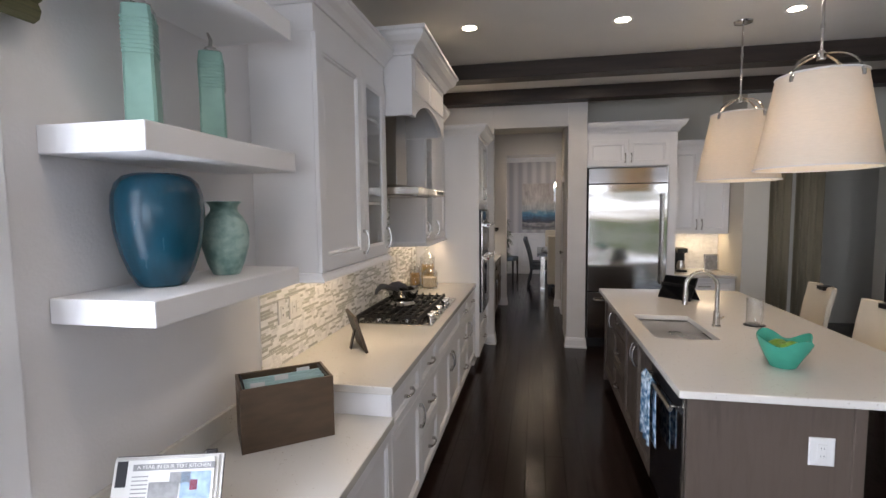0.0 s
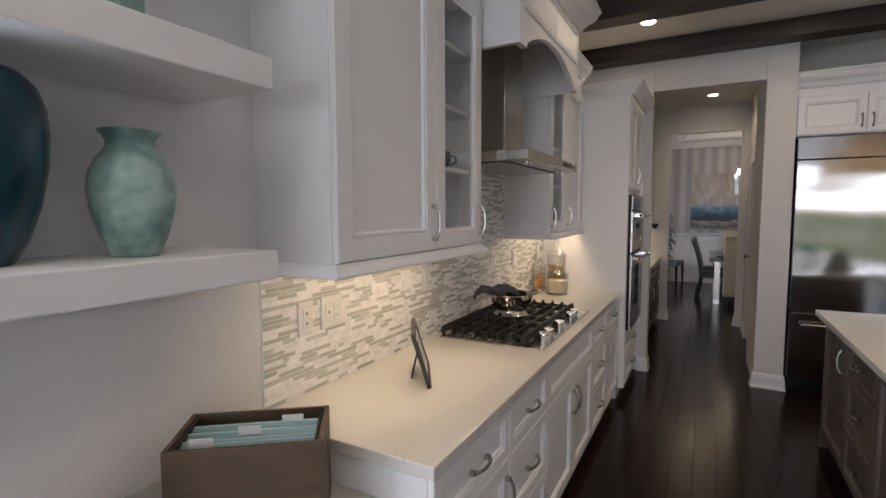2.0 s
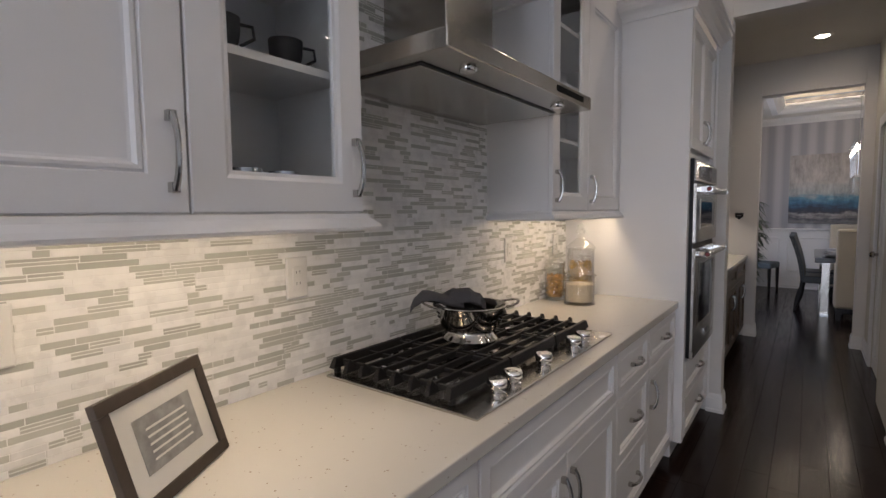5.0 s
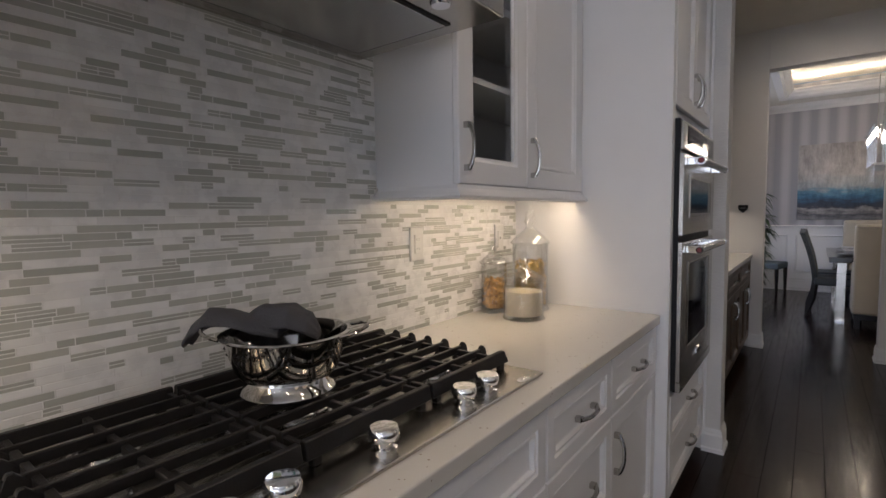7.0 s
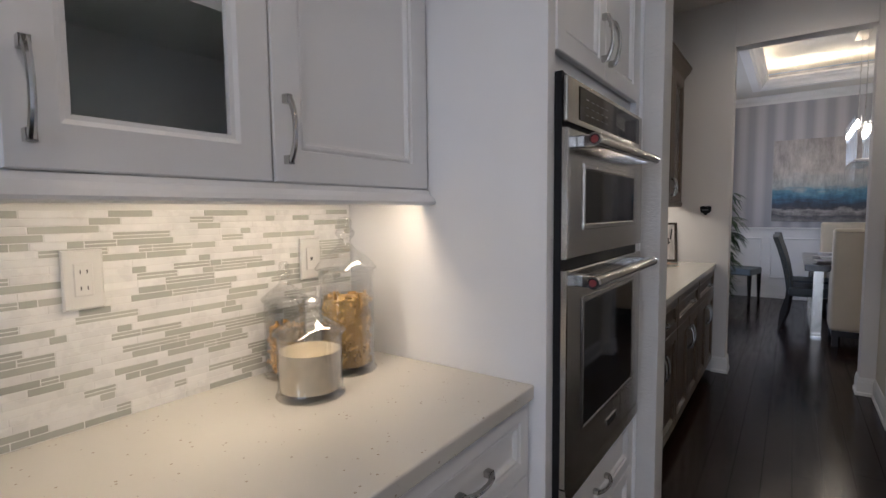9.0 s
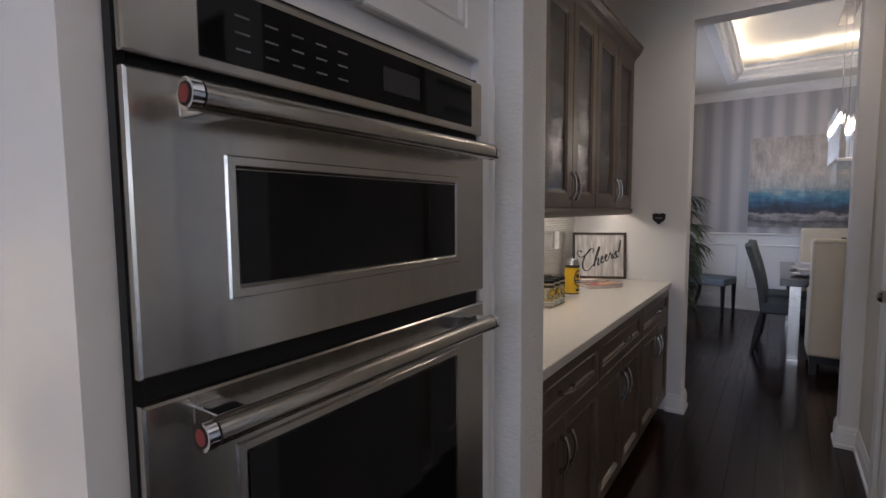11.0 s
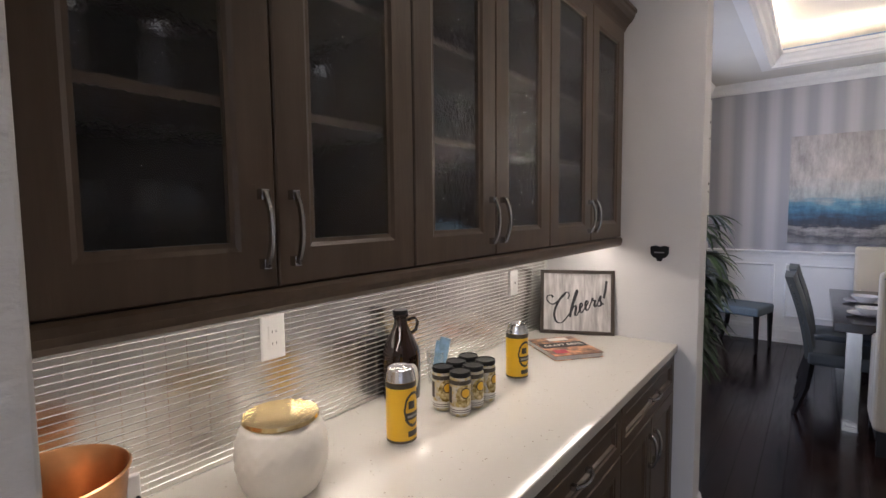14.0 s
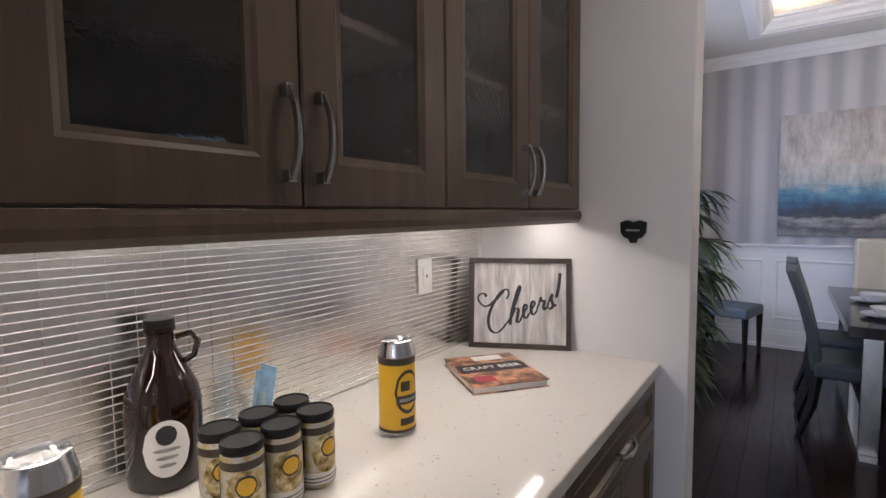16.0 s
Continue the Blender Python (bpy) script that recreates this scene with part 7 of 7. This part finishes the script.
def side_chair(m, fabric, label, nails=True):
    """A dining chair facing +x, with curved back, nail heads and tapered legs."""
    th = thing("dining_chair", (0, 0, 0), label, "chair", "dining chairs")
    box("seat", fabric, -0.22, 0.25, -0.235, 0.235, 0.40, 0.50, th, bevel=0.025, segs=3)
    bm = bmesh.new()
    rows = []
    for i in range(9):
        z = 0.44 + 0.60 * i / 8
        s = (z - 0.44) / 0.60
        wd = (0.215 + 0.012 * math.sin(math.pi * s)) * (1 if s < 0.85 else 1 - 0.18 * ((s - 0.85) / 0.15) ** 2)
        xb = -0.215 - 0.055 * s - 0.09 * s * s
        ring = []
        for k in range(9):
            u = -1 + k / 4
            ring.append(bm.verts.new((xb + 0.030 + 0.015 * (1 - u * u), u * wd, z + (0.03 * (1 - u * u) if i == 8 else 0))))
        for k in range(8, -1, -1):
            u = -1 + k / 4
            ring.append(bm.verts.new((xb - 0.022, u * wd, z + (0.03 * (1 - u * u) if i == 8 else 0))))
        rows.append(ring)
    for a, b in zip(rows, rows[1:]):
        for k in range(18):
            bm.faces.new((a[k], a[(k + 1) % 18], b[(k + 1) % 18], b[k]))
    bm.faces.new(rows[0][::-1])
    bm.faces.new(rows[-1])
    back = part("backrest", bm, fabric, th, smooth=True, auto=50)
    if nails:
        bm = bmesh.new()
        for i in range(30):
            s = i / 29
            z = 0.46 + 0.56 * s
            xb = -0.215 - 0.055 * s - 0.09 * s * s
            for sg_ in (-1, 1):
                wd = (0.215 + 0.012 * math.sin(math.pi * s)) * (1 if s < 0.85 else 1 - 0.18 * ((s - 0.85) / 0.15) ** 2)
                bmesh.ops.create_icosphere(bm, subdivisions=1, radius=0.006, matrix=Matrix.Translation((xb + 0.004, sg_ * (wd + 0.001), z)))
        tagged(part("nail_trim", bm, "nickel", back, "silver nail head trim"), kind="stuff")
    for sx, sy in ((0.22, -0.20), (0.22, 0.20)):
        bm = bmesh.new()
        sweep(bm, [(sx, sy, 0.41), (sx + 0.005, sy, 0.0)], 0.03, 4, radii=[0.030, 0.018])
        part("leg", bm, "black_wood", th)
    for sy in (-0.20, 0.20):
        bm = bmesh.new()
        sweep(bm, [(-0.20, sy, 0.45), (-0.225, sy, 0.22), (-0.29, sy, 0.0)], 0.03, 4, radii=[0.030, 0.026, 0.018])
        part("leg", bm, "black_wood", th)
    th.matrix_basis = m
    return th


ch = side_chair(pose(0.285, 10.833, 0), "grey_leather", "slate grey leather dining chair with nail head trim")
copy_thing(ch, pose(0.285, 11.468, 0))
copy_thing(ch, pose(1.26, 10.948, 0, 0, 0, 180))
copy_thing(ch, pose(1.26, 11.648, 0, 0, 0, 180))
cb = side_chair(pose(-0.56, 12.498, 0, 0, 0, -14), "slate_fabric", "slate blue fabric chair against the wainscot", False)


def host_chair(m, label):
    """A boxy upholstered host chair facing +y."""
    th = thing("host_chair", (0, 0, 0), label, "chair", "host chairs")
    box("backrest", "cream", -0.31, 0.31, -0.31, -0.18, 0.16, 1.16, th, bevel=0.03, segs=3)
    for s in (-1, 1):
        box("wing", "cream", s * 0.31 - 0.035 * (s + 1), s * 0.31 - 0.035 * (s - 1), -0.179, 0.10, 0.16, 0.72, th, bevel=0.02)
    box("seat", "cream", -0.235, 0.235, -0.178, 0.30, 0.30, 0.50, th, bevel=0.03, segs=3)
    bm = bmesh.new()
    for i in range(34):
        x = -0.29 + 0.58 * i / 33
        bmesh.ops.create_icosphere(bm, subdivisions=1, radius=0.006, matrix=Matrix.Translation((x, -0.311, 1.125)))
    tagged(part("nail_trim", bm, "nickel", th, "silver nail head trim"), kind="stuff")
    box("plinth", "black_wood", -0.29, 0.29, -0.29, 0.26, 0.10, 0.159, th)
    for sx in (-0.26, 0.26):
        for sy in (-0.27, 0.24):
            box("leg", "black_wood", sx - 0.025, sx + 0.025, sy - 0.02, sy + 0.02, 0, 0.10, th)
    th.matrix_basis = m
    return th


hc = host_chair(pose(0.715, 10.428, 0), "cream upholstered host chair at the table end")
copy_thing(hc, pose(0.715, 12.468, 0, 0, 0, 180))
# place settings
for x, y in ((0.42, 10.848), (0.42, 11.468), (1.06, 10.948), (1.06, 11.648)):
    pl = turned("dinner_plate", [(0, 0), (0.08, 0), (0.085, 0.004), (0.135, 0.018), (0.14, 0.021), (0.132, 0.020), (0.08, 0.008), (0, 0.007)], "china", (x, y, 0.7655), seg=32)
    tagged(pl, "white china dinner plate on the dark table", "plate", "place settings")
    bw = turned("soup_bowl", [(0, 0), (0.05, 0), (0.055, 0.006), (0.085, 0.035), (0.095, 0.055), (0.090, 0.055), (0.078, 0.034), (0.045, 0.010), (0, 0.008)], "china", (x, y, 0.774), seg=28)
    tagged(bw, "white china bowl standing on a plate", "bowl", "place settings")
for x, y, h in ((0.70, 11.198, 0.36), (0.78, 11.328, 0.42)):
    cs = turned("candlestick", [(0, 0), (0.04, 0), (0.042, 0.01), (0.012, 0.03), (0.018, 0.06), (0.008, 0.09), (0.014, h * 0.4), (0.007, h * 0.55), (0.013, h * 0.8), (0.008, h * 0.9), (0.022, h), (0, h)], "black_wood", (x, y, 0.7655), seg=18)
    tagged(cs, "dark turned candlestick on the dining table", "candlestick", "candlesticks")
# painting
M["canvas"] = mat("abstract_seascape_paint", (0.5, 0.5, 0.5), 0.45, bump=0.5, bscale=30, vary=0.0)
nt, bs = tree_of(M["canvas"])
geo = nt.nodes.new("ShaderNodeNewGeometry")
sep = nt.nodes.new("ShaderNodeSeparateXYZ")
nt.links.new(geo.outputs["Position"], sep.inputs[0])
mp = nt.nodes.new("ShaderNodeMapping")
mp.inputs["Scale"].default_value = (2.2, 1, 7)
nt.links.new(geo.outputs["Position"], mp.inputs["Vector"])
nz = nt.nodes.new("ShaderNodeTexNoise")
nz.inputs["Scale"].default_value, nz.inputs["Detail"].default_value, nz.inputs["Roughness"].default_value = 1.6, 8, 0.65
nt.links.new(mp.outputs[0], nz.inputs["Vector"])
ad = nt.nodes.new("ShaderNodeMath")
ad.operation = "MULTIPLY_ADD"
ad.inputs[1].default_value, ad.inputs[2].default_value = 0.34, -0.17
nt.links.new(nz.outputs["Fac"], ad.inputs[0])
hz = nt.nodes.new("ShaderNodeMath")
nt.links.new(sep.outputs["Z"], hz.inputs[0])
nt.links.new(ad.outputs[0], hz.inputs[1])
mrp = nt.nodes.new("ShaderNodeMapRange")
mrp.inputs["From Min"].default_value, mrp.inputs["From Max"].default_value = 1.165, 2.36
nt.links.new(hz.outputs[0], mrp.inputs["Value"])
rp = nt.nodes.new("ShaderNodeValToRGB")
cr = rp.color_ramp
cr.elements[0].position, cr.elements[0].color = 0.0, (0.22, 0.22, 0.23, 1)
cr.elements[1].position, cr.elements[1].color = 1.0, (0.42, 0.39, 0.38, 1)
for pos, col in ((0.07, (0.09, 0.09, 0.11)), (0.13, (0.34, 0.33, 0.33)), (0.17, (0.05, 0.055, 0.075)), (0.22, (0.04, 0.06, 0.10)), (0.30, (0.05, 0.16, 0.28)), (0.36, (0.11, 0.26, 0.37)), (0.43, (0.36, 0.40, 0.42)), (0.60, (0.48, 0.45, 0.43)), (0.80, (0.44, 0.41, 0.40))):
    e = cr.elements.new(pos)
    e.color = (*col, 1)
nt.links.new(mrp.outputs[0], rp.inputs["Fac"])
mp2 = nt.nodes.new("ShaderNodeMapping")
mp2.inputs["Scale"].default_value = (7, 1, 2.2)
nt.links.new(geo.outputs["Position"], mp2.inputs["Vector"])
nz2 = nt.nodes.new("ShaderNodeTexNoise")
nz2.inputs["Scale"].default_value, nz2.inputs["Detail"].default_value, nz2.inputs["Roughness"].default_value = 1.8, 9, 0.7
nt.links.new(mp2.outputs[0], nz2.inputs["Vector"])
st2 = nt.nodes.new("ShaderNodeMapRange")
st2.inputs["From Min"].default_value, st2.inputs["From Max"].default_value = 0.32, 0.68
st2.inputs["To Min"].default_value, st2.inputs["To Max"].default_value = 0.60, 1.22
nt.links.new(nz2.outputs["Fac"], st2.inputs["Value"])
mx2 = nt.nodes.new("ShaderNodeMix")
mx2.data_type, mx2.blend_type = "RGBA", "MULTIPLY"
mx2.inputs["Factor"].default_value = 1
nt.links.new(rp.outputs[0], mx2.inputs["A"])
nt.links.new(st2.outputs[0], mx2.inputs["B"])
nt.links.new(mx2.outputs["Result"], bs.inputs["Base Color"])
pn = tagged(box("painting", "canvas", -0.185, 1.45, DY1 - 0.045, DY1 - 0.002, 1.165, 2.36, bevel=0.003), "abstract grey and blue seascape canvas on striped wallpaper", "painting")
# patterned drapes
for y0, y1 in ((12.098, 12.598), (9.698, 10.148)):
    drape("curtain", y0, y1, DX0 + 0.09, 0.02, 2.80, 5, "drape_print", 0.03, "white drape with black print beside the dining window", along="y")
# linear chandelier
cd = thing("chandelier", (0.66, 11.248, 1.85), "linear chrome chandelier with glass rods, lit", "chandelier")
CXc = 0.66
box("bottom_tray", "chrome", CXc - 0.09, CXc + 0.09, 10.668, 11.898, 1.83, 1.86, cd, bevel=0.003)
box("ceiling_plate", "steel", CXc - 0.06, CXc + 0.06, 10.798, 11.798, 3.335, 3.358, cd)
for y in (10.948, 11.648):
    bm = bmesh.new()
    sweep(bm, [(CXc, y, 1.86), (CXc, y, 3.335)], 0.005, 6)
    part("suspension_rod", bm, "chrome", cd)
for k in range(7):
    y = 10.728 + k * 0.185
    for s in (-1, 1):
        x = CXc + s * 0.075
        turned("rod_holder", [(0, 0), (0.006, 0), (0.006, 0.26), (0.016, 0.28), (0.018, 0.31), (0, 0.31)], "chrome", (x, y, 1.861), cd, seg=10)
        turned("glass_shade", [(0.016, 0.30), (0.030, 0.33), (0.036, 0.42), (0.040, 0.44), (0.037, 0.44), (0.033, 0.42), (0.027, 0.335), (0.013, 0.305)], "clear", (x, y, 1.861), cd, seg=14, close=False)
        turned("lamp_bulb", [(0, 0.312), (0.010, 0.33), (0.014, 0.37), (0.008, 0.40), (0, 0.41)], "chandelier_bulb", (x, y, 1.861), cd, seg=10)
        turned("crystal_rod", [(0, -0.20), (0.005, -0.19), (0.007, -0.02), (0, -0.001)], "clear", (x + s * 0.008, y, 1.829), cd, seg=6)
for y in (10.898, 11.298, 11.698):
    lamp("chandelier_glow", "POINT", pose(CXc, y, 2.22), P_CHAND / 3, (1, 0.85, 0.62), 0.06)
# palm in a dark pot
pm = thing("potted_palm", (-0.56, 9.468, 0), "large lady palm with dark leaves in a black pot", "plant")
PC = (-0.745, 9.548)
turned("pot", [(0, 0), (0.15, 0), (0.155, 0.01), (0.20, 0.30), (0.205, 0.36), (0.19, 0.36), (0.18, 0.31), (0, 0.31)], "black", (PC[0], PC[1], 0.0), pm, "tall black planter", 32)
rnd = random.Random(7)
stems, leaves = bmesh.new(), bmesh.new()
for k in range(36):
    a = rnd.uniform(0, 6.331)
    tilt = rnd.uniform(0.03, 0.22)
    h = rnd.uniform(0.35, 1.12)
    b0 = Vector((PC[0] + rnd.uniform(-0.08, 0.08), PC[1] + rnd.uniform(-0.08, 0.08), 0.31))
    tip = b0 + Vector((math.cos(a) * tilt * h, math.sin(a) * tilt * h, h))
    mid = (b0 + tip) / 2 + Vector((math.cos(a) * -0.02, math.sin(a) * -0.02, 0.02))
    sweep(stems, [b0, mid, tip], 0.006, 5, radii=[0.009, 0.007, 0.004])
    nfr = 3 + int(h * 2)
    for f in range(nfr):
        base = tip if f == 0 else b0.lerp(tip, 0.45 + 0.55 * f / nfr)
        fa_ = a + rnd.uniform(-2.4, 2.4)
        reach = rnd.uniform(0.10, 0.20)
        hub = base + Vector((math.cos(fa_) * reach, math.sin(fa_) * reach, rnd.uniform(0.02, 0.12)))
        sweep(stems, [base, (base + hub) / 2 + Vector((0, 0, 0.02)), hub], 0.003, 4)
        n = rnd.randint(8, 11)
        for j in range(n):
            la = fa_ + (-1.25 + 2.5 * j / (n - 1)) + rnd.uniform(-0.1, 0.1)
            L = rnd.uniform(0.18, 0.30)
            dr = rnd.uniform(0.08, 0.22)
            side = Vector((-math.sin(la), math.cos(la), 0))
            pts = []
            for q in range(5):
                s = q / 4
                c = hub + Vector((math.cos(la), math.sin(la), 0)) * L * s * (1 - 0.12 * s) + Vector((0, 0, 0.05 * s - dr * s * s))
                w = 0.020 * (0.35 + 1.3 * s) * (1 - s) ** 0.45 + 0.0012
                fold = Vector((0, 0, 0.35 * w))
                pts.append((leaves.verts.new(c - side * w + fold), leaves.verts.new(c), leaves.verts.new(c + side * w + fold)))
            for p, q in zip(pts, pts[1:]):
                leaves.faces.new((p[0], p[1], q[1], q[0]))
                leaves.faces.new((p[1], p[2], q[2], q[1]))
part("stem", stems, "stem", pm, smooth=True)
tagged(part("foliage", leaves, "leaf", pm, "fans of narrow dark green leaflets"), kind="stuff")

# ---- tiles: kitchen splashback of stone and glass strips ----
kb = structure("backsplash", "grout", [(WX + 0.0005, WX + 0.0063, 2.152, 5.234, 0.9145, 1.3845), (WX + 0.0005, WX + 0.0063, 3.170, 4.289, 1.385, 2.33)], "mosaic splashback of white marble and grey glass strips", "backsplash")
ORIGIN[kb.name] = Vector((0, 0, 0))
SHARED = {}


def tile_mesh(key, ly, lz, d, material):
    """One tile with eased edges, its back on x = 0."""
    if key not in SHARED:
        bm = bmesh.new()
        rect_rings(bm, (0, -ly / 2, -lz / 2), (0, 1, 0), (0, 0, 1), (1, 0, 0), ly, lz, [(0, 0), (0, d - 0.0008), (0.0008, d)])
        bmesh.ops.recalc_face_normals(bm, faces=bm.faces)
        me = bpy.data.meshes.new("tile")
        bm.to_mesh(me)
        bm.free()
        me.materials.append(M[material])
        SHARED[key] = me
    return SHARED[key]


rnd = random.Random(11)
GAP, RH = 0.0010, 0.0158
LENS = [0.03, 0.06, 0.09, 0.12, 0.15]
near, far = [], {"stone": [], "glass": []}


def lay_row(y0, y1, z0, z1):
    y = y0 - rnd.uniform(0, 0.06)
    last = None
    while y < y1 - 0.004:
        g = rnd.random() < (0.60 if last != "glass" else 0.42)
        L = rnd.choice(LENS[:4] if g else LENS[1:])
        kind = "glass" if g else "stone"
        last = kind
        a, b = max(y, y0), min(y + L - GAP, y1)
        if b - a > 0.005:
            split = g and rnd.random() < 0.35
            whole = abs((b - a) - (L - GAP)) < 1e-6
            if split:
                zm = (z0 + z1) / 2
                rows = ((z0, zm - GAP / 2), (zm + GAP / 2, z1))
            else:
                rows = ((z0, z1),)
            for q0, q1 in rows:
                item = (a, b, q0, q1, kind, L if whole else None, split)
                if whole and 3.30 < a < 4.25 and 0.99 < q0 < 1.36 and len(near) < 300:
                    near.append(item)
                else:
                    far[kind].append(item)
        y += L


z = 0.9155
while z + RH < 2.325:
    z1 = z + RH - GAP
    if z1 < 1.384:
        lay_row(2.154, 5.232, z, z1)
    else:
        lay_row(3.172, 4.287, z, z1)
    z += RH
for kind, mt, d in (("stone", "stone_tile_far", 0.0024), ("glass", "glass_tile_far", 0.0021)):
    bm = bmesh.new()
    for a, b, q0, q1, _, _, _ in far[kind]:
        rect_rings(bm, (WX + 0.0045, a, q0), (0, 1, 0), (0, 0, 1), (1, 0, 0), b - a, q1 - q0, [(0, 0), (0, d - 0.0008), (0.0008, d)])
    tagged(part(kind + "_tiles", bm, mt, kb), kind="stuff")
for a, b, q0, q1, kind, L, split in near:
    d = 0.0021 if kind == "glass" else 0.0024
    me = tile_mesh((kind, L, split), b - a, q1 - q0, d, "glass_tile" if kind == "glass" else "stone_tile")
    ob = new("tile", me)
    ob.location = (WX + 0.0045, (a + b) / 2, (q0 + q1) / 2)
    ob.parent = kb
# coffee corner tiles
cbk = structure("coffee_backsplash", "grout", [(1.797, 2.478, 6.845, 6.8495, 0.9145, 1.384)], "mosaic splashback of pale strips", "backsplash")
ORIGIN[cbk.name] = Vector((0, 0, 0))
bm = bmesh.new()
z = 0.916
while z < 1.37:
    x = 1.80 - rnd.uniform(0, 0.05)
    while x < 2.475:
        L = rnd.choice(LENS)
        a, b = max(x, 1.80), min(x + L - 0.002, 2.476)
        if b > a + 0.004:
            add_box(bm, a, b, 6.8415, 6.8449, z, z + 0.0142)
        x += L
    z += 0.016
tagged(part("strip_tiles", bm, "stone_tile_far", cbk), kind="stuff")

# ---- tiles: pantry mirror mosaic ----
pb = structure("bar_backsplash", "grout", [(PX + 0.0005, PX + 0.004, 6.254, 8.666, 0.9145, 1.424)], "mosaic splashback of small mirror steel tiles", "backsplash")
ORIGIN[pb.name] = Vector((0, 0, 0))
TW, TH = 0.0485, 0.0165
bm = bmesh.new()
count = 0
z = 0.916
row = 0
while z + TH < 1.424:
    y = 6.256
    while y + TW < 8.668:
        if 6.668 < y < 7.168 and 0.93 < z < 1.41 and count < 300:
            me = tile_mesh(("metal", 0, 0), TW - 0.0003, TH - 0.0026, 0.003, "metal_tile")
            ob = new("tile", me)
            ob.location = (PX + 0.0035, y + TW / 2, z + TH / 2)
            ob.rotation_euler = (0, rnd.uniform(-0.003, 0.003), rnd.uniform(-0.003, 0.003))
            ob.parent = pb
            count += 1
        else:
            vs = [v for lp in rect_rings(bm, (PX + 0.0035, y + 0.00015, z + 0.0013), (0, 1, 0), (0, 0, 1), (1, 0, 0), TW - 0.0003, TH - 0.0026, [(0, 0), (0, 0.0022), (0.0008, 0.003)]) for v in lp]
            k1, k2 = rnd.uniform(-0.003, 0.003), rnd.uniform(-0.003, 0.003)
            for v in vs:
                v.co.x += k1 * (v.co.y - y - TW / 2) + k2 * (v.co.z - z - TH / 2)
        y += TW
    z += TH
tagged(part("mirror_tiles", bm, "metal_tile_far", pb), kind="stuff")

# ---- floor planks ----
ORIGIN[fl.name] = Vector((0, 0, 0))
bm = bmesh.new()
count = 0
PW = 0.127
x = -1.28
PLK = {}
while x < 6.1:
    y = -5.1 - rnd.uniform(0, 1.2)
    while y < 13.0:
        L = rnd.choice((0.9, 1.2, 1.5, 1.8))
        a, b = max(y, -5.1), min(y + L - 0.0015, 13.0)
        whole = abs(b - a - L + 0.0015) < 1e-6
        if whole and -0.6 < x < 1.5 and 0.5 < a < 12.2 and count < 300:
            if L not in PLK:
                b2 = bmesh.new()
                rect_rings(b2, (-PW / 2 + 0.0003, -L / 2, -0.011), (1, 0, 0), (0, 1, 0), (0, 0, 1), PW - 0.0006, L - 0.0015, [(0, 0), (0, 0.0100), (0.0008, 0.011)])
                bmesh.ops.recalc_face_normals(b2, faces=b2.faces)
                me = bpy.data.meshes.new("plank")
                b2.to_mesh(me)
                b2.free()
                me.materials.append(M["plank"])
                PLK[L] = me
            ob = new("plank", PLK[L])
            ob.location = (x + PW / 2, a + L / 2, 0)
            ob.parent = fl
            count += 1
        elif b - a > 0.02:
            rect_rings(bm, (x + 0.0003, a, -0.011), (1, 0, 0), (0, 1, 0), (0, 0, 1), PW - 0.0006, b - a, [(0, 0), (0, 0.0100), (0.0008, 0.011)])
        y += L
    x += PW
tagged(part("floor_planks", bm, "plank_far", fl), kind="stuff")
